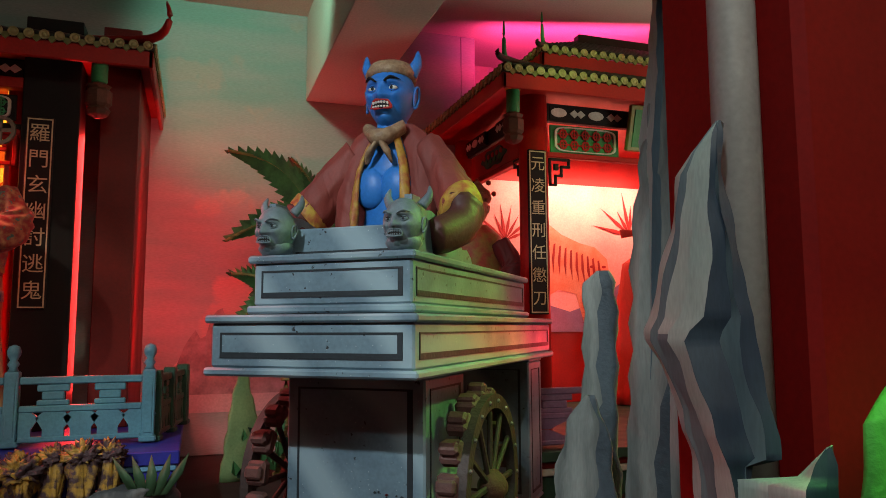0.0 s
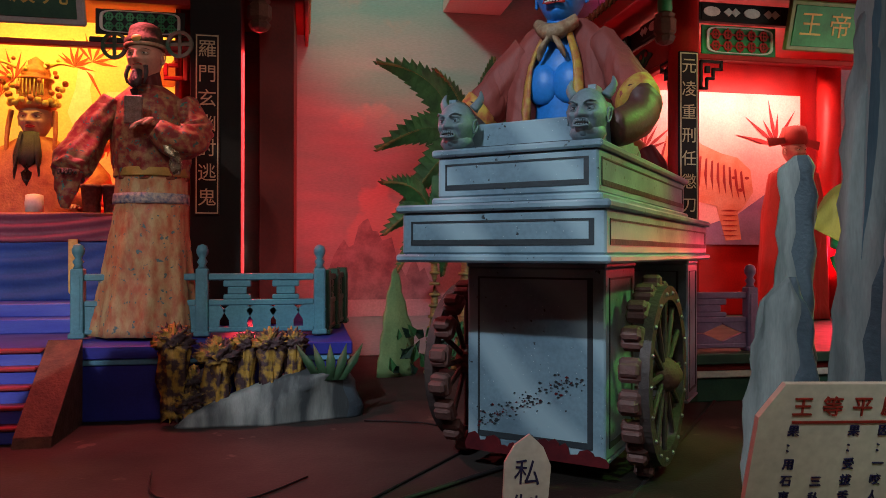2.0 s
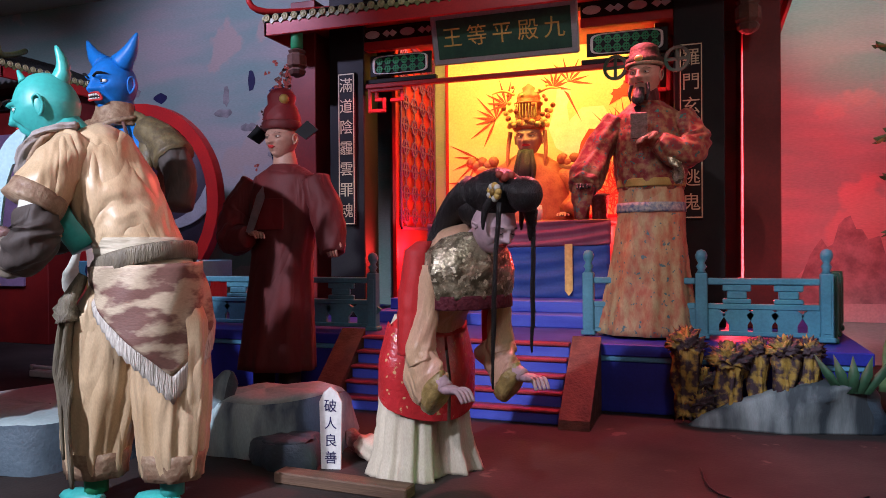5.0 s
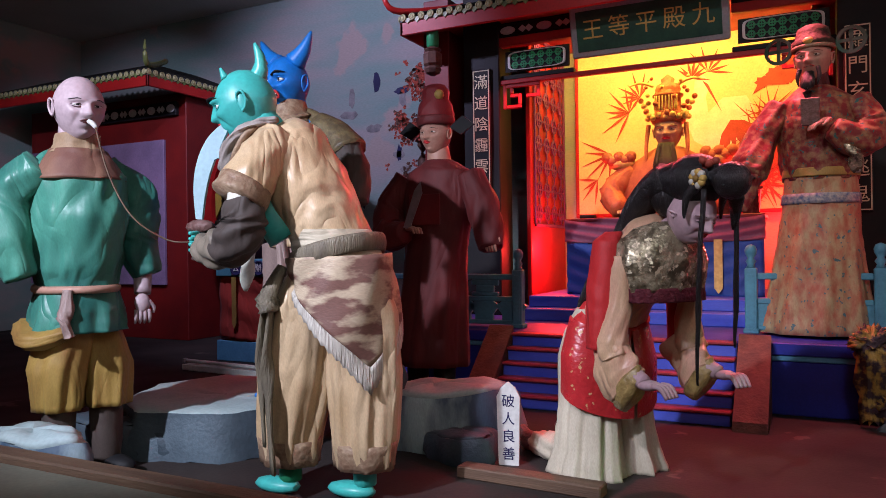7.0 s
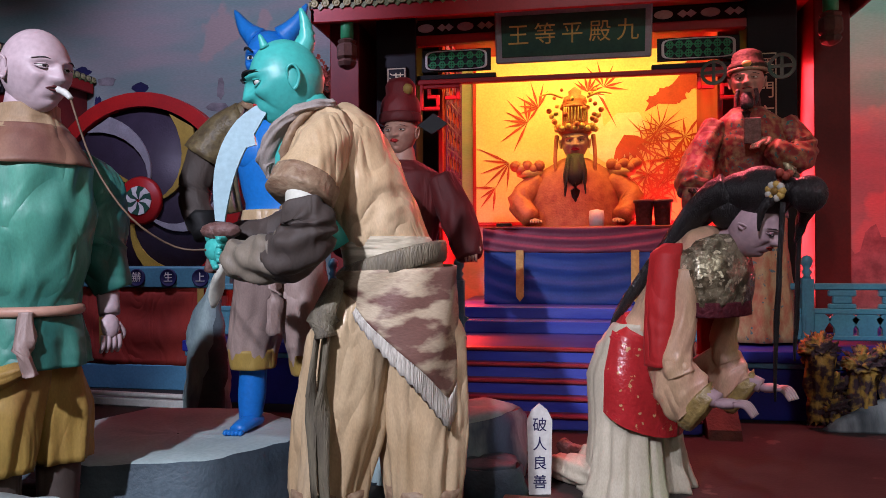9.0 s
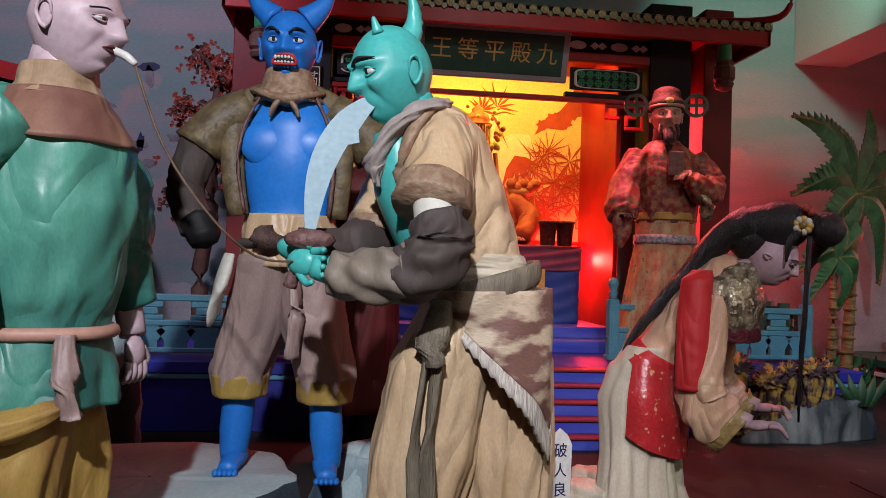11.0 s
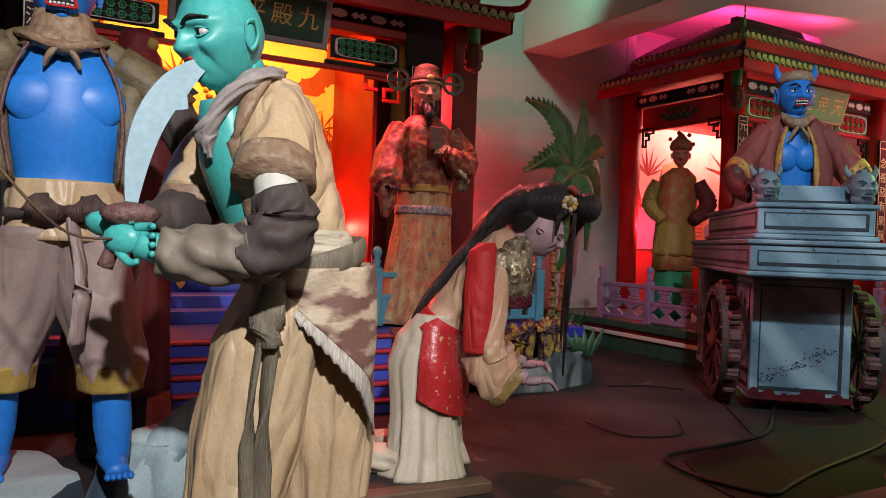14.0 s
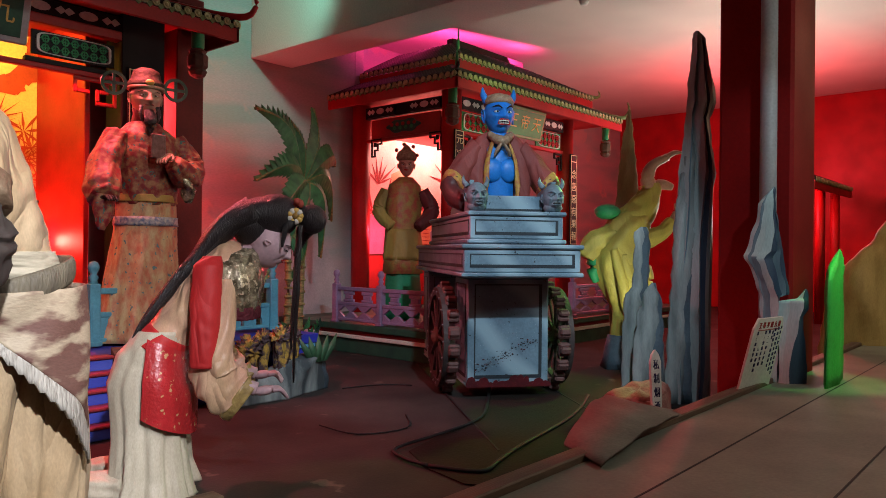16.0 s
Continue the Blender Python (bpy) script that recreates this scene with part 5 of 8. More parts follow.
# near arm: short cream sleeve with a patterned hem, dark under-sleeve, taupe forearm, fingers
s.tube([(-2.79, 1.965, 1.385), (-2.80, 1.885, 1.30), (-2.825, 1.825, 1.19)], [0.075, 0.088, 0.098], SILK_CREAM, 22, 1.0, 0.035, 6)
s.tube([(-2.822, 1.83, 1.205), (-2.836, 1.80, 1.15)], [0.101, 0.105], BROCADE, 26, 1.0, 0.02)
s.tube([(-2.825, 1.82, 1.18), (-2.815, 1.80, 1.10)], [0.058, 0.062], PAPER, 16)
s.tube([(-2.82, 1.81, 1.13), (-2.805, 1.79, 1.05), (-2.855, 1.79, 0.99), (-2.91, 1.81, 0.975)], [0.068, 0.082, 0.078, 0.068], SILK_GREY, 24, 1.0, 0.07, 5)
s.tube([(-2.88, 1.80, 0.985), (-2.94, 1.825, 0.972), (-3.02, 1.86, 0.968), (-3.085, 1.88, 0.975)], [0.072, 0.074, 0.064, 0.056], SLEEVE, 24, 1.0, 0.09, 5)
s.tube([(-3.07, 1.88, 0.975), (-3.13, 1.90, 0.99)], [0.040, 0.034], SKIN_GREEN, 12)
hand_shape(s, pose(-3.165, 1.915, 1.0, 10, 90, 65), SKIN_GREEN, 0.085, 0.5)
# far arm
s.tube([(-2.80, 2.17, 1.34), (-2.90, 2.21, 1.22), (-2.95, 2.18, 1.11)], [0.10, 0.11, 0.10], SILK_CREAM, 18, 1.0, 0.04, 5)
s.tube([(-2.945, 2.185, 1.125), (-2.952, 2.178, 1.09)], [0.104, 0.107], BROCADE, 22, 1.0, 0.02)
s.tube([(-2.94, 2.18, 1.12), (-3.03, 2.10, 1.05), (-3.15, 2.02, 1.03)], [0.08, 0.07, 0.055], SILK_GREY, 16, 1.0, 0.05, 5)
hand_shape(s, pose(-3.20, 1.99, 1.035, 0, 60, 60), SKIN_GREEN, 0.08, 0.6)
# sashes and wide trousers
OLIVE_SASH = mat("grey_olive_sash", (0.22, 0.19, 0.13), 0.5, (0.13, 0.11, 0.08), 9, 0.5, stretch=(3, 3, 0.5))
s.gown([(1.04, -2.665, 2.13, 0.150, 0.178), (0.96, -2.64, 2.14, 0.160, 0.188), (0.87, -2.625, 2.15, 0.172, 0.195)], cloth("pale_sash", (0.60, 0.54, 0.40), (0.48, 0.42, 0.30), 0.45, 4, 0.8, None, (0.5, 0.5, 2.5)), 36, 5, 0.03)
s.tube([(-2.64 + 0.172 * math.cos(a), 2.14 + 0.198 * math.sin(a), 0.945 + 0.05 * math.cos(a)) for a in [math.radians(205 + 25 * k) for k in range(13)]], 0.012, OLIVE_SASH, 14, 3.0, 0.0)
s.tube([(-2.775, 1.97, 0.90), (-2.805, 1.925, 0.80), (-2.80, 1.92, 0.73)], [0.03, 0.048, 0.052], OLIVE_SASH, 14, 0.6, 0.12)
s.tube([(-2.79, 1.92, 0.76), (-2.81, 1.915, 0.50), (-2.80, 1.93, 0.12)], [0.032, 0.030, 0.028], OLIVE_SASH, 10, 0.35, 0.1)
s.tube([(-2.82, 1.92, 0.77), (-2.845, 1.92, 0.55), (-2.84, 1.93, 0.22)], [0.022, 0.024, 0.018], OLIVE_SASH, 10, 0.35, 0.1)
for cx, cy, ph, bx, by in ((-2.76, 2.08, 0.3, -2.845, 2.09), (-2.555, 2.17, 1.9, -2.54, 2.16)):
    s.gown([(0.95, -2.635, 2.14, 0.145, 0.165), (0.72, cx, cy, 0.150, 0.135), (0.45, (cx + bx) / 2, (cy + by) / 2, 0.155, 0.13), (0.22, bx, by, 0.128, 0.11), (0.12, bx, by, 0.11, 0.09)], SILK_CREAM, 40, 7, 0.09, phase=ph)
    s.gown([(0.22, bx, by, 0.133, 0.115), (0.12, bx, by, 0.122, 0.102)], BROCADE, 36, 7, 0.05)
    s.tube([(bx, by, 0.24), (bx, by, 0.05)], [0.05, 0.045], mat("green_ankle", (0.03, 0.30, 0.12), 0.5) if ph < 1 else SKIN_GREEN, 12)
    s.ball((bx - 0.05, by - 0.02, 0.03), (0.11, 0.05, 0.032), SKIN_GREEN, 12)
statue(s, "demon_statue", "turquoise horned demon statue in cream robe gripping a cord")

# striped hip cloth with a pale ragged fringe, tied low on one hip
s = Shape()
nu, nv = 56, 22
verts, faces = [], []
for j in range(nv + 1):
    for i in range(nu + 1):
        u, v = i / nu, j / nv
        a = math.radians(216 + 190 * u)
        r = 0.214 + 0.04 * v * u + 0.008 * math.sin(11 * u + 4 * v) + 0.004 * math.sin(29 * u + 9 * v)
        low = 0.05 + 0.46 * min(1.0, u / 0.62) ** 1.15 * (1.0 if u < 0.62 else 1 - (u - 0.62) * 1.5)
        rag = 0.012 * (i % 2) if j == nv else 0.0
        verts.append((-2.63 + r * 0.93 * math.cos(a), 2.145 + r * math.sin(a), 0.93 + 0.02 * u - v * low - rag))
for j in range(nv):
    for i in range(nu):
        k = j * (nu + 1) + i
        faces.append([k, k + 1, k + nu + 2, k + nu + 1])
edge_faces = [f for n, f in enumerate(faces) if n // nu >= nv - 4]
main_faces = [f for n, f in enumerate(faces) if n // nu < nv - 4]
HIPCLOTH = mat("striped_hip_cloth", (0.52, 0.42, 0.29), 0.55, (0.18, 0.09, 0.07), 7, 0.15, stretch=(1.0, 1.0, 2.6), mix=0.52, sharp=0.06)
s.add(verts, main_faces, HIPCLOTH)
s.add(verts, edge_faces, mat("pale_fringe", (0.66, 0.62, 0.54), 0.6, (0.34, 0.30, 0.25), 34, 0.5, stretch=(4, 4, 0.25), mix=0.6))
hip = tagged(s.make("hip_cloth"), "brown striped cloth with pale fringe tied round the hips", "cloth")
hip.modifiers.new("thick", "SOLIDIFY").thickness = 0.008

sword = thing("curved_sword", "pale blue curved blade with knobbed brown hilt", "sword", pose(-3.147, 1.925, 1.06, 4, 0, 2))
blade = []
for side in (-1, 1):
    row = []
    for k in range(19):
        t = k / 18
        x, z = 0.03 * t + 0.185 * t ** 3.0, 0.40 * t ** 0.96
        dx, dz = 0.03 + 0.555 * t * t, 0.40
        w = (0.015 + 0.022 * math.sin(math.pi * min(1.0, t * 0.85))) * (1.0 if t < 0.7 else max(0.02, 1 - ((t - 0.7) / 0.3) ** 1.6))
        spur = 0.022 if side > 0 and k == 12 else 0.0
        q = math.hypot(dx, dz)
        row.append((x + side * (w + spur) * dz / q, z - side * (w + spur) * dx / q))
    blade += row if side < 0 else row[::-1]
Shape().plate(blade, 0.012, BLADE, pose(0, 0, 0.03, 0, 0, 4)).make("blade", sword)
g = Shape().ball((0, 0, 0.0), (0.07, 0.035, 0.03), HILT, 12)
g.make("guard", sword)
Shape().tube([(0, 0, 0), (-0.03, 0.01, -0.07), (-0.05, 0.02, -0.13)], [0.018, 0.017, 0.02], HILT, 8).make("grip", sword)

# blue horned figure, standing on the rock
s = Shape()
m = pose(-3.29, 2.66, 1.79, 2, 0, -4)
head(s, m, SKIN_BLUE, 0.128, teeth=True, ear=0.36)
for k in (-1, 1):
    s.tube([(k * 0.06, 0, 0.10), (k * 0.115, 0, 0.15), (k * 0.165, 0, 0.23)], [0.055, 0.035, 0.005], SKIN_BLUE, 10, m=m)
s.tube([(-3.29, 2.68, 1.72), (-3.28, 2.69, 1.58)], [0.075, 0.085], SKIN_BLUE, 12)
s.tube([(-3.28, 2.70, 1.62), (-3.27, 2.70, 1.50), (-3.27, 2.69, 1.35), (-3.265, 2.69, 1.20), (-3.265, 2.69, 1.12)], [0.10, 0.19, 0.185, 0.15, 0.155], SKIN_BLUE, 24, 0.62, up=(0, 1, 0))
for k in (-1, 1):
    s.ball((-3.275 + k * 0.075, 2.615, 1.42), (0.10, 0.036, 0.085), SKIN_BLUE, 18)
JACKET = mat("bronze_jacket", (0.085, 0.062, 0.035), 0.5, (0.17, 0.13, 0.06), 25, 0.3)
# open jacket: back, two fronts, sleeves
for k in (-1, 1):
    s.tube([(-3.28 + k * 0.07, 2.70, 1.64), (-3.28 + k * 0.185, 2.67, 1.55), (-3.28 + k * 0.195, 2.63, 1.36), (-3.27 + k * 0.175, 2.63, 1.16)], [0.03, 0.05, 0.042, 0.038], JACKET, 14, 0.6, 0.04, up=(0, 1, 0))
    s.tube([(-3.28 + k * 0.085, 2.61, 1.62), (-3.28 + k * 0.15, 2.59, 1.48), (-3.28 + k * 0.168, 2.585, 1.34), (-3.27 + k * 0.15, 2.59, 1.17)], [0.009, 0.011, 0.011, 0.009], HILT, 8, 0.6)
s.tube([(-3.30, 2.79, 1.60), (-3.27, 2.79, 1.40), (-3.27, 2.78, 1.15)], [0.12, 0.18, 0.16], JACKET, 18, 0.35, 0.02, up=(0, 1, 0))
s.tube([(-3.42, 2.69, 1.57), (-3.53, 2.69, 1.50), (-3.60, 2.68, 1.40)], [0.07, 0.085, 0.10], JACKET, 18, 1.0, 0.03)
s.tube([(-3.59, 2.68, 1.43), (-3.64, 2.66, 1.25), (-3.58, 2.62, 1.10)], [0.075, 0.065, 0.06], SILK_GREY, 14, 1.0, 0.05)
s.tube([(-3.58, 2.62, 1.13), (-3.55, 2.58, 1.06)], [0.07, 0.05], BLACK, 12, 1.0, 0.1)
s.tube([(-3.13, 2.69, 1.57), (-3.02, 2.69, 1.50), (-2.95, 2.68, 1.42)], [0.07, 0.085, 0.10], JACKET, 18, 1.0, 0.03)
s.tube([(-2.96, 2.68, 1.44), (-2.88, 2.64, 1.30), (-2.86, 2.60, 1.18)], [0.075, 0.07, 0.06], SILK_GREY, 14, 1.0, 0.05)
# neck scarf, belt, breeches
BOW = mat("dark_brown_bow", (0.12, 0.07, 0.055), 0.5, (0.06, 0.035, 0.03), 9, 0.5, stretch=(3, 3, 0.5))
s.gown([(1.70, -3.29, 2.67, 0.082, 0.085), (1.64, -3.285, 2.67, 0.10, 0.10), (1.585, -3.285, 2.665, 0.125, 0.115)], BROCADE, 28, 6, 0.05)
s.tube([(-3.41, 2.67, 1.625), (-3.36, 2.60, 1.60), (-3.29, 2.575, 1.575), (-3.22, 2.60, 1.60), (-3.17, 2.67, 1.625)], [0.02, 0.036, 0.045, 0.036, 0.02], BROCADE, 14, 0.5, 0.12)
for k in (-1, 1):
    s.tube([(-3.29, 2.57, 1.60), (-3.29 + k * 0.035, 2.56, 1.55), (-3.29 + k * 0.05, 2.565, 1.51)], [0.02, 0.022, 0.006], BROCADE, 8, 0.5)
s.gown([(1.17, -3.265, 2.69, 0.165, 0.115), (1.10, -3.265, 2.69, 0.175, 0.125), (0.98, -3.26, 2.69, 0.185, 0.135)], SILK_CREAM, 32, 5, 0.02)
s.tube([(-3.43, 2.62, 1.06), (-3.27, 2.555, 1.065), (-3.09, 2.62, 1.07)], [0.025, 0.03, 0.025], SILK_GREY, 10, 0.6, 0.05)
for k in (-1, 1):
    s.tube([(-3.27, 2.55, 1.07), (-3.27 + k * 0.05, 2.54, 1.07), (-3.27 + k * 0.085, 2.555, 1.09)], [0.025, 0.05, 0.06], BOW, 12, 0.7, 0.15)
s.tube([(-3.25, 2.55, 1.06), (-3.22, 2.53, 0.85), (-3.23, 2.54, 0.66)], [0.025, 0.03, 0.03], SATIN_BROWN, 10, 0.4, 0.15)
for k, x in ((-1, -3.44), (1, -3.115)):
    y = 2.69 if k > 0 else 2.80
    s.gown([(1.02, -3.265 + k * 0.07, 2.69, 0.11, 0.125), (0.80, x * 0.6 - 3.265 * 0.4, (y + 2.69) / 2, 0.125, 0.125), (0.58, x, y, 0.110, 0.11), (0.50, x, y, 0.092, 0.09)], SATIN_BROWN, 32, 6, 0.07, phase=k)
    s.gown([(0.57, x, y, 0.108, 0.108), (0.485, x, y, 0.098, 0.098)], OCHRE, 28, 6, 0.03)
    s.tube([(x, y + 0.01, 0.52), (x + k * 0.01, y + 0.01, 0.36), (x + k * 0.02, y + 0.01, 0.24)], [0.06, 0.062, 0.045], SKIN_BLUE, 14)
    s.tube([(x, y + 0.04, 0.25), (x + 0.01 * k, y - 0.03, 0.25), (x + 0.02 * k, y - 0.12, 0.235)], [0.04, 0.045, 0.035], SKIN_BLUE, 12, 0.7)
    for i in range(5):
        s.ball((x + 0.02 * k + (i - 2) * 0.017, y - 0.15, 0.232), (0.012, 0.022, 0.013), SKIN_BLUE, 8)
s.tube([(-3.47, 2.62, 1.02), (-3.50, 2.60, 0.88), (-3.53, 2.61, 0.76)], [0.03, 0.055, 0.01], PAPER, 10, 0.4, 0.1)
statue(s, "demon_statue", "blue horned demon statue with open jacket standing on the rocks")

# bald figure with the cord between its teeth
s = Shape()
m = pose(-3.73, 1.83, 1.575, 4, 0, 72)
head(s, m, SKIN_PALE, 0.125, lips=mat("dark_mouth", (0.10, 0.02, 0.02), 0.5), ear=0.32)
s.tube([(-3.635, 1.80, 1.505), (-3.60, 1.795, 1.49), (-3.575, 1.79, 1.47)], [0.010, 0.011, 0.008], EYE_WHITE, 10)
s.tube([(-3.76, 1.85, 1.50), (-3.79, 1.87, 1.38)], [0.075, 0.085], SKIN_PALE, 14)
s.tube([(-3.80, 1.87, 1.40), (-3.82, 1.88, 1.30), (-3.82, 1.88, 1.12), (-3.82, 1.88, 0.92), (-3.82, 1.88, 0.80)], [0.11, 0.22, 0.23, 0.20, 0.17], SATIN_GREEN, 36, 0.82, 0.022, 11, up=(0, 1, 0))
s.gown([(0.82, -3.82, 1.88, 0.175, 0.15), (0.72, -3.82, 1.88, 0.20, 0.175), (0.63, -3.82, 1.88, 0.21, 0.185)], SATIN_GREEN, 36, 8, 0.05)
s.tube([(-4.0, 1.82, 0.82), (-3.85, 1.72, 0.81), (-3.66, 1.78, 0.81), (-3.64, 1.92, 0.81), (-3.80, 2.04, 0.81), (-3.98, 1.98, 0.81)], 0.017, SKIN_TAN, 10)
s.tube([(-3.69, 1.74, 0.81), (-3.68, 1.72, 0.70), (-3.67, 1.73, 0.62)], [0.02, 0.03, 0.035], SATIN_BROWN, 10, 0.6, 0.15)
# collar
COLLAR = cloth("brown_collar_cloth", (0.24, 0.12, 0.075), (0.15, 0.06, 0.045), 0.45, 5, 0.5)
s.gown([(1.465, -3.775, 1.86, 0.088, 0.088), (1.42, -3.78, 1.86, 0.095, 0.092), (1.385, -3.785, 1.865, 0.12, 0.115)], cloth("tan_neckband", (0.40, 0.28, 0.17), (0.28, 0.18, 0.10), 0.45, 5, 0.5), 28, 4, 0.03)
s.gown([(1.40, -3.785, 1.865, 0.115, 0.11), (1.35, -3.79, 1.87, 0.155, 0.145), (1.27, -3.80, 1.87, 0.212, 0.185)], COLLAR, 32, 5, 0.02)
for sy, x1 in ((1.66, -3.93), (2.10, -3.70)):
    s.tube([(-3.83, 1.88 + (sy - 1.88) * 0.7, 1.32), (x1, sy, 1.20), (x1 + 0.02, sy - 0.02, 1.0), (x1 + 0.06, sy, 0.86)], [0.085, 0.088, 0.085, 0.06], SATIN_GREEN, 20, 1.0, 0.04, 6)
s.tube([(-3.66, 2.09, 0.88), (-3.63, 2.06, 0.78)], [0.04, 0.035], SKIN_PALE, 12)
hand_shape(s, pose(-3.62, 2.05, 0.74, 80, 0, 60), SKIN_PALE, 0.075, 0.4)
for k, y in ((-1, 1.80), (1, 1.97)):
    s.gown([(0.68, -3.82, 1.88 + k * 0.05, 0.14, 0.10), (0.48, -3.81 + k * 0.03, y, 0.13, 0.11), (0.30, -3.80 + k * 0.04, y, 0.10, 0.09)], OCHRE, 30, 6, 0.10, phase=k)
    s.tube([(-3.80 + k * 0.04, y, 0.34), (-3.80 + k * 0.04, y, 0.06)], [0.07, 0.06], SILK_GREY, 12)
    s.ball((-3.75 + k * 0.04, y, 0.04), (0.12, 0.055, 0.045), BLACK, 12)
s.tube([(-3.98, 1.76, 0.66), (-3.84, 1.70, 0.60), (-3.70, 1.76, 0.64)], [0.05, 0.07, 0.04], OCHRE, 12, 0.6, 0.1)
statue(s, "captive_statue", "bald pale statue in green satin shirt, cord in its teeth")
cord = tagged(Shape().tube([(-3.575, 1.79, 1.465), (-3.50, 1.79, 1.27), (-3.38, 1.80, 1.10), (-3.28, 1.88, 1.01), (-3.18, 1.91, 1.0)], 0.0035, WOOD, 6).make("cord"), "thin tan cord stretched between the two figures", "cord")

# clerk in maroon with winged hat
s = Shape()
m = pose(-2.965, 3.64, 1.645, 0, 0, -8)
head(s, m, SKIN_TAN, 0.112)
s.lathe([(0.105, 0.05), (0.11, 0.12), (0.10, 0.17), (0.08, 0.20), (0.085, 0.25), (0.06, 0.285), (0.01, 0.29)], HAT_RED, 18, m)
s.lathe([(0.108, 0.045), (0.116, 0.055), (0.116, 0.09), (0.108, 0.10)], ROBE_RED, 18, m)
s.ball((0.06, -0.05, 0.22), 0.03, OCHRE, 10, m)
for k in (-1, 1):
    s.plate([(k * 0.10, 0.03), (k * 0.18, -0.02), (k * 0.27, 0.03), (k * 0.19, 0.09)], 0.012, BLACK, m)
s.tube([(-2.965, 3.66, 1.58), (-2.96, 3.67, 1.46)], [0.06, 0.08], SKIN_TAN, 12)
s.gown([(1.49, -2.96, 3.67, 0.08, 0.08), (1.42, -2.96, 3.67, 0.20, 0.13), (1.30, -2.97, 3.67, 0.235, 0.15), (1.08, -2.98, 3.67, 0.205, 0.15), (0.95, -2.99, 3.67, 0.195, 0.15), (0.60, -3.01, 3.67, 0.215, 0.17), (0.27, -3.03, 3.67, 0.24, 0.19)], ROBE_RED, 44, 8, 0.05)
s.box((-3.08, 3.505, 1.10), (-2.88, 3.515, 1.28), HAT_RED)
s.tube([(-3.16, 3.66, 1.38), (-3.27, 3.62, 1.20), (-3.22, 3.52, 1.05), (-3.08, 3.46, 1.06)], [0.09, 0.095, 0.10, 0.06], ROBE_RED, 18, 1.0, 0.04)
s.tube([(-2.76, 3.66, 1.38), (-2.66, 3.62, 1.20), (-2.60, 3.56, 1.05), (-2.575, 3.53, 0.96)], [0.09, 0.095, 0.085, 0.065], ROBE_RED, 18, 1.0, 0.04)
hand_shape(s, pose(-3.04, 3.45, 1.08, 0, 0, 60), SKIN_TAN, 0.07, 0.5)
hand_shape(s, pose(-2.565, 3.52, 1.03, 70, 0, 0), SKIN_TAN, 0.07, 0.5)
for k in (-1, 1):
    s.tube([(-3.03 + k * 0.09, 3.67, 0.32), (-3.03 + k * 0.09, 3.66, 0.08)], [0.07, 0.06], BLACK, 12)
    s.ball((-3.03 + k * 0.09, 3.60, 0.045), (0.06, 0.13, 0.05), BLACK, 12)
statue(s, "clerk_statue", "court clerk statue in maroon robe with winged hat")
tagged(Shape().plate([(-0.02, 0.0), (0.02, 0.0), (0.03, 0.22), (0.0, 0.28), (-0.02, 0.22)], 0.008, STEEL, pose(-3.05, 3.42, 1.08, 0, 18, 10)).make("short_blade"), "short dull steel blade held by the clerk", "knife")

# court official on the plinth
s = Shape()
CAP = mat("dark_official_cap", (0.030, 0.014, 0.012), 0.75, (0.06, 0.04, 0.02), 30, 0.3)
m = pose(-0.95, 4.66, 2.07, 0, 0, -14)
head(s, m, SKIN_TAN, 0.125)
s.lathe([(0.110, 0.045), (0.120, 0.075), (0.116, 0.10), (0.10, 0.11), (0.092, 0.15), (0.085, 0.175), (0.05, 0.195), (0.005, 0.20)], CAP, 20, m)
s.ball((0, -0.112, 0.085), (0.03, 0.015, 0.022), GOLD, 12, m)
s.lathe([(0.114, 0.045), (0.121, 0.05), (0.121, 0.065), (0.114, 0.07)], BROCADE, 20, m)
for k in (-1, 1):
    mm = m @ Matrix.Translation((k * 0.20, 0.02, 0.08)) @ pose(0, 0, 0, 90, 0, 0)
    s.rings([[(r * math.cos(2 * math.pi * i / 20), r * math.sin(2 * math.pi * i / 20), z) for i in range(20)] for r, z in ((0.082, -0.008), (0.082, 0.008), (0.062, 0.008), (0.062, -0.008), (0.082, -0.008))], DEEP_GREEN, False, False, mm)
    s.box((-0.062, -0.01, -0.005), (0.062, 0.01, 0.005), DEEP_GREEN, mm, 0).box((-0.01, -0.062, -0.005), (0.01, 0.062, 0.005), DEEP_GREEN, mm, 0)
    s.tube([(k * 0.10, 0.02, 0.08), (k * 0.12, 0.02, 0.08)], 0.012, DEEP_GREEN, 8, m=m)
    s.tube([(k * 0.05, -0.10, -0.075), (k * 0.06, -0.115, -0.13), (k * 0.05, -0.12, -0.18)], [0.014, 0.012, 0.003], HAIR, 8, m=m)
s.tube([(0, -0.10, -0.10), (0, -0.13, -0.17), (0, -0.13, -0.26)], [0.03, 0.04, 0.012], HAIR, 12, 0.5, 0.1, m=m)
s.tube([(-0.95, 4.68, 2.0), (-0.94, 4.70, 1.86)], [0.07, 0.09], ROBE_RED, 12)
s.gown([(1.90, -0.94, 4.70, 0.10, 0.10), (1.82, -0.93, 4.70, 0.20, 0.14), (1.68, -0.92, 4.70, 0.235, 0.17), (1.45, -0.92, 4.70, 0.22, 0.17), (1.34, -0.92, 4.70, 0.20, 0.16)], ROBE_OFFICIAL, 44, 8, 0.03)
s.gown([(1.41, -0.92, 4.70, 0.207, 0.168), (1.36, -0.92, 4.70, 0.212, 0.172)], OCHRE, 36, 4, 0.01)
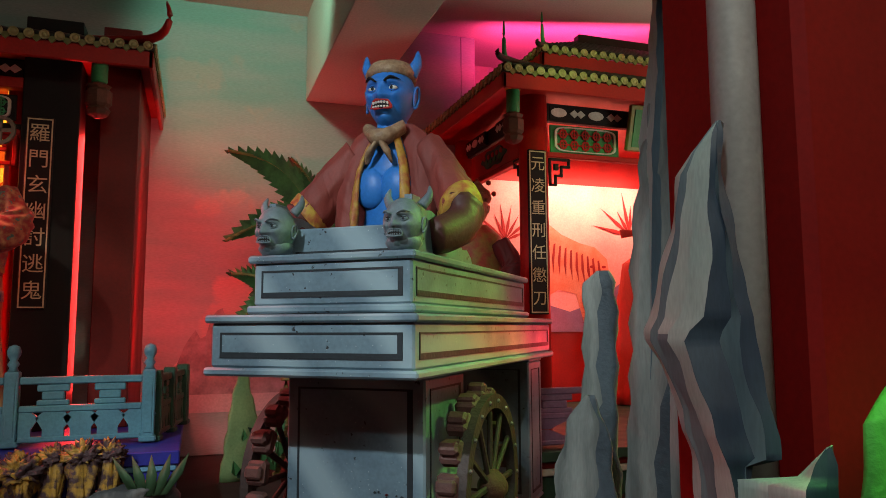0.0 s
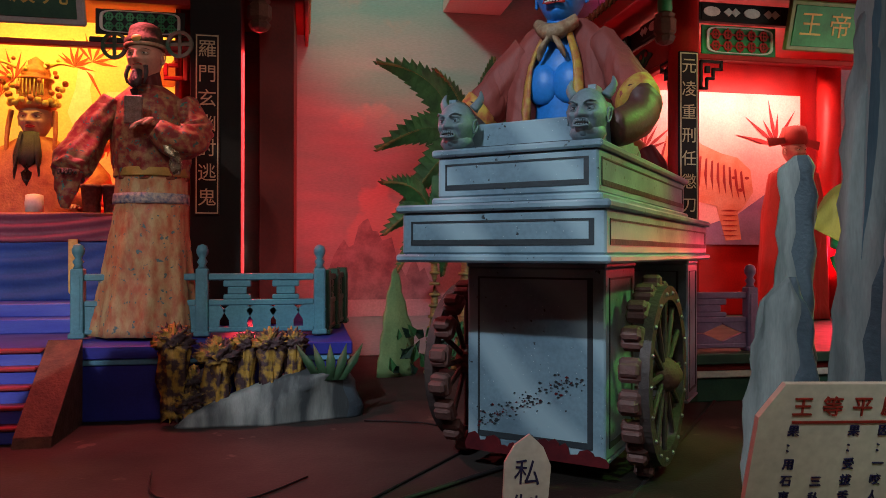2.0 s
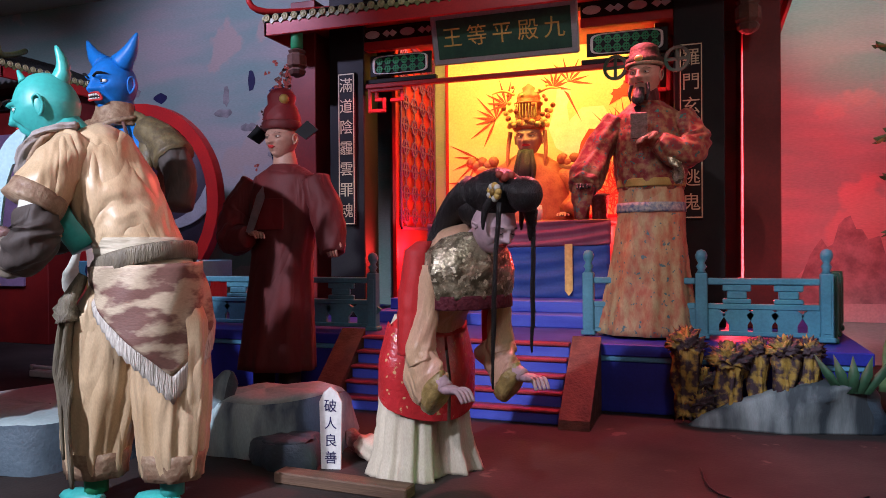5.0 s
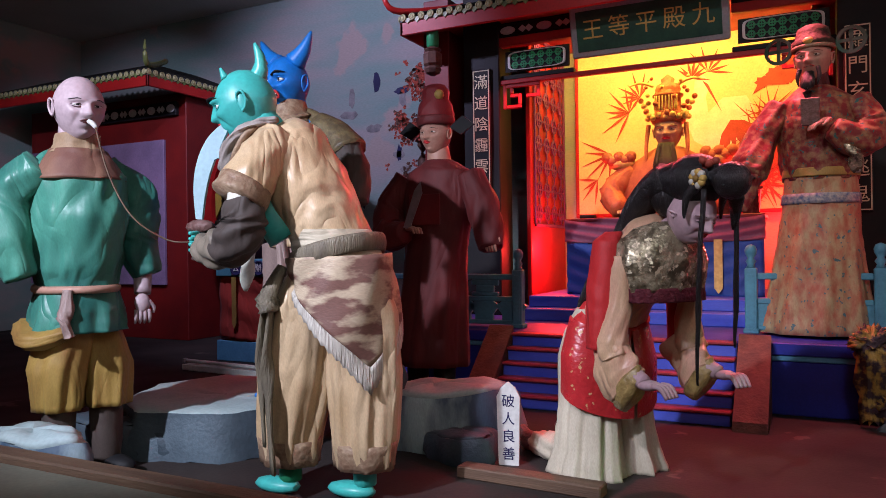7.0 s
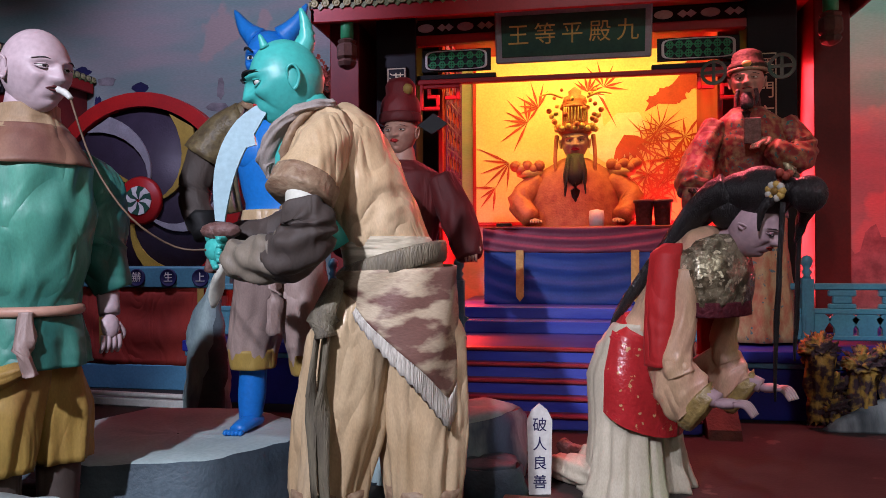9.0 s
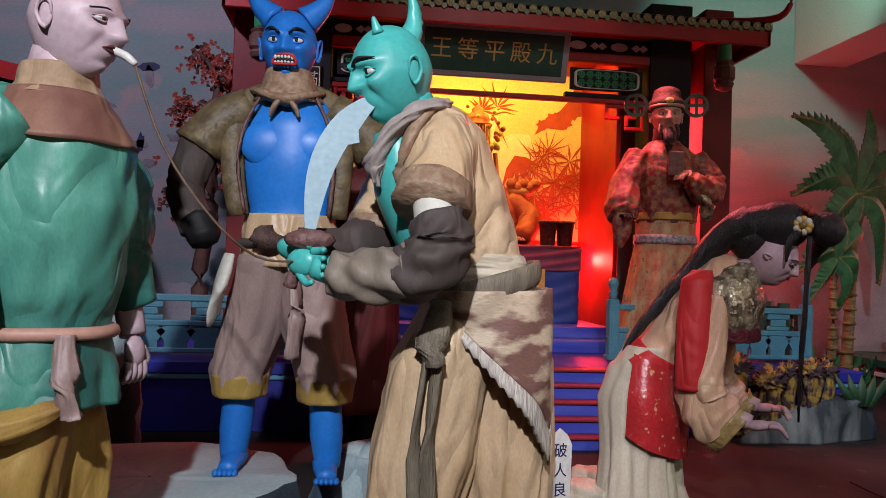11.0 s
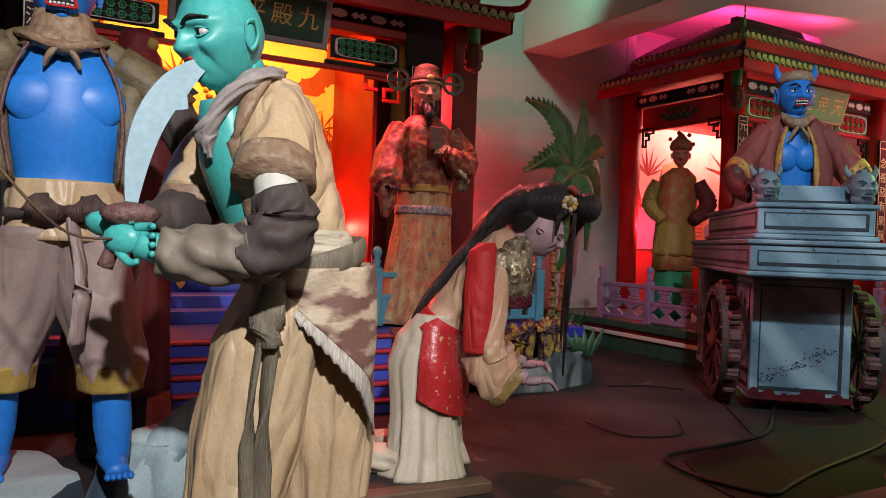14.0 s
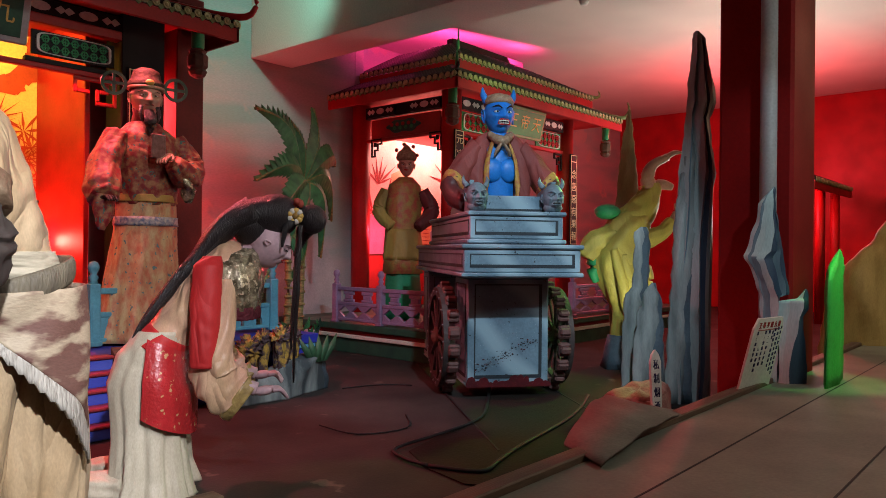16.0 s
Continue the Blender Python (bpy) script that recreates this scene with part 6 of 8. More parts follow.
s.gown([(1.36, -0.92, 4.70, 0.20, 0.16), (1.18, -0.92, 4.70, 0.21, 0.17), (1.05, -0.93, 4.70, 0.22, 0.18), (0.75, -0.94, 4.70, 0.26, 0.20), (0.43, -0.95, 4.70, 0.31, 0.23)], ROBE_SKIRT, 48, 9, 0.05)
s.gown([(1.26, -0.92, 4.70, 0.214, 0.176), (1.20, -0.92, 4.70, 0.217, 0.178)], mat("blue_dragon_band", (0.08, 0.12, 0.22), 0.5, (0.45, 0.42, 0.36), 40, 0.2), 36, 4, 0.01)
s.tube([(-1.13, 4.68, 1.80), (-1.24, 4.62, 1.60), (-1.30, 4.52, 1.42), (-1.31, 4.47, 1.36)], [0.075, 0.095, 0.11, 0.09], ROBE_OFFICIAL, 22, 1.0, 0.06)
s.tube([(-0.73, 4.68, 1.80), (-0.65, 4.60, 1.62), (-0.74, 4.50, 1.55), (-0.86, 4.46, 1.62)], [0.075, 0.095, 0.10, 0.06], ROBE_OFFICIAL, 22, 1.0, 0.06)
s.tube([(-0.78, 4.49, 1.60), (-0.75, 4.46, 1.48), (-0.74, 4.47, 1.36)], [0.07, 0.07, 0.02], SPANGLE, 14, 0.5, 0.08)
hand_shape(s, pose(-0.90, 4.45, 1.66, 20, 0, -60), SKIN_TAN, 0.08, 0.3)
hand_shape(s, pose(-1.32, 4.45, 1.36, -10, 0, 10), HAIR, 0.075, 0.5)
s.box((-1.02, 4.44, 1.64), (-0.92, 4.455, 1.80), HILT)
s.tube([(-1.31, 4.47, 1.38), (-1.32, 4.46, 1.26), (-1.33, 4.46, 1.16)], [0.07, 0.06, 0.015], ROBE_OFFICIAL, 14, 0.6, 0.08, up=(0, 1, 0))
statue(s, "official_statue", "bearded court official statue in embroidered red robe")

# judge seated behind the altar
s = Shape()
m = pose(-2.02, 6.05, 1.92, 0, 0, 0)
JUDGE = mat("gilded_red_robe", (0.50, 0.16, 0.05), 0.5, (0.35, 0.08, 0.03), 14, 0.35)
head(s, m, SKIN_TAN, 0.145)
s.lathe([(0.125, 0.06), (0.140, 0.08), (0.135, 0.13), (0.11, 0.14), (0.105, 0.27), (0.125, 0.285), (0.125, 0.30), (0.09, 0.31), (0.105, 0.34), (0.09, 0.38), (0.05, 0.40), (0.055, 0.43), (0.005, 0.47)], JUDGE, 22, m)
for i in range(9):
    a = -0.9 + i * 0.225
    s.ball((0.15 * math.sin(a * 1.7), -0.12 * math.cos(a), 0.10 + 0.02 * (i % 2)), 0.026, GOLD, 10, m)
    s.tube([(0.10 * math.sin(a * 1.2), -0.112, 0.28), (0.10 * math.sin(a * 1.2), -0.118, 0.16)], 0.006, GOLD, 6, m=m)
for k in (-1, 1):
    for i in range(4):
        s.ball((k * (0.15 + 0.022 * i), -0.03, 0.13 + 0.045 * i), 0.024, JUDGE if i % 2 else GOLD, 10, m)
    s.tube([(k * 0.15, -0.05, 0.05), (k * 0.165, -0.09, -0.15), (k * 0.15, -0.12, -0.45)], [0.02, 0.016, 0.01], JUDGE, 8, m=m)
s.tube([(0, -0.12, -0.12), (0, -0.17, -0.3), (0, -0.17, -0.52)], [0.05, 0.06, 0.02], HAIR, 12, 0.5, 0.1, m=m)
s.gown([(1.78, -2.02, 6.08, 0.12, 0.11), (1.66, -2.02, 6.08, 0.32, 0.17), (1.50, -2.02, 6.08, 0.40, 0.21), (1.25, -2.02, 6.10, 0.42, 0.24), (0.6, -2.02, 6.12, 0.42, 0.26)], JUDGE, 48, 9, 0.05)
for k in (-1, 1):
    s.tube([(-2.02 + k * 0.30, 6.06, 1.60), (-2.02 + k * 0.46, 5.98, 1.42), (-2.02 + k * 0.36, 5.86, 1.26)], [0.10, 0.105, 0.08], JUDGE, 20, 1.0, 0.06)
    hand_shape(s, pose(-2.02 + k * 0.33, 5.84, 1.25, 0, 0, 0), SKIN_TAN, 0.08, 0.3)
    s.ball((-2.02 + k * 0.38, 6.02, 1.66), (0.12, 0.07, 0.05), GOLD, 12)
for i in range(22):
    a = i * 2.4
    s.ball((0.17 * math.cos(a), -0.05 + 0.10 * math.sin(a), 0.10 + 0.016 * i), 0.026 - 0.0005 * i, GOLD if i % 3 == 0 else JUDGE, 8, m)
for k in (-1, 1):
    s.tube([(k * 0.05, -0.13, -0.12), (k * 0.075, -0.17, -0.30), (k * 0.08, -0.17, -0.50)], [0.02, 0.025, 0.006], HAIR, 10, 0.6, 0.1, m=m)
    s.tube([(k * 0.10, -0.10, 0.36), (k * 0.20, -0.10, 0.40), (k * 0.30, -0.10, 0.38)], [0.012, 0.012, 0.004], GOLD, 6, m=m)
    for i in range(5):
        s.ball((k * (0.30 + 0.05 * i), -0.06, -0.20 - 0.03 * (i % 2)), (0.05, 0.04, 0.05), JUDGE, 10, m)
statue(s, "judge_statue", "enthroned judge statue with tall beaded crown and long beard")

# kneeling woman, built facing +x, then turned
s = Shape()
W = pose(-1.496, 2.722, 0, 0, 0, -34)
PANTS = cloth("cream_trousers", (0.56, 0.51, 0.38), (0.42, 0.37, 0.27), 0.40)
PINK_SILK = cloth("pink_cream_silk", (0.62, 0.36, 0.25), (0.56, 0.38, 0.22), 0.22, 6, 0.9)
REDGOLD = mat("red_gold_brocade", (0.46, 0.025, 0.03), 0.3, (0.36, 0.02, 0.02), 8, 0.25, spots=((0.55, 0.30, 0.14), 34, 0.64))
SKIN_WOMAN = mat("powdered_pale_skin", (0.66, 0.49, 0.53), 0.5, (0.44, 0.30, 0.33), 3, 0.03)
FRINGE = mat("maroon_fringe", (0.14, 0.02, 0.03), 0.7, (0.08, 0.01, 0.02), 60, 0.6)
CUFF = mat("gold_cuff", (0.46, 0.34, 0.12), 0.35, (0.26, 0.18, 0.06), 26, 0.4)
for k in (-1, 1):
    s.gown([(0.70, -0.30, k * 0.05, 0.11, 0.12), (0.60, -0.35, k * 0.05, 0.14, 0.125), (0.48, -0.375, k * 0.065, 0.15, 0.125), (0.28, -0.36, k * 0.085, 0.14, 0.12), (0.10, -0.35, k * 0.10, 0.15, 0.13), (0.0, -0.35, k * 0.11, 0.18, 0.15)], PANTS, 40, 9, 0.10, m=W, phase=k)
    s.tube([(-0.45, k * 0.12, 0.07), (-0.58, k * 0.12, 0.06), (-0.68, k * 0.12, 0.055)], [0.085, 0.075, 0.06], PANTS, 18, 0.8, 0.08, m=W)
    s.tube([(-0.64, k * 0.12, 0.055), (-0.76, k * 0.12, 0.05), (-0.82, k * 0.12, 0.09)], [0.045, 0.045, 0.03], HILT, 12, m=W)
s.tube([(-0.315, 0, 0.62), (-0.25, 0, 0.72), (-0.175, 0, 0.82), (-0.10, 0, 0.92), (-0.03, 0, 1.0), (0.03, 0, 1.03)], [0.105, 0.095, 0.105, 0.115, 0.10, 0.05], PINK_SILK, 26, 1.6, 0.02, 8, m=W, up=(0, 1, 0))
# red sash with a brocade apron below it
s.tube([(-0.325, 0, 0.61), (-0.28, 0, 0.68)], [0.125, 0.112], CLOTH_BRIGHT_RED, 26, 1.55, m=W, up=(0, 1, 0))
for k in (-1, 1):
    av, af, nu, nv = [], [], 14, 8
    for b in range(nv + 1):
        for a in range(nu + 1):
            u, v = a / nu, b / nv
            g = math.radians(2 + 100 * u) * k
            rx, ry = 0.135 + 0.03 * min(1, v * 2), 0.195 + 0.045 * min(1, v * 2)
            av.append((-0.325 - 0.012 * v + rx * math.cos(g) * (1 + 0.03 * math.sin(9 * u + 2 * v)), ry * math.sin(g) * (1 + 0.02 * math.sin(11 * u)), 0.665 - 0.055 * math.cos(g) - v * (0.33 + 0.03 * math.cos(g))))
    for b in range(nv):
        for a in range(nu):
            o = b * (nu + 1) + a
            af.append([o, o + 1, o + nu + 2, o + nu + 1])
    s.add(av, af, REDGOLD, True, W)
# spangled shoulder cape, hanging at the front, with a maroon fringe
s.gown([(1.055, 0.02, 0, 0.06, 0.075), (1.03, -0.01, 0, 0.105, 0.14), (0.97, -0.03, 0, 0.135, 0.20), (0.90, -0.01, 0, 0.125, 0.215), (0.83, 0.005, 0, 0.10, 0.20), (0.785, 0.01, 0, 0.085, 0.185)], SPANGLE, 54, 9, 0.05, m=W)
s.gown([(0.80, 0.008, 0, 0.092, 0.192), (0.77, 0.01, 0, 0.092, 0.19), (0.745, 0.012, 0, 0.088, 0.186)], FRINGE, 60, 21, 0.05, m=W)
# arms: flat red over-sleeve, hanging cream sleeve, gold cuff, hand
for k in (-1, 1):
    s.gown([(1.02, -0.10, k * 0.17, 0.035, 0.03), (0.98, -0.115, k * 0.195, 0.06, 0.045), (0.80, -0.125, k * 0.215, 0.063, 0.05), (0.66, -0.125, k * 0.22, 0.063, 0.052), (0.56, -0.125, k * 0.22, 0.062, 0.055)], CLOTH_BRIGHT_RED, 28, 5, 0.03, m=W)
    s.tube([(-0.045, k * 0.17, 0.92), (-0.05, k * 0.19, 0.74), (-0.075, k * 0.21, 0.60), (-0.05, k * 0.21, 0.53)], [0.045, 0.045, 0.06, 0.06], PINK_SILK, 20, 1.0, 0.05, m=W, up=(0, 1, 0))
    ey, wy = k * 0.21, k * 0.195
    s.tube([(-0.13, ey * 0.93, 0.585), (-0.085, ey, 0.52), (-0.04, ey + (wy - ey) * 0.5, 0.46), (-0.005, wy, 0.425)], [0.045, 0.052, 0.054, 0.05], PINK_SILK, 22, 1.9, 0.06, 5, m=W)
    s.tube([(-0.01, wy, 0.43), (0.03, wy * 1.01, 0.40)], [0.054, 0.048], CUFF, 22, 1.9, 0.06, 5, m=W)
    s.tube([(-0.03, wy * 0.98, 0.50), (0.03, wy, 0.475), (0.085, wy * 1.03, 0.455)], [0.036, 0.033, 0.03], SKIN_WOMAN, 12, m=W)
    hand_shape(s, W @ pose(0.115, wy * 1.05, 0.45, -6, 0, 90 - k * 8), SKIN_WOMAN, 0.08, 0.6)
s.tube([(0.0, 0, 1.0), (0.07, 0, 1.045), (0.10, 0, 1.07)], [0.055, 0.05, 0.055], SKIN_WOMAN, 14, m=W)
hw = W @ pose(0.135, 0, 1.085, 24, 0, 90)
head(s, hw, SKIN_WOMAN, 0.104, ear=0.10, lips=INK_RED, eye=SKIN_WOMAN, pupil=SKIN_WOMAN)
for k in (-1, 1):
    s.tube([(k * 0.018, -0.089, -0.003), (k * 0.034, -0.0915, -0.007), (k * 0.05, -0.082, -0.002)], [0.0015, 0.003, 0.0015], HAIR, 6, m=hw)
s.ball((0.115, 0, 1.205), (0.125, 0.105, 0.085), HAIR, 28, W)
s.ball((0.055, 0, 1.150), (0.085, 0.098, 0.085), HAIR, 24, W)
s.ball((0.165, 0, 1.205), (0.105, 0.112, 0.10), HAIR, 28, W)
for k in (-1, 1):
    s.tube([(0.20, k * 0.03, 1.235), (0.235, k * 0.075, 1.19), (0.20, k * 0.095, 1.13), (0.19, k * 0.098, 1.06)], [0.03, 0.024, 0.014, 0.004], HAIR, 10, 1.0, 0.1, m=W)
s.tube([(0.22, 0.0, 1.225), (0.27, -0.005, 1.21), (0.32, -0.01, 1.195)], [0.045, 0.045, 0.05], HAIR, 16, m=W)
s.ball((0.330, -0.01, 1.19), (0.064, 0.07, 0.068), HAIR, 24, W)
s.tube([(0.31, 0.03, 1.14), (0.28, 0.07, 1.08), (0.255, 0.085, 1.02)], [0.03, 0.02, 0.006], HAIR, 10, 1.0, 0.12, m=W)
for k in (-1, 1):
    s.tube([(0.27, k * 0.085, 1.16), (0.262, k * 0.095, 0.95), (0.25, k * 0.10, 0.74), (0.245, k * 0.10, 0.52 + 0.06 * k)], [0.010, 0.009, 0.010, 0.004], HAIR, 8, 1.0, 0.2, m=W)
s.tube([(0.06, -0.02, 1.215), (-0.05, -0.04, 1.15), (-0.17, -0.06, 1.01), (-0.29, -0.08, 0.86), (-0.37, -0.09, 0.75), (-0.42, -0.09, 0.67)], [0.075, 0.055, 0.034, 0.026, 0.018, 0.006], HAIR, 16, 1.3, 0.10, 9, m=W, up=(0, 1, 0))
for i in range(9):
    a = i * 0.7
    s.ball((0.245 + 0.024 * math.cos(a), -0.088, 1.20 + 0.024 * math.sin(a)), 0.015, PAPER if i % 2 else GOLD, 8, W)
s.ball((0.245, -0.095, 1.20), 0.014, OCHRE, 8, W)
for i in range(7):
    s.ball((0.255 + 0.018 * math.sin(i * 2.1), -0.07 + 0.012 * i, 1.255 + 0.012 * math.cos(i * 1.7)), 0.016, FLOWER, 8, W)
statue(s, "kneeling_statue", "kneeling woman statue with long black hair in red and cream")

# figure in the cart with two small carved heads
s = Shape()
C = CART @ Matrix.Translation((0, 0.17, 1.38)) @ Matrix.Diagonal((0.86, 1.0, 1.18, 1)) @ Matrix.Translation((0, 0, -1.38))
m = CART @ pose(0.0, 0.72, 2.09, -4, 0, 4)
head(s, m, SKIN_BLUE, 0.142, teeth=True, ear=0.42)
for k in (-1, 1):
    s.tube([(k * 0.09, 0, 0.10), (k * 0.12, 0, 0.15), (k * 0.125, 0, 0.21)], [0.035, 0.025, 0.004], SKIN_BLUE, 10, m=m)
s.lathe([(0.112, 0.075), (0.12, 0.10), (0.10, 0.14), (0.05, 0.16), (0.005, 0.165)], BROCADE, 18, m)
s.tube([(0, 0.56, 1.93), (0, 0.57, 1.80)], [0.07, 0.09], SKIN_BLUE, 12, m=C)
s.tube([(0, 0.57, 1.82), (0, 0.58, 1.70), (0, 0.58, 1.52), (0, 0.58, 1.38)], [0.11, 0.19, 0.17, 0.16], SKIN_BLUE, 22, 0.65, m=C, up=(0, 1, 0))
COAT = cloth("salmon_coat", (0.32, 0.06, 0.05), (0.20, 0.04, 0.035), 0.45)
TRIM = mat("gold_flower_trim", (0.50, 0.34, 0.06), 0.5, (0.40, 0.10, 0.05), 26, 0.2)
for k in (-1, 1):
    s.ball((k * 0.07, 0.475, 1.62), (0.09, 0.04, 0.08), SKIN_BLUE, 16, C)
    s.tube([(k * 0.06, 0.56, 1.84), (k * 0.17, 0.54, 1.74), (k * 0.20, 0.50, 1.55), (k * 0.19, 0.48, 1.38)], [0.045, 0.085, 0.08, 0.07], COAT, 16, 0.7, 0.04, m=C, up=(0, 1, 0))
    s.tube([(k * 0.06, 0.49, 1.82), (k * 0.125, 0.45, 1.68), (k * 0.14, 0.43, 1.52), (k * 0.13, 0.43, 1.38)], [0.022, 0.027, 0.027, 0.024], TRIM, 8, 0.5, m=C)
    s.tube([(k * 0.20, 0.56, 1.76), (k * 0.32, 0.52, 1.64), (k * 0.42, 0.46, 1.52)], [0.08, 0.09, 0.10], COAT, 20, 1.0, 0.04, m=C)
    s.tube([(k * 0.405, 0.47, 1.545), (k * 0.435, 0.45, 1.505)], [0.103, 0.106], TRIM, 20, m=C)
    s.tube([(k * 0.437, 0.449, 1.503), (k * 0.435, 0.40, 1.45), (k * 0.36, 0.27, 1.40)], [0.105, 0.075, 0.06], MAROON_SKIN, 16, 1.0, 0.04, m=C)
s.tube([(0, 0.67, 1.82), (0, 0.68, 1.6), (0, 0.68, 1.38)], [0.14, 0.22, 0.22], COAT, 18, 0.4, m=C, up=(0, 1, 0))
s.tube([(-0.10, 0.50, 1.85), (0.0, 0.44, 1.80), (0.10, 0.50, 1.85)], [0.035, 0.05, 0.035], BROCADE, 12, 0.7, 0.06, m=C)
for k in (-1, 1):
    s.tube([(0, 0.43, 1.80), (k * 0.05, 0.42, 1.74), (k * 0.07, 0.43, 1.70)], [0.02, 0.03, 0.008], BROCADE, 8, 0.5, m=C)
statue(s, "demon_statue", "blue horned demon statue in salmon coat riding the cart")
GREYSTONE = mat("grey_blue_carved_stone", (0.17, 0.24, 0.28), 0.5, (0.10, 0.15, 0.18), 12, 0.2)
for k in (-1, 1):
    s = Shape()
    m = pose(0, 0, 0.105, -6, 0, 0)
    head(s, m, GREYSTONE, 0.095, GREYSTONE, GREYSTONE, True, 0.34, 1.15, GREYSTONE, STONE_LINE)
    s.lathe([(0.05, 0.0), (0.07, 0.03), (0.055, 0.07)], GREYSTONE, 14)
    for j in (-1, 1):
        s.tube([(j * 0.06, 0.02, 0.07), (j * 0.085, 0.03, 0.11), (j * 0.08, 0.04, 0.15)], [0.022, 0.016, 0.003], GREYSTONE, 8, m=m)
    statue(s, "carved_head", "small grey blue carved demon head on the cart", CART @ pose(k * 0.275, 0.235, 1.328, 0, 0, 0))

# guard, small official and a falling figure by the pavilion
s = Shape()
m = pose(2.40, 5.42, 1.98, 0, 0, -46)
head(s, m, SKIN_TAN, 0.11)
s.lathe([(0.10, 0.05), (0.115, 0.08), (0.10, 0.14), (0.06, 0.17), (0.03, 0.21), (0.005, 0.23)], BROCADE, 16, m)
for i in range(7):
    s.ball((0.12 * math.cos(i * 0.9), 0.05, 0.12 + 0.12 * abs(math.sin(i * 0.9))), 0.022, FLOWER, 8, m)
s.gown([(1.85, 2.41, 5.44, 0.08, 0.08), (1.76, 2.40, 5.44, 0.20, 0.15), (1.55, 2.39, 5.44, 0.22, 0.17), (1.25, 2.38, 5.44, 0.20, 0.16), (0.80, 2.38, 5.44, 0.24, 0.19)], mat("red_gold_armour", (0.36, 0.06, 0.04), 0.5, (0.30, 0.20, 0.05), 14, 0.3), 36, 7, 0.05)
s.gown([(1.28, 2.38, 5.44, 0.21, 0.18), (0.95, 2.38, 5.44, 0.235, 0.20)], OCHRE, 36, 9, 0.04)
s.gown([(0.90, 2.38, 5.44, 0.20, 0.16), (0.55, 2.38, 5.44, 0.22, 0.18), (0.31, 2.38, 5.44, 0.20, 0.17)], mat("green_skirt", (0.02, 0.26, 0.12), 0.5), 36, 7, 0.06)
for k in (-1, 1):
    s.tube([(2.40 + k * 0.14, 5.44 - k * 0.12, 1.70), (2.40 + k * 0.21, 5.42 - k * 0.19, 1.48), (2.28 + k * 0.10, 5.31 - k * 0.10, 1.30)], [0.08, 0.085, 0.06], OCHRE if k < 0 else ROBE_RED, 16, 1.0, 0.05)
statue(s, "guard_statue", "helmeted guard statue in red and gold with green skirt")
s = Shape()
m = pose(4.5, 6.25, 1.88, 0, 0, 10)
head(s, m, SKIN_TAN, 0.12)
s.lathe([(0.11, 0.05), (0.12, 0.12), (0.10, 0.22), (0.005, 0.24)], CLOTH_RED, 16, m)
for k in (-1, 1):
    s.plate([(k * 0.10, 0.06), (k * 0.30, 0.02), (k * 0.32, 0.10), (k * 0.10, 0.12)], 0.012, CLOTH_RED, m)
s.gown([(1.76, 4.5, 6.26, 0.09, 0.09), (1.66, 4.5, 6.26, 0.24, 0.16), (1.30, 4.5, 6.26, 0.30, 0.22), (0.31, 4.5, 6.28, 0.34, 0.26)], CLOTH_RED, 40, 8, 0.05)
statue(s, "official_statue", "red robed official statue inside the pavilion")
s = Shape()
P = pose(2.75, 3.0, 0.0, 0, 0, -40)
s.tube([(0.0, 0, 0.25), (0.05, 0, 0.6), (-0.05, 0, 0.95), (0.05, 0, 1.25), (0.18, 0, 1.42)], [0.10, 0.17, 0.24, 0.20, 0.10], YELLOW_CLOTH, 30, 0.9, 0.06, 7, m=P, up=(0, 1, 0))
s.tube([(0.06, 0, 1.32), (0.18, 0, 1.46), (0.25, 0, 1.60), (0.24, 0, 1.68)], [0.15, 0.14, 0.10, 0.085], YELLOW_CLOTH, 24, 0.8, 0.06, 5, m=P, up=(0, 1, 0))
s.tube([(0.24, 0, 1.62), (0.22, -0.02, 1.76), (0.27, -0.03, 1.86), (0.40, -0.04, 1.93)], [0.07, 0.065, 0.045, 0.035], SKIN_TAN, 14, m=P)
s.tube([(0.38, -0.04, 1.92), (0.46, -0.05, 1.97), (0.53, -0.06, 1.97)], [0.038, 0.035, 0.015], SKIN_TAN, 12, 0.7, m=P)
s.tube([(0.24, 0.04, 1.60), (0.36, 0.03, 1.68), (0.48, 0.02, 1.66)], [0.07, 0.055, 0.03], SKIN_TAN, 14, m=P)
s.tube([(0.12, -0.10, 1.15), (0.28, -0.14, 1.22), (0.40, -0.14, 1.34)], [0.09, 0.07, 0.05], YELLOW_CLOTH, 16, 1, 0.06, m=P)
s.tube([(0.38, -0.14, 1.32), (0.44, -0.14, 1.42), (0.43, -0.14, 1.50)], [0.035, 0.03, 0.012], SKIN_TAN, 12, m=P)
for k in range(4):
    s.tube([(-0.16 + 0.10 * k, -0.16, 1.08 - 0.05 * k), (-0.10 + 0.08 * k, -0.20, 0.80), (-0.02 + 0.05 * k, -0.15, 0.48 + 0.04 * k)], [0.05, 0.06, 0.03], YELLOW_CLOTH, 12, 0.8, 0.05, m=P)
s.tube([(-0.1, 0, 1.2), (-0.28, 0, 1.12), (-0.36, 0, 1.0)], [0.12, 0.11, 0.08], YELLOW_CLOTH, 16, 1, 0.06, m=P)
s.ball((-0.16, 0, 1.42), (0.12, 0.12, 0.07), GREEN_PAINT, 14, P)
s.tube([(-0.28, 0, 1.05), (-0.30, 0, 0.9), (-0.26, 0, 0.78)], [0.06, 0.05, 0.03], GREEN_PAINT, 12, m=P)
s.gown([(0.30, 0.0, 0, 0.14, 0.12), (0.0, 0.0, 0, 0.20, 0.16)], ROCK_DARK, 20, 5, 0.1, m=P)
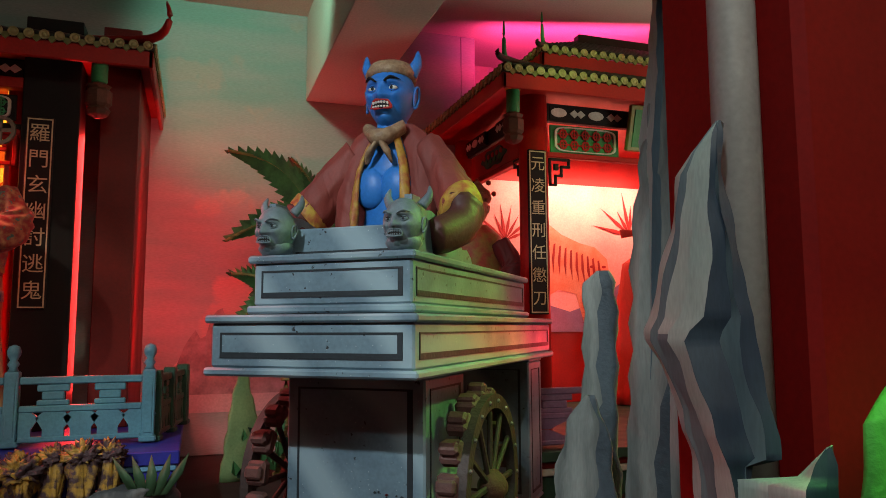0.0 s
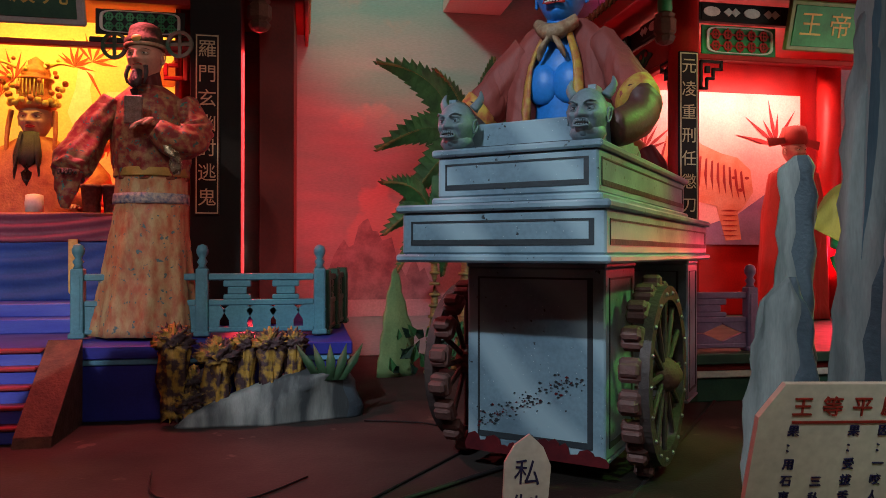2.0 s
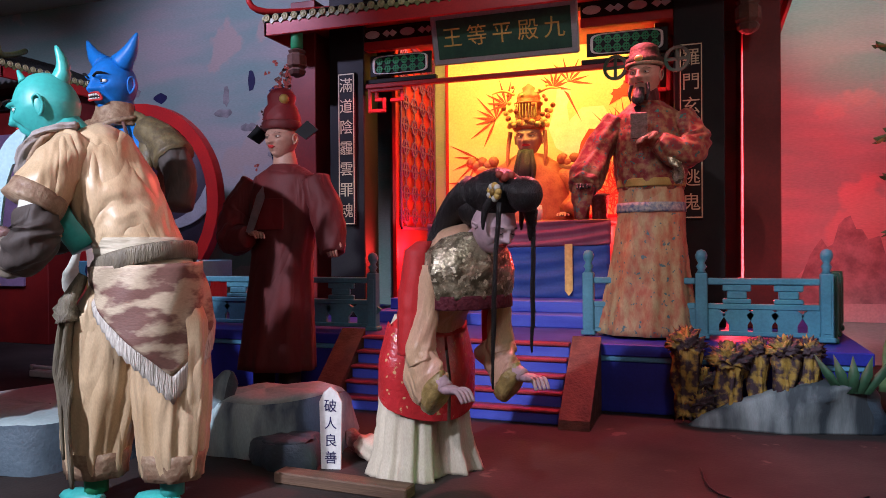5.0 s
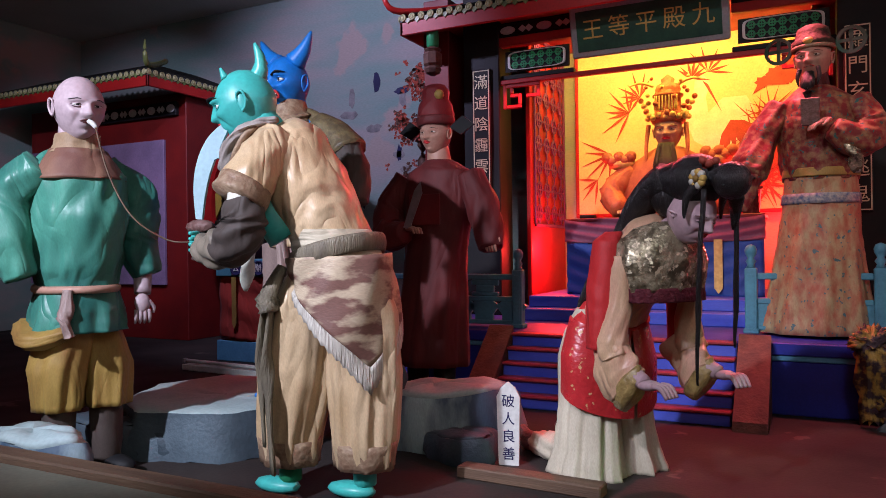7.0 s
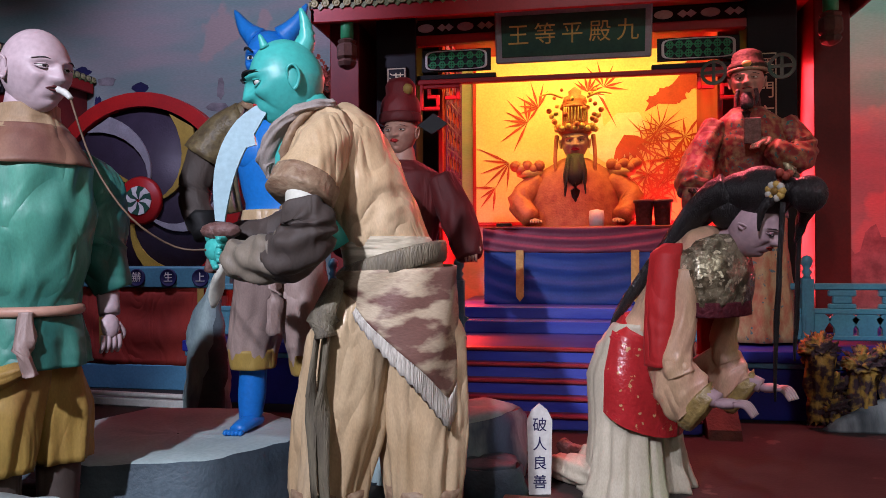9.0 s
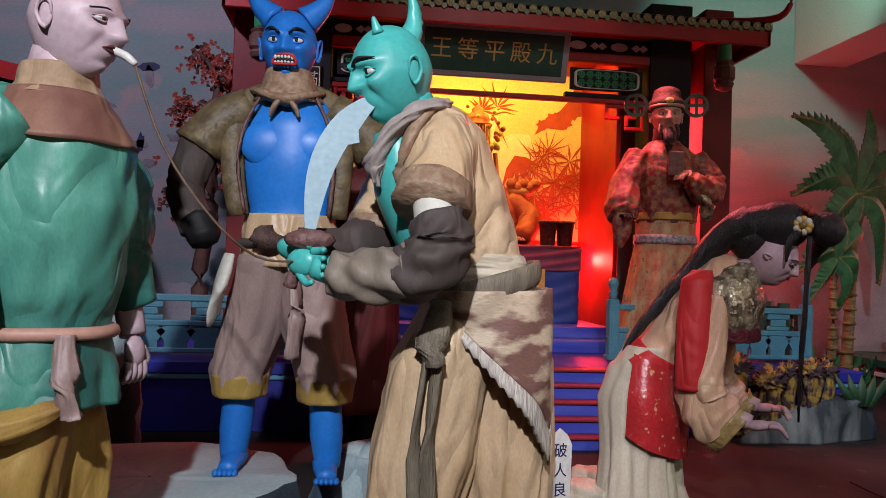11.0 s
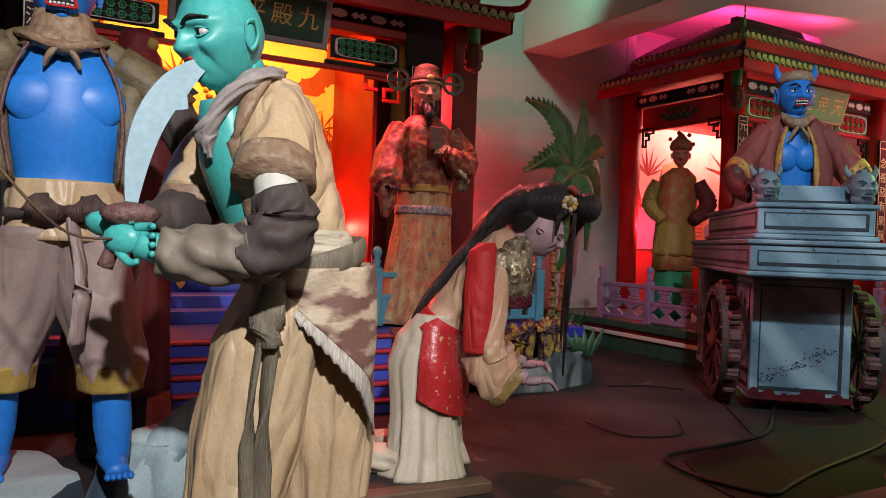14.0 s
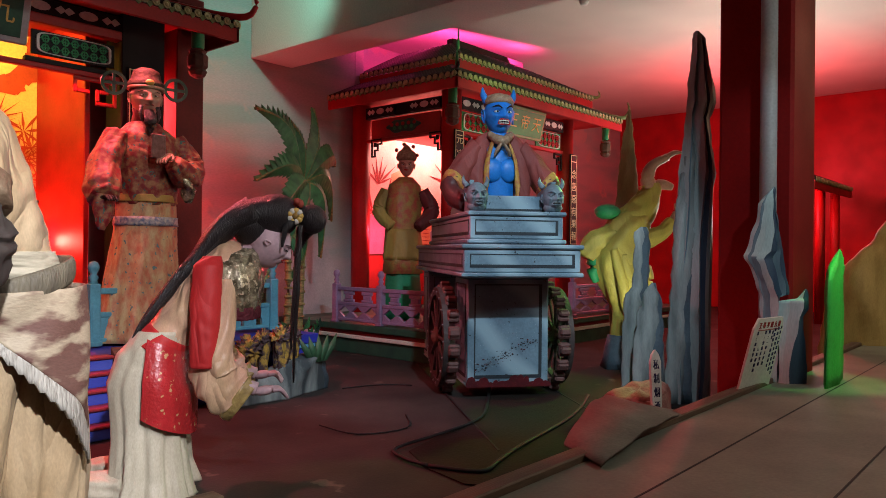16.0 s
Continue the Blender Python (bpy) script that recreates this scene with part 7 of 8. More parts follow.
statue(s, "falling_statue", "figure statue in flowing yellow dress bending over")

# ---- rocks ----
def rock(name, label, levels, thick, material, m, seed, n=22, material2=None, ridge=0.25):
    """A modelled scenery rock: rows of (height, middle, half width), with ridges that run up its face."""
    rnd = random.Random(seed)
    ph = [rnd.random() * 6.28 for _ in range(4)]
    fine = []
    for (z0, c0, w0), (z1, c1, w1) in zip(levels, levels[1:]):
        for k in range(5):
            t = k / 5
            fine.append((z0 + (z1 - z0) * t, c0 + (c1 - c0) * t, w0 + (w1 - w0) * t))
    fine.append(levels[-1])
    rings = []
    for j, (z, c, w) in enumerate(fine):
        ring = []
        for i in range(n):
            a = 2 * math.pi * i / n + 0.45 * math.sin(z * 3.4 + ph[2]) + 0.12 * math.sin(z * 9 + ph[0])
            f = 1 + ridge * (0.5 * math.sin(3 * a + ph[0] + z * 3) + 0.35 * math.sin(5 * a + ph[1] - z * 4) + 0.2 * math.sin(7 * a + ph[2] + z * 9))
            jag = 0.008 * math.sin(z * 37 + a * 2 + ph[3])
            crease = 1 - 0.55 * abs(math.sin(2.5 * a + ph[0] + 1.6 * math.sin(z * 3.1 + ph[1]))) ** 0.5
            ring.append((c + (w * math.cos(a)) * (1 + 0.1 * (f - 1)) + jag, thick * min(1, w * 6) * math.sin(a) * (0.35 * f + 1.1 * crease), z))
        rings.append(ring)
    s = Shape().rings(rings, material)
    dark = s.slot(ROCK_DARK)
    if material in (ROCK, ROCK_GREY):
        for k in range(len(rings) - 1):
            for i in range(n):
                u = i / n
                if 0.80 < u < 0.96 or 0.28 < u < 0.36:
                    s.m[k * n + i] = dark
    ob = s.make(name, None, "", m)
    return tagged(ob, label, "rock", "scenery rocks")


def facing(x, y, fx, fy, z=0.0):
    """A pose whose local x runs along (fx, fy)."""
    return pose(x, y, z, 0, 0, math.degrees(math.atan2(fy, fx)))


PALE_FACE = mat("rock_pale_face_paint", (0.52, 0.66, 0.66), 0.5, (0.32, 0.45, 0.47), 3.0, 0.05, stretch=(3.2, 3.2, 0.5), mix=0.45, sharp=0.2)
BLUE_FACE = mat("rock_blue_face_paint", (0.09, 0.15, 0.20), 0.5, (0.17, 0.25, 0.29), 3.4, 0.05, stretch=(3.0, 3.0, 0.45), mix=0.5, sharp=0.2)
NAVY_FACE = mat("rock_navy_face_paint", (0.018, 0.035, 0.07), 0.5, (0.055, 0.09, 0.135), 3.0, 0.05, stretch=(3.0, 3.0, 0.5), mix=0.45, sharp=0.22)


def faceted_rock(label, levels, m, strips, depth=0.05, bend=9.0, upper=()):
    """A carved scenery rock: rows of (height, outer edge, crease, far edge), with strips of paint (share, relief, material), painted anew above the bend."""
    fine = []
    for a, b in zip(levels, levels[1:]):
        fine += [tuple(p + (q - p) * k / 3 for p, q in zip(a, b)) for k in range(3)]
    fine.append(levels[-1])
    s, rows = Shape(), []
    for z, left, crease, right in fine:
        row = []
        for u, relief, _ in strips:
            u = u + 0.10 * math.sin(3.1 * z + 7 * u) * (u % 1) * (1 - u % 1) * 2
            x = left + (crease - left) * min(u, 1) + (right - crease) * max(u - 1, 0)
            wide = min(1, (right - left) / 0.12)
            row.append((x + 0.003 * math.sin(41 * z + 9 * u), -depth * relief * wide * (1 + 0.2 * math.sin(5 * z + 4 * u)), z))
        row.append((left * 0.3 + right * 0.7, depth * 0.55, z))
        row.append((left * 0.7 + right * 0.3, depth * 0.55, z))
        rows.append(row)
    n = len(rows[0])
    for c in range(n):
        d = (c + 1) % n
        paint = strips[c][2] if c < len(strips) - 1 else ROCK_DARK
        verts = [r[c] for r in rows] + [r[d] for r in rows]
        k = len(rows)
        high = upper[c] if c < len(upper) else paint
        low_faces = [[i, k + i, k + i + 1, i + 1] for i in range(k - 1) if rows[i][c][2] < bend]
        high_faces = [[i, k + i, k + i + 1, i + 1] for i in range(k - 1) if rows[i][c][2] >= bend]
        s.add(verts, low_faces, paint)
        if high_faces:
            s.add(verts, high_faces, high)
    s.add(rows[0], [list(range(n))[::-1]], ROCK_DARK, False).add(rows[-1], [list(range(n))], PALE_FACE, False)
    return tagged(s.make("scenery_rock", None, "", m), label, "rock", "scenery rocks")


rock("scenery_rock", "narrow tan scenery rock rising behind the falling figure", [(0.0, 0.0, 0.14), (0.6, 0.0, 0.13), (1.2, 0.02, 0.12), (1.7, 0.03, 0.10), (2.1, 0.03, 0.06), (2.35, 0.04, 0.02), (2.42, 0.04, 0.004)], 0.06, mat("painted_rock_tan", (0.34, 0.25, 0.12), 0.6, (0.20, 0.14, 0.07), 2.4, 0.1, stretch=(3, 3, 0.6), sharp=0.2), facing(3.05, 3.15, 0.65, -0.76), 71, 30)
ELBOW = facing(1.30, 1.24, 0.5, -0.86)
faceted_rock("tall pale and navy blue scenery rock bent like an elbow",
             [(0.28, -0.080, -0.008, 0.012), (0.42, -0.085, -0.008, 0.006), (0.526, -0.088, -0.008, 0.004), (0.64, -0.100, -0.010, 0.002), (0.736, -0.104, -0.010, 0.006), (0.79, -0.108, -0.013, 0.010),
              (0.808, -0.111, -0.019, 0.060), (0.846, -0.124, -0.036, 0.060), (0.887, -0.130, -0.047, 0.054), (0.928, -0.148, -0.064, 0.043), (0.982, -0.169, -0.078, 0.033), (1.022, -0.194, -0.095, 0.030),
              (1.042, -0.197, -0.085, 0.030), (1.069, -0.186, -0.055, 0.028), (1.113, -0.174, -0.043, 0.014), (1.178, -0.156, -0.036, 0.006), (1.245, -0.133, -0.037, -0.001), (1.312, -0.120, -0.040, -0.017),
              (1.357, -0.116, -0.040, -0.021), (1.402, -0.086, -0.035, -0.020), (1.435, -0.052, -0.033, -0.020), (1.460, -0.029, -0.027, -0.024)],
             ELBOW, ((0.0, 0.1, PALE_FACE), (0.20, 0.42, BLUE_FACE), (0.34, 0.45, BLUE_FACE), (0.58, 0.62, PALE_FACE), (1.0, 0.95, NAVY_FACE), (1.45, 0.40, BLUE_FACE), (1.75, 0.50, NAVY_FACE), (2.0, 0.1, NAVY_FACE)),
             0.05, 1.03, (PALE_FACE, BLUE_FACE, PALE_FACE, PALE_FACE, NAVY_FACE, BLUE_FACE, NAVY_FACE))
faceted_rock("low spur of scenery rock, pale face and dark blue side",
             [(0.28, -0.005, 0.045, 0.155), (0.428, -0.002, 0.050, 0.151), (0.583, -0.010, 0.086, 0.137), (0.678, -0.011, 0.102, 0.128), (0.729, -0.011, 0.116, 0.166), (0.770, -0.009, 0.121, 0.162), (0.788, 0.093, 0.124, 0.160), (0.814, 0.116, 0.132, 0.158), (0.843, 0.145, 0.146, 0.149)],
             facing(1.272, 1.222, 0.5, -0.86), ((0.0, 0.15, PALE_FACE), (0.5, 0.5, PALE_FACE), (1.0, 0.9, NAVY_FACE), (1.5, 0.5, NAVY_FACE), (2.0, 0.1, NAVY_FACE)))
R1 = facing(1.63, 1.98, 0.68, -0.73)
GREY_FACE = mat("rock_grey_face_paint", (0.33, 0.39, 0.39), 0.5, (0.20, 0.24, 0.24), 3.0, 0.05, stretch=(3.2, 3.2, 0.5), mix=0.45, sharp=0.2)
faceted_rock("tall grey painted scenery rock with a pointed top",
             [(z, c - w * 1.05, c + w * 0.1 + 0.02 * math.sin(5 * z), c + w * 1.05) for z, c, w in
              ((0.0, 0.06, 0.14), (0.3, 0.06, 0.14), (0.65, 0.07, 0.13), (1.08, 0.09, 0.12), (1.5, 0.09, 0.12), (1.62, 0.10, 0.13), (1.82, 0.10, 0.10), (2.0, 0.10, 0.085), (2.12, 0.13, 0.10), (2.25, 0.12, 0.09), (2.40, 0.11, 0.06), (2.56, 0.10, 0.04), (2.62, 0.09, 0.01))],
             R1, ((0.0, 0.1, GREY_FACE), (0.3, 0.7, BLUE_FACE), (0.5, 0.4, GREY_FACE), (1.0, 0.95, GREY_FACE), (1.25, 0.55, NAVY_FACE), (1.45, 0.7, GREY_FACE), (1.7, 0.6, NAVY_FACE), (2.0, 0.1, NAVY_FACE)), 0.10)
rock("scenery_rock", "grey scenery rock leaning on the tall one", [(0.0, 0.0, 0.11), (0.5, 0.01, 0.105), (0.9, 0.02, 0.09), (1.3, 0.03, 0.085), (1.6, 0.05, 0.06), (1.8, 0.07, 0.035), (1.93, 0.075, 0.006)], 0.07, ROCK_GREY, facing(1.60, 1.97, 0.68, -0.73), 19, 56, None, 0.4)
rock("scenery_rock", "slender grey painted scenery rock", [(0.0, 0.0, 0.11), (0.45, 0.0, 0.10), (0.75, 0.0, 0.085), (0.80, 0.03, 0.06), (1.1, 0.04, 0.058), (1.2, 0.04, 0.055), (1.24, 0.045, 0.02)], 0.06, ROCK_GREY, facing(1.58, 2.30, 0.68, -0.73), 9)
rock("scenery_rock", "low grey painted scenery rock with slanting top", [(0.0, 0.0, 0.12), (0.4, 0.0, 0.11), (0.62, 0.01, 0.09), (0.76, 0.02, 0.06), (0.84, 0.03, 0.01)], 0.06, ROCK_GREY, facing(1.45, 2.14, 0.68, -0.73), 12, 40)
rock("scenery_rock", "green lit scenery rock with a slanting ragged top", [(0.28, 0.0, 0.25), (0.6, 0.01, 0.24), (0.9, 0.015, 0.232), (0.96, 0.05, 0.195), (1.03, 0.11, 0.12), (1.07, 0.15, 0.05), (1.085, 0.16, 0.01)], 0.03, ROCK_GREEN, facing(1.49, 0.975, 1, 0.06), 15, 36)
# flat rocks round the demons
# paler colour for the tops of low rocks; their sides take a darker one
PALE_TOP = mat("pale_rock_top", (0.44, 0.55, 0.54), 0.6, (0.34, 0.44, 0.45), 3, 0.06)
def boulder(name, label, centre, radii, material, seed, rz=0.0, tilt=0.0, side=None):
    """A flat topped boulder with an uneven outline."""
    rnd = random.Random(seed)
    ph = [rnd.random() * 6.28 for _ in range(5)]
    n, rings = 30, []
    for z, k in ((0.0, 1.0), (0.25, 1.06), (0.55, 1.0), (0.8, 0.97), (0.92, 0.9), (1.0, 0.72), (1.02, 0.35), (1.0, 0.02)):
        ring = []
        for i in range(n):
            a = 2 * math.pi * i / n
            f = k * (1 + 0.14 * math.sin(2 * a + ph[0]) + 0.10 * math.sin(3 * a + ph[1]) + 0.05 * math.sin(7 * a + ph[2] + 3 * z))
            ring.append((radii[0] * f * math.cos(a), radii[1] * f * math.sin(a), radii[2] * (z + 0.09 * math.sin(a + ph[3]) * k * z + 0.03 * math.sin(5 * a + ph[4]) * z)))
        rings.append(ring)
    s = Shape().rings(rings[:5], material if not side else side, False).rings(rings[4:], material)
    return tagged(s.make(name, None, "", pose(*centre, tilt, 0, rz)), label, "rock", "scenery rocks")


def flat_rock(name, label, outline, z, top, side, seed, foot=1.08):
    """A low rock with top and sides in two colours: an uneven outline in plan, chipped rim and sides that flare to the
    floor.
    """
    rnd = random.Random(seed)
    n = len(outline)
    cx, cy = sum(p[0] for p in outline) / n, sum(p[1] for p in outline) / n
    fine = []
    for i in range(n):
        (x0, y0), (x1, y1) = outline[i], outline[(i + 1) % n]
        for k in range(6):
            t = k / 6
            fine.append((x0 + (x1 - x0) * t + rnd.uniform(-0.012, 0.012), y0 + (y1 - y0) * t + rnd.uniform(-0.012, 0.012)))
    def ring(f, h, wob):
        return [(cx + (x - cx) * f * (1 + rnd.uniform(-wob, wob)), cy + (y - cy) * f * (1 + rnd.uniform(-wob, wob)), h + rnd.uniform(-wob, wob) * 0.3) for x, y in fine]
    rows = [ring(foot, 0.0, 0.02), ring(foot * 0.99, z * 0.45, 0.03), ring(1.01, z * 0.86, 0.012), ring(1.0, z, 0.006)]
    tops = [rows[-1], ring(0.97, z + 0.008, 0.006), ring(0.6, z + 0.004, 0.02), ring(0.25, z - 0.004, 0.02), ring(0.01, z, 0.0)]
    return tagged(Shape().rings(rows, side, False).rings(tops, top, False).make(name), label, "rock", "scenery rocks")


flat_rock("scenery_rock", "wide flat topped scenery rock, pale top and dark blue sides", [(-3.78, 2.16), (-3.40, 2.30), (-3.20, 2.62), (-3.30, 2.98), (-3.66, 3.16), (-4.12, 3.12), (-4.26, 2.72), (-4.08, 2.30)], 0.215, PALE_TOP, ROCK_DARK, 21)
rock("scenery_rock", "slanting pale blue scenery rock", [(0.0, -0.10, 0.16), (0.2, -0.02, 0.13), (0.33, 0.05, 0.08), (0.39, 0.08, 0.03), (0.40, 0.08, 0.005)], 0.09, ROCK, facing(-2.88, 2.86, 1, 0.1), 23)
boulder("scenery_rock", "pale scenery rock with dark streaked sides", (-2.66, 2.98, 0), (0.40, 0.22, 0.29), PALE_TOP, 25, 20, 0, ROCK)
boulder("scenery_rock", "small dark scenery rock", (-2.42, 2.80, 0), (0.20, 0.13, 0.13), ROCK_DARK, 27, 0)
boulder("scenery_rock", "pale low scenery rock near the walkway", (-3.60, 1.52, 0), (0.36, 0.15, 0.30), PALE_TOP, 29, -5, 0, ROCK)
boulder("scenery_rock", "dark low scenery rock by the bald figure", (-3.95, 2.25, 0), (0.34, 0.2, 0.17), ROCK_DARK, 31, 0)
rock("scenery_rock", "blue painted upright scenery rock", [(0.0, 0, 0.16), (0.3, 0.02, 0.14), (0.55, 0.0, 0.12), (0.7, 0.03, 0.07), (0.82, 0.05, 0.01)], 0.08, ROCK, facing(-4.25, 3.9, 1, 0), 35)

# coral rocks and slab before the plinth
rock_front = rock("scenery_rock", "low grey blue painted scenery rock before the plinth", [(0.0, 0.0, 0.50), (0.06, 0.03, 0.47), (0.13, 0.10, 0.38), (0.2, 0.18, 0.28), (0.25, 0.24, 0.18), (0.28, 0.27, 0.05)], 0.10, ROCK_GREY, facing(-0.20, 4.17, 1, 0.12), 41, 30)
for i, (x, z, r) in enumerate(((-0.70, 0.44, 0.10), (-0.60, 0.22, 0.09), (-0.47, 0.36, 0.11), (-0.33, 0.42, 0.07), (-0.20, 0.42, 0.09), (-0.08, 0.42, 0.08), (-0.62, 0.12, 0.08))):
    rings, n = [], 40
    for b in range(25):
        lat = math.pi * (0.004 + 0.992 * b / 24)
        ring = []
        for k in range(n):
            a = 2 * math.pi * k / n
            d = Vector((math.sin(lat) * math.cos(a), math.sin(lat) * math.sin(a), -math.cos(lat)))
            lump = 1.0 - noise.voronoi(d * 3.8 + Vector((i * 3.7, 0, 0)))[0][0] * 0.9
            ring.append((d.x * r * 1.55 * lump, d.y * r * 0.8 * lump, d.z * r * lump * (1.35 if d.z > 0 else 1.0) - (z - r * 0.9 if d.z < -0.6 else 0) * min(1, max(0, -d.z - 0.6) * 4)))
        rings.append(ring)
    s = Shape().rings(rings, CORAL)
    tagged(s.make("coral_rock", None, "", pose(x, 4.14 + 0.03 * (i % 2), z)), "knobbly yellow brown coral rock before the plinth", "rock", "coral rocks")
for k in range(5):
    tagged(Shape().add([(-0.02, 0, 0), (0.02, 0, 0), (0.03 + 0.03 * (k - 2), -0.01, 0.10), (0.06 * (k - 2), 0, 0.20), (-0.02 + 0.03 * (k - 2), 0.01, 0.10)], [[0, 1, 2, 3, 4]], STEM).make("grass_blade", None, "", pose(0.06 + 0.03 * k, 4.12, 0.22)), "dark green painted grass blade on the rock", "plant", "grass blades").modifiers.new("thick", "SOLIDIFY").thickness = 0.008


# ---- palms ----
def palm_leaf(parent, base, tip, width, droop, flip=1, material=LEAF):
    """A feathered leaf from base to tip: folded along the rib, with cut edges."""
    base, tip = Vector(base), Vector(tip)
    d = tip - base
    side = Vector((-d.z, 0, d.x)).normalized()
    n = 30
    rib, verts, faces = [], [], []
    for i in range(n + 1):
        t = i / n
        p = base + d * t + Vector((0, -0.10 * math.sin(math.pi * t), droop * math.sin(math.pi * t) ))
        rib.append(p)
        w = 1.2 * width * (max(0.0, math.sin(math.pi * (0.06 + 0.94 * t) ** 0.75)) ** 0.8 if t < 1 else 0.02)
        cut = 1.0 if i % 2 else 0.74
        back = d.normalized() * (-0.045 if i % 2 else 0.015)
        verts += [p + side * w * cut - back + Vector((0, 0.035, 0)), p + Vector((0, -0.012, 0)), p - side * w * cut - back + Vector((0, 0.035, 0))]
    for i in range(n):
        a = 3 * i
        faces += [[a, a + 1, a + 4, a + 3], [a + 1, a + 2, a + 5, a + 4]]
    ob = Shape().add(verts, faces, material, False).make("leaf", parent)
    ob.modifiers.new("thick", "SOLIDIFY").thickness = 0.01
    Shape().tube(rib[::3] + [rib[-1]], [0.012] * len(rib[::3]) + [0.004], LEAF_DARK if flip < 0 else TRUNK, 6).make("rib", ob)
    return ob


def palm(name, label, m, foot, crown, r, leaves):
    ob = thing(name, label, "palm tree", m, "palms")
    f, c = Vector(foot), Vector(crown)
    mid = (f + c) / 2 + Vector((0.03, 0, 0))
    s = Shape().tube([f, mid, c], [r * 1.3, r, r * 0.8], TRUNK, 12, 0.7)
    for i in range(14):
        t = i / 14
        p = f.lerp(c, t) + Vector((0.03 * math.sin(math.pi * t), 0, 0))
        s.lathe([(r * 1.15 * (1.25 - 0.45 * t), 0), (r * 1.22 * (1.25 - 0.45 * t), 0.012), (r * 1.1 * (1.25 - 0.45 * t), 0.024)], TRUNK, 10, Matrix.Translation(p))
    s.make("trunk", ob)
    for k, (dx, dz, w, droop) in enumerate(leaves):
        palm_leaf(ob, c + Vector((0, -0.01 * k, 0)), c + Vector((dx, 0.02 * (k % 3), dz)), w, droop, 1)
    return ob


PM = facing(0.5, 5.46, 0.927, 0.374)
palm("palm_tree", "tall green painted palm with feathered leaves", PM, (0.72, 0.0, 0.0), (0.80, 0.0, 1.72), 0.045,
     [(-0.80, 0.60, 0.12, 0.16), (-0.28, 0.62, 0.09, 0.05), (0.30, 0.80, 0.11, 0.02), (-0.80, -0.05, 0.12, 0.16), (0.75, 0.25, 0.12, 0.18), (0.72, -0.35, 0.12, 0.25), (-0.62, -0.55, 0.12, 0.20), (0.45, -0.75, 0.11, 0.20), (-0.25, -0.65, 0.10, 0.10)])
palm("palm_tree", "short green painted palm with feathered leaves", PM @ Matrix.Translation((0, -0.06, 0)), (0.42, 0.0, 0.0), (0.44, 0.0, 1.17), 0.035,
     [(-0.42, 0.26, 0.085, 0.08), (-0.40, -0.12, 0.085, 0.12), (-0.28, -0.40, 0.08, 0.12), (0.36, 0.22, 0.085, 0.10), (0.30, -0.30, 0.085, 0.14), (0.05, 0.40, 0.07, 0.02), (0.10, -0.42, 0.07, 0.05)])
bush = thing("painted_shrub", "dark green painted shrubs with broad leaves", "shrub", PM)
rnd = random.Random(8)
for k in range(46):
    x, z = 0.02 + 0.86 * rnd.random(), 0.02 + 0.28 * rnd.random()
    a, q = rnd.uniform(-1.1, 1.1), rnd.uniform(0.07, 0.15)
    ob = Shape().add([(0, 0, 0), (0.3 * q, -0.02, 0.4 * q), (0, 0, q), (-0.3 * q, -0.02, 0.4 * q)], [[0, 1, 2], [0, 2, 3]], LEAF if k % 3 else LEAF_DARK, False).make("leaf", bush, "", pose(x, -0.12 - 0.06 * rnd.random(), z, 10, math.degrees(a), 0))
    ob.modifiers.new("thick", "SOLIDIFY").thickness = 0.006
rock("scenery_rock", "pale green pointed scenery rock among the palms", [(0.0, 0.0, 0.16), (0.3, 0.02, 0.14), (0.55, 0.0, 0.08), (0.75, 0.0, 0.03), (0.80, 0.0, 0.004)], 0.05, mat("pale_green_rock", (0.22, 0.34, 0.14), 0.6, (0.12, 0.22, 0.09), 3, 0.2), PM @ Matrix.Translation((0.14, -0.02, 0)), 44)


# ---- signs ----
def stake(name, label, m, words, h=0.36, w=0.045):
    ob = thing(name, label, "sign", m, "stake signs")
    Shape().plate([(-w, 0.0), (w, 0.0), (w * 1.15, h * 0.82), (w * 0.7, h * 0.93), (0, h), (-w * 0.7, h * 0.93), (-w * 1.15, h * 0.82)], 0.012, WHITE).make("board", ob)
    for i, c in enumerate(words):
        text(c, ob, (0, -0.0075, h * 0.76 - i * h * 0.21), 0.06, INK)
    return ob


stake("stake_sign", "white pointed stake sign with blue brush characters", pose(-2.185, 2.78, 0.0, 0, 0, 12), "破人良善", 0.37)
stake("stake_sign", "white pointed stake sign leaning by the walkway edge", pose(0.45, 1.62, 0.155, -6, 5, -8), "私制烟酒", 0.36)
board = thing("notice_board", "cream notice board with red heading and ink columns", "sign", pose(0.955, 1.272, 0.284, 13, 1, -4))
Shape().plate([(-0.22, 0.0), (0.22, 0.0), (0.21, 0.36), (0.17, 0.42), (-0.17, 0.42), (-0.21, 0.36)], 0.012, PAPER).make("panel", board)
for i, c in enumerate("王等平殿九第"):
    text(c, board, (-0.135 + 0.054 * i, -0.0075, 0.378), 0.038, INK_RED)
Shape().box((-0.15, -0.0085, 0.350), (0.15, -0.006, 0.354), INK_RED, None, 0).make("underline", board)
for x, z, col in ((0.185, 0.355, "凡世人犯陽世法律如下"), (0.145, 0.35, "極惡被判死刑者死後"), (0.10, 0.345, "刑罰如不痛改前非"), (0.07, 0.33, "受苦"), (0.02, 0.335, "因：一咬人爭訟"), (-0.035, 0.335, "果：受拔舌穿腮"), (-0.09, 0.24, "三私刑烟酒"), (-0.145, 0.335, "果：用石車輾")):
    for i, c in enumerate(col):
        text(c, board, (x, -0.0075, z - 0.031 * i), 0.022, INK)
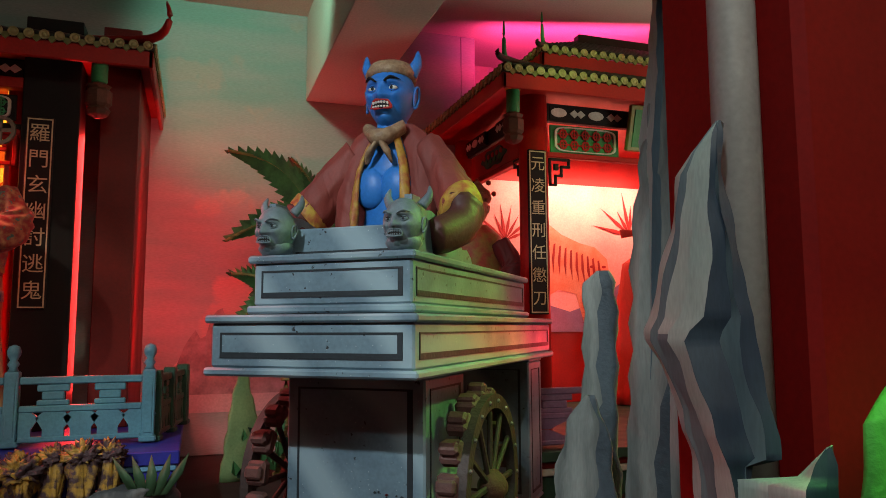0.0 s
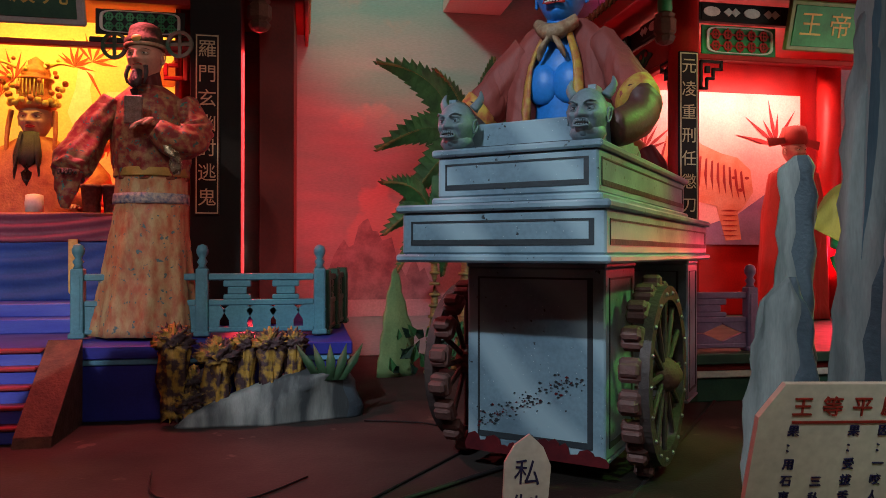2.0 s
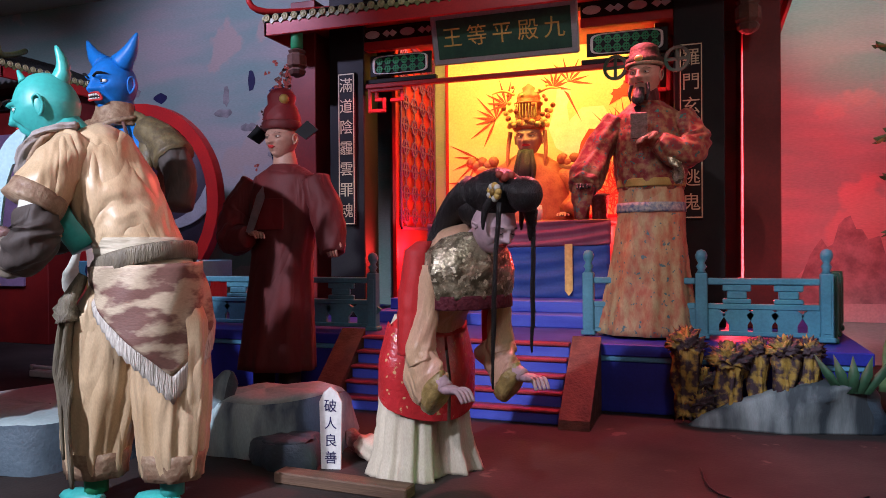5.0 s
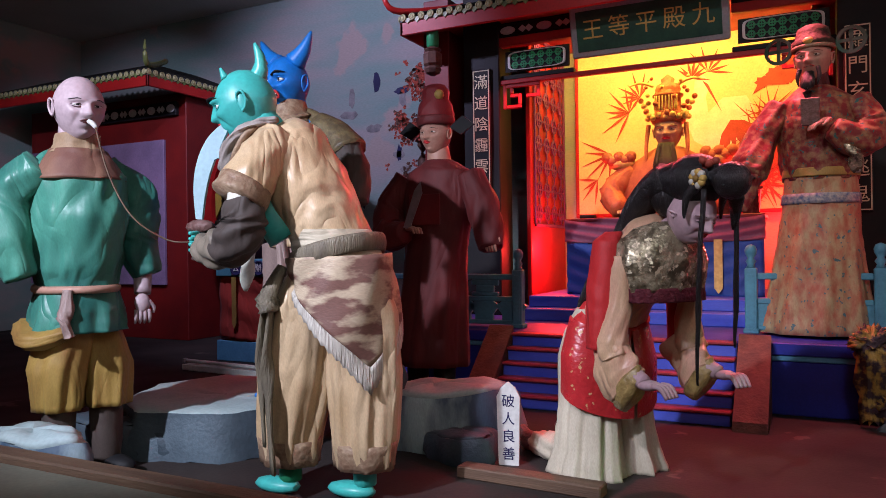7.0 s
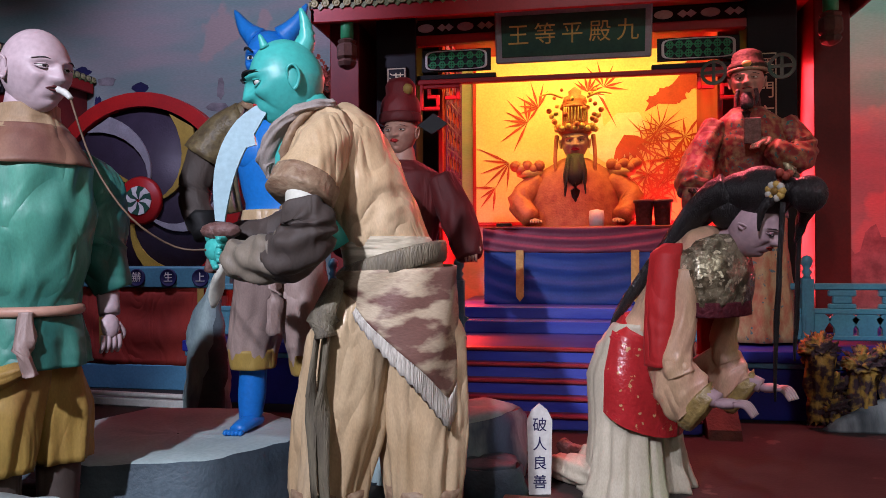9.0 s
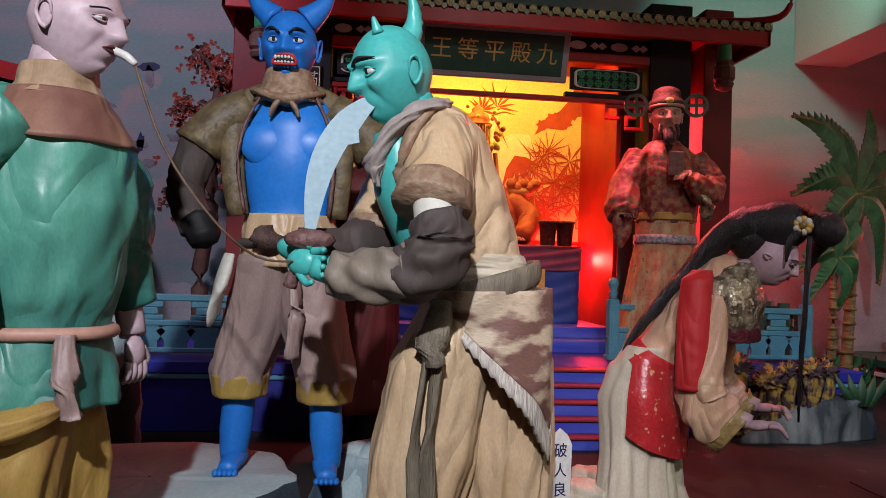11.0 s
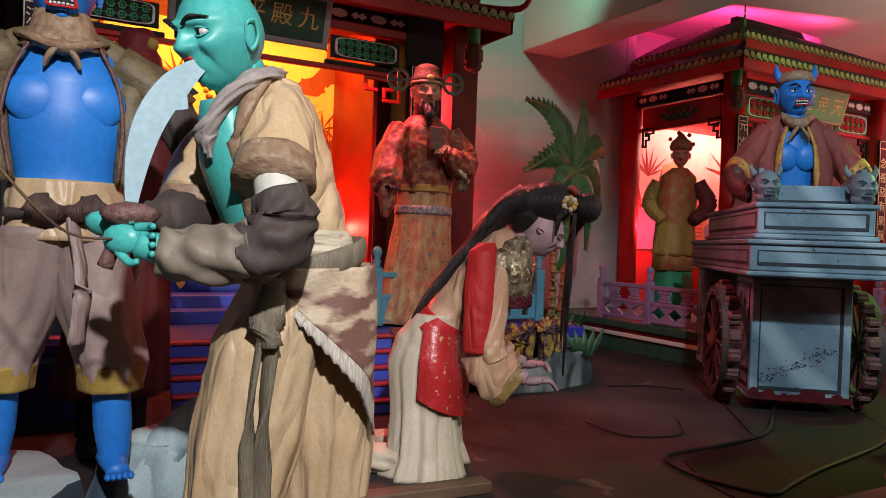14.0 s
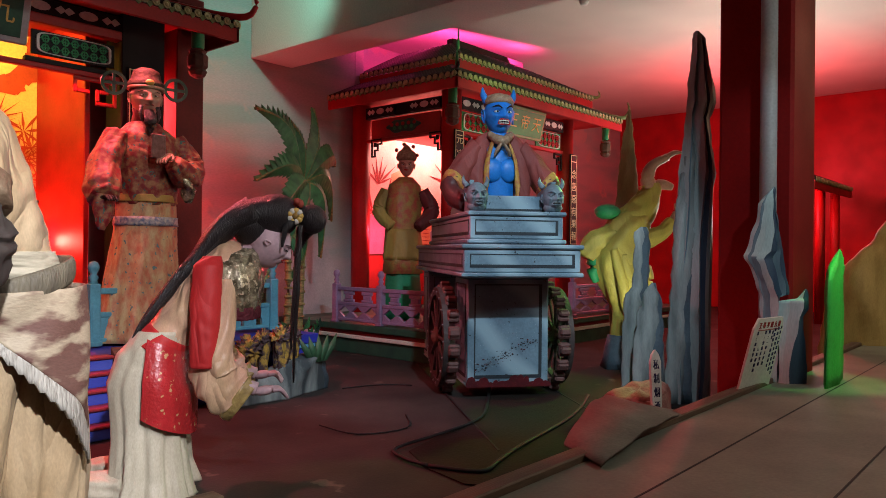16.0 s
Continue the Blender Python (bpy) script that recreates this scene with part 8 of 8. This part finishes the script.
boulder("crushed_dummy", "lumpy reddish dummy lying before the cart", (0.62, 1.80, 0), (0.30, 0.16, 0.26), mat("bloody_flesh_paint", (0.30, 0.08, 0.07), 0.5, (0.42, 0.24, 0.20), 8, 0.4), 50, 10)
sheet = Shape()
nx = 14
verts = [(x0 + (x1 - x0) * i / nx, y0 + (y1 - y0) * i / nx, 0.30 + zz * math.sin(math.pi * i / nx) + 0.006 * math.sin(i * 1.3)) for (x0, y0, x1, y1, zz) in ((-0.88, 1.40, 0.07, 1.66, 0.08), (-1.04, 1.15, 0.02, 1.27, 0.03)) for i in range(nx + 1)]
sheet.add(verts, [[i, i + 1, i + nx + 2, i + nx + 1] for i in range(nx)], mat("grey_brown_canvas", (0.20, 0.16, 0.13), 0.7, (0.14, 0.11, 0.09), 5, 0.2))
sheet = tagged(sheet.make("canvas_scrap"), "grey brown stiff canvas scrap lying on the walkway edge", "canvas")
sheet.modifiers.new("thick", "SOLIDIFY").thickness = 0.012
tagged(Shape().box((0, 0, 0), (0.62, 0.09, 0.05), WOOD).make("plank", None, "", pose(-2.32, 2.52, 0.0, 0, 0, -3)), "short dark wooden plank on the floor", "plank")

# bent dark runners, and a thin black sheet over the floor before the cart
runner = thing("floor_runners", "bent black steel runners lying on the floor", "rails")
for path in (((1.19, 3.32), (0.70, 2.98), (0.22, 2.67), (-0.25, 2.59), (-0.64, 2.56), (-0.74, 2.40), (-0.75, 2.23)), ((1.32, 2.54), (0.95, 2.38), (0.52, 2.24), (-0.15, 2.11), (-0.45, 2.03), (-0.65, 1.99), (-0.75, 2.23))):
    Shape().tube([(x, y, 0.018) for x, y in path], 0.012, BLACK, 8, 0.8).make("runner", runner)
DARK_SHEET = mat("black_floor_sheet", (0.010, 0.008, 0.007), 0.75, (0.022, 0.015, 0.012), 3, 0.2)
DARK_SHEET.node_tree.nodes["Principled BSDF"].inputs["Specular IOR Level"].default_value = 0.1
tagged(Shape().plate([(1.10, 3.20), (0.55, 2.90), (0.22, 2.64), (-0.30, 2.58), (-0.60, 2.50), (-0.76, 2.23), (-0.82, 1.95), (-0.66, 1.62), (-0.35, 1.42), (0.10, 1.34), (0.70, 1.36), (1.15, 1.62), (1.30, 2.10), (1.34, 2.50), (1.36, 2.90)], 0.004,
       DARK_SHEET, Matrix(((1, 0, 0, 0), (0, 0, 1, 0), (0, 1, 0, 0), (0, 0, 0, 1)))).make("dark_floor_patch", None, "", pose(0, 0, 0.006)), "black patch on the floor before and under the cart", "stain")
track = thing("cart_rails", "two dark steel rails in the floor before the cart", "rails", CART)
for x in (-0.42, 0.42):
    Shape().box((x - 0.008, -1.0, 0.001), (x + 0.008, 2.4, 0.012), BLACK).make("rail", track)
tagged(Shape().tube([(0.0, 3.1, 0.008), (-0.25, 2.85, 0.008), (-0.55, 2.95, 0.008), (-0.62, 3.2, 0.03)], 0.005, BLACK, 6).make("floor_cable"), "thin black cable lying on the floor", "cable")
tagged(Shape().tube([(0.3, 4.05, 0.008), (0.6, 3.95, 0.008), (0.75, 3.75, 0.01)], 0.005, BLACK, 6).make("floor_cable"), "thin black cable lying on the floor", "cable")

# ---- wheel of fate and its table ----
wheel = thing("fate_wheel", "large red rimmed wheel with yellow spiral blades", "wheel", pose(-5.66, 5.45, 1.44))
def arc_ring(r0, r1, y0, y1, material, n=48):
    return Shape().rings([[(r * math.cos(2 * math.pi * i / n), y, r * math.sin(2 * math.pi * i / n)) for i in range(n)] for r, y in ((r0, y0), (r1, y0), (r1, y1), (r0, y1), (r0, y0))], material, False, False)
arc_ring(0.80, 0.92, -0.05, 0.05, RED_PAINT).make("rim", wheel)
Shape().lathe([(0.001, -0.01), (0.81, -0.01), (0.81, 0.01), (0.001, 0.01)], WHEEL_BLACK, 48, pose(0, 0.02, 0, 90, 0, 0)).make("disc", wheel)
for k in range(6):
    pts = []
    for i in range(9):
        t = i / 8
        a = k * math.pi / 3 + 0.9 * t
        pts.append((0.16 + 0.62 * t, a))
    outline = [(r * math.cos(a), r * math.sin(a)) for r, a in pts] + [(r * math.cos(a + 0.10 + 0.36 * (r - 0.16)), r * math.sin(a + 0.10 + 0.36 * (r - 0.16))) for r, a in pts[::-1]]
    Shape().plate(outline, 0.02, WHEEL_YELLOW if k % 2 == 0 else RED_PAINT if k == 3 else mat("wheel_grey_paint", (0.30, 0.30, 0.32), 0.5), pose(0, -0.01, 0)).make("blade", wheel)
Shape().lathe([(0.001, 0.03), (0.19, 0.03), (0.21, 0.0), (0.001, 0.0)], RED_PAINT, 32, pose(0, -0.02, 0, 90, 0, 0)).make("hub", wheel)
for k in range(12):
    a0, a1 = k * math.pi / 6, (k + 1) * math.pi / 6
    Shape().plate([(0.012 * math.cos(a0), 0.012 * math.sin(a0)), (0.07 * math.cos(a0 + 0.25), 0.07 * math.sin(a0 + 0.25)), (0.125 * math.cos(a0), 0.125 * math.sin(a0)), (0.125 * math.cos(a1), 0.125 * math.sin(a1)), (0.07 * math.cos(a1 + 0.25), 0.07 * math.sin(a1 + 0.25))], 0.006, WHITE if k % 2 else DEEP_GREEN, pose(0, -0.056, 0)).make("pinwheel_leaf", wheel)
Shape().box((-0.15, 0.05, -1.44), (0.15, 0.12, 0.2), DARK_RED).make("stand", wheel)

tbl = thing("offering_table", "table with red cloth, teal frieze and blue base", "table", pose(-5.0, 4.62, 0.0))
Shape().box((-0.68, 0.02, 0.0), (0.56, 0.6, 0.18), LIGHT_BLUE).make("base", tbl)
Shape().box((-0.64, 0.05, 0.18), (0.52, 0.55, 0.74), CLOTH_RED).make("body", tbl)
Shape().box((-0.66, 0.0, 0.745), (0.55, 0.58, 0.89), TEAL_PAINT).make("frieze", tbl)
drape(0.58, 0.19, 0.74, 0.035, CLOTH_RED, tbl, "red_cloth", 0.03, 4).location.x = -0.06
for i, c in enumerate("公辦生上"):
    x = -0.42 + 0.25 * i
    Shape().lathe([(0.001, 0.008), (0.052, 0.008), (0.056, 0.012), (0.064, 0.012), (0.066, 0.0), (0.001, 0.0)], INK, 24, pose(x, -0.001, 0.815, 90, 0, 0)).make("medallion", tbl)
    text(c, tbl, (x, -0.0115, 0.815), 0.075, WHITE)
for x in (-0.45, 0.33):
    Shape().plate([(x - 0.025, 0.34), (x, 0.29), (x + 0.025, 0.34), (x + 0.025, 0.74), (x - 0.025, 0.74)], 0.004, OCHRE, Matrix.Translation((0, -0.004, 0))).make("ribbon", tbl)
tube = thing("batten_light", "white fluorescent batten lamp lying on the floor", "lamp", pose(-4.95, 4.14, 0.0, 0, 0, -4))
Shape().box((-0.62, -0.05, 0.0), (0.62, 0.05, 0.05), WHITE).make("housing", tube)
Shape().tube([(-0.58, -0.03, 0.075), (0, -0.03, 0.075), (0.58, -0.03, 0.075)], 0.016, WHITE, 10).make("glass_tube", tube)
for x in (-0.60, 0.60):
    Shape().box((x - 0.015, -0.05, 0.05), (x + 0.015, -0.01, 0.095), PIPE).make("socket", tube)

# blossom tree beside the hall
tree = thing("blossom_tree", "artificial tree with brown trunk and red blossoms", "tree", pose(-4.16, 5.7, 0.41))
Shape().tube([(0.0, 0, 0), (-0.03, 0, 0.5), (0.04, 0, 1.0), (0.0, 0, 1.5), (0.08, 0, 2.0)], [0.07, 0.06, 0.05, 0.045, 0.03], BARK, 12, 1.0, 0.06).make("trunk", tree)
rnd = random.Random(11)
for k in range(9):
    z = 0.9 + 0.14 * k
    a = rnd.uniform(0, 6.28)
    ex, ey, ez = 0.18 * math.cos(a), 0.16 * math.sin(a), z + 0.14
    Shape().tube([(0.02, 0, z), (ex * 0.5, ey * 0.5, z + 0.1), (ex, ey, ez)], [0.022, 0.015, 0.006], BARK, 8).make("branch", tree)
    s = Shape()
    for j in range(60):
        c = (ex + rnd.gauss(0, 0.075), ey + rnd.gauss(0, 0.06), ez + rnd.gauss(0, 0.06))
        for p in range(4):
            q, b = 0.03, rnd.uniform(0, 6.28)
            s.add([c, (c[0] + q * math.cos(b), c[1] - 0.012, c[2] + q * math.sin(b)), (c[0] + q * 1.3 * math.cos(b + 0.5), c[1], c[2] + q * 1.3 * math.sin(b + 0.5)), (c[0] + q * math.cos(b + 1.0), c[1] - 0.01, c[2] + q * math.sin(b + 1.0))], [[0, 1, 2, 3]], FLOWER if j % 4 else BARK, False)
    s.make("blossom_cluster", tree)

# cups and jars on the altar
for i, (x, r, h, mt) in enumerate(((-1.50, 0.075, 0.20, HILT), (-1.36, 0.075, 0.20, HILT))):
    tagged(Shape().lathe([(r * 0.75, 0), (r * 0.95, h * 0.9), (r * 1.08, h * 0.9), (r * 1.08, h), (r * 0.9, h), (r * 0.7, h * 0.1)], mt, 18).make("offering_cup", None, "", pose(x, 5.60, 1.19)), "brown tapered cup on the altar table", "cup", "altar cups")
tagged(Shape().lathe([(0.055, 0), (0.06, 0.06), (0.055, 0.12), (0.04, 0.125), (0.01, 0.13)], WHITE, 16).make("incense_jar", None, "", pose(-1.86, 5.56, 1.19)), "small pale jar on the altar table", "jar")
tagged(Shape().box((-0.06, -0.04, 0), (0.06, 0.04, 0.03), BLACK).make("ink_box", None, "", pose(-2.58, 5.58, 1.19)), "small dark box on the altar table", "box")

# ---- smaller structure details ----
det = thing("smoke_detector", "round white smoke detector on the ceiling", "detector", pose(3.9, 4.1, 3.9))
Shape().lathe([(0.001, -0.05), (0.04, -0.05), (0.055, -0.02), (0.055, 0.0), (0.001, 0.0)], WHITE, 18).make("case", det)
far = thing("side_hall", "dim temple hall corner with tiled eaves", "temple hall", kind="structure")
Shape().box((-9.6, 5.6, 0.0), (-7.0, 6.59, 2.7), DARK_RED).make("wall", far)
Shape().box((-9.6, 5.56, 0.6), (-7.3, 5.598, 2.2), MAUVE).make("panel", far)
eave((-9.6, 5.0, 2.78), (-6.9, 5.0, 2.78), 0.9, far, hip=(0, 1))
eave((-6.9, 5.0, 2.78), (-6.9, 6.55, 2.78), 0.9, far, hip=(1, 0))
ridge_horn((-7.4, 5.7, 3.1), (-6.92, 5.02, 2.86), far, OLIVE)
scroll(-9.0, -7.1, 5.55, 2.45, 2.6, far, WHITE)
farp = thing("far_pavilion", "far red pavilion with dark tiled roof", "pavilion", kind="structure")
eave((7.6, 2.6, 2.1), (9.8, 2.6, 2.1), 0.8, farp)
for x in (7.9, 8.7, 9.6):
    Shape().lathe([(0.07, 0), (0.07, 2.1)], RED_PAINT, 14, Matrix.Translation((x, 2.8, 0))).make("post", farp)
rock("scenery_rock", "tan ochre painted scenery rock beyond the red column", [(0.0, 0.0, 0.55), (0.4, 0.0, 0.50), (0.75, -0.02, 0.42), (1.0, 0.05, 0.33), (1.15, 0.12, 0.24), (1.35, 0.16, 0.16), (1.6, 0.18, 0.08), (1.7, 0.18, 0.01)], 0.16, OCHRE_ROCK, facing(3.90, 1.12, 0.4, -0.9), 61, 44)
ban = structure("banner_1", Shape().box((4.2, 0.3, 3.2), (9.0, 0.35, 3.88), mat("orange_banner", (0.65, 0.17, 0.03), 0.6)), "orange banner under the ceiling", "banner")
# walkway joints
for i, y in enumerate((0.92, 0.45, -0.1, -0.8)):
    structure("walkway_joint", Shape().box((-10, y, 0.2785), (11, y + 0.008, 0.2812), BLACK, None, 0), "thin dark joint between walkway boards", "joint")

# mural: hills and dark trees painted on the wall
def mural_shape(name, x0, x1, z0, z1, jag, material, seed, y=6.596):
    rnd = random.Random(seed)
    n = 26
    top = []
    h = 0.5
    for i in range(n + 1):
        h = min(1, max(0.1, h + rnd.uniform(-0.28, 0.28)))
        e = max(0.0, math.sin(math.pi * i / n)) ** 0.6
        top.append((x0 + (x1 - x0) * i / n, z0 + (z1 - z0) * (e * (1 - jag) + e * jag * h)))
    return structure(name, Shape().plate([(x0, z0), (x1, z0)] + top[::-1], 0.004, material, Matrix.Translation((0, y, 0))), "painted misty hills on the mural wall", "mural")


mural_shape("mural_hill", -0.1, 2.6, 0.35, 1.75, 0.6, MURAL_HILL, 3, 6.595)
mural_shape("mural_hill", 0.1, 1.2, 0.5, 1.25, 0.8, MURAL_DARK, 5, 6.591)
mural_shape("mural_hill", -6.5, -4.0, 0.35, 1.2, 0.6, MURAL_HILL, 9, 6.595)

rnd = random.Random(21)
for k in range(22):
    x, z, q = rnd.uniform(-7.4, -4.3), rnd.uniform(1.5, 3.0), rnd.uniform(0.07, 0.13)
    s = Shape()
    n = 12
    pts = [(x + q * (0.55 + 0.45 * rnd.random()) * math.cos(2 * math.pi * i / n) * (1.2 if k % 2 else 0.5), z + q * (0.5 + 0.5 * rnd.random()) * math.sin(2 * math.pi * i / n) * (0.6 if k % 2 else 1.3)) for i in range(n)]
    s.plate(pts, 0.003, MURAL_DARK if k % 3 else INK, Matrix.Translation((0, 6.597, 0)))
    structure("mural_silhouette", s, "small dark painted shape on the mural wall", "mural")
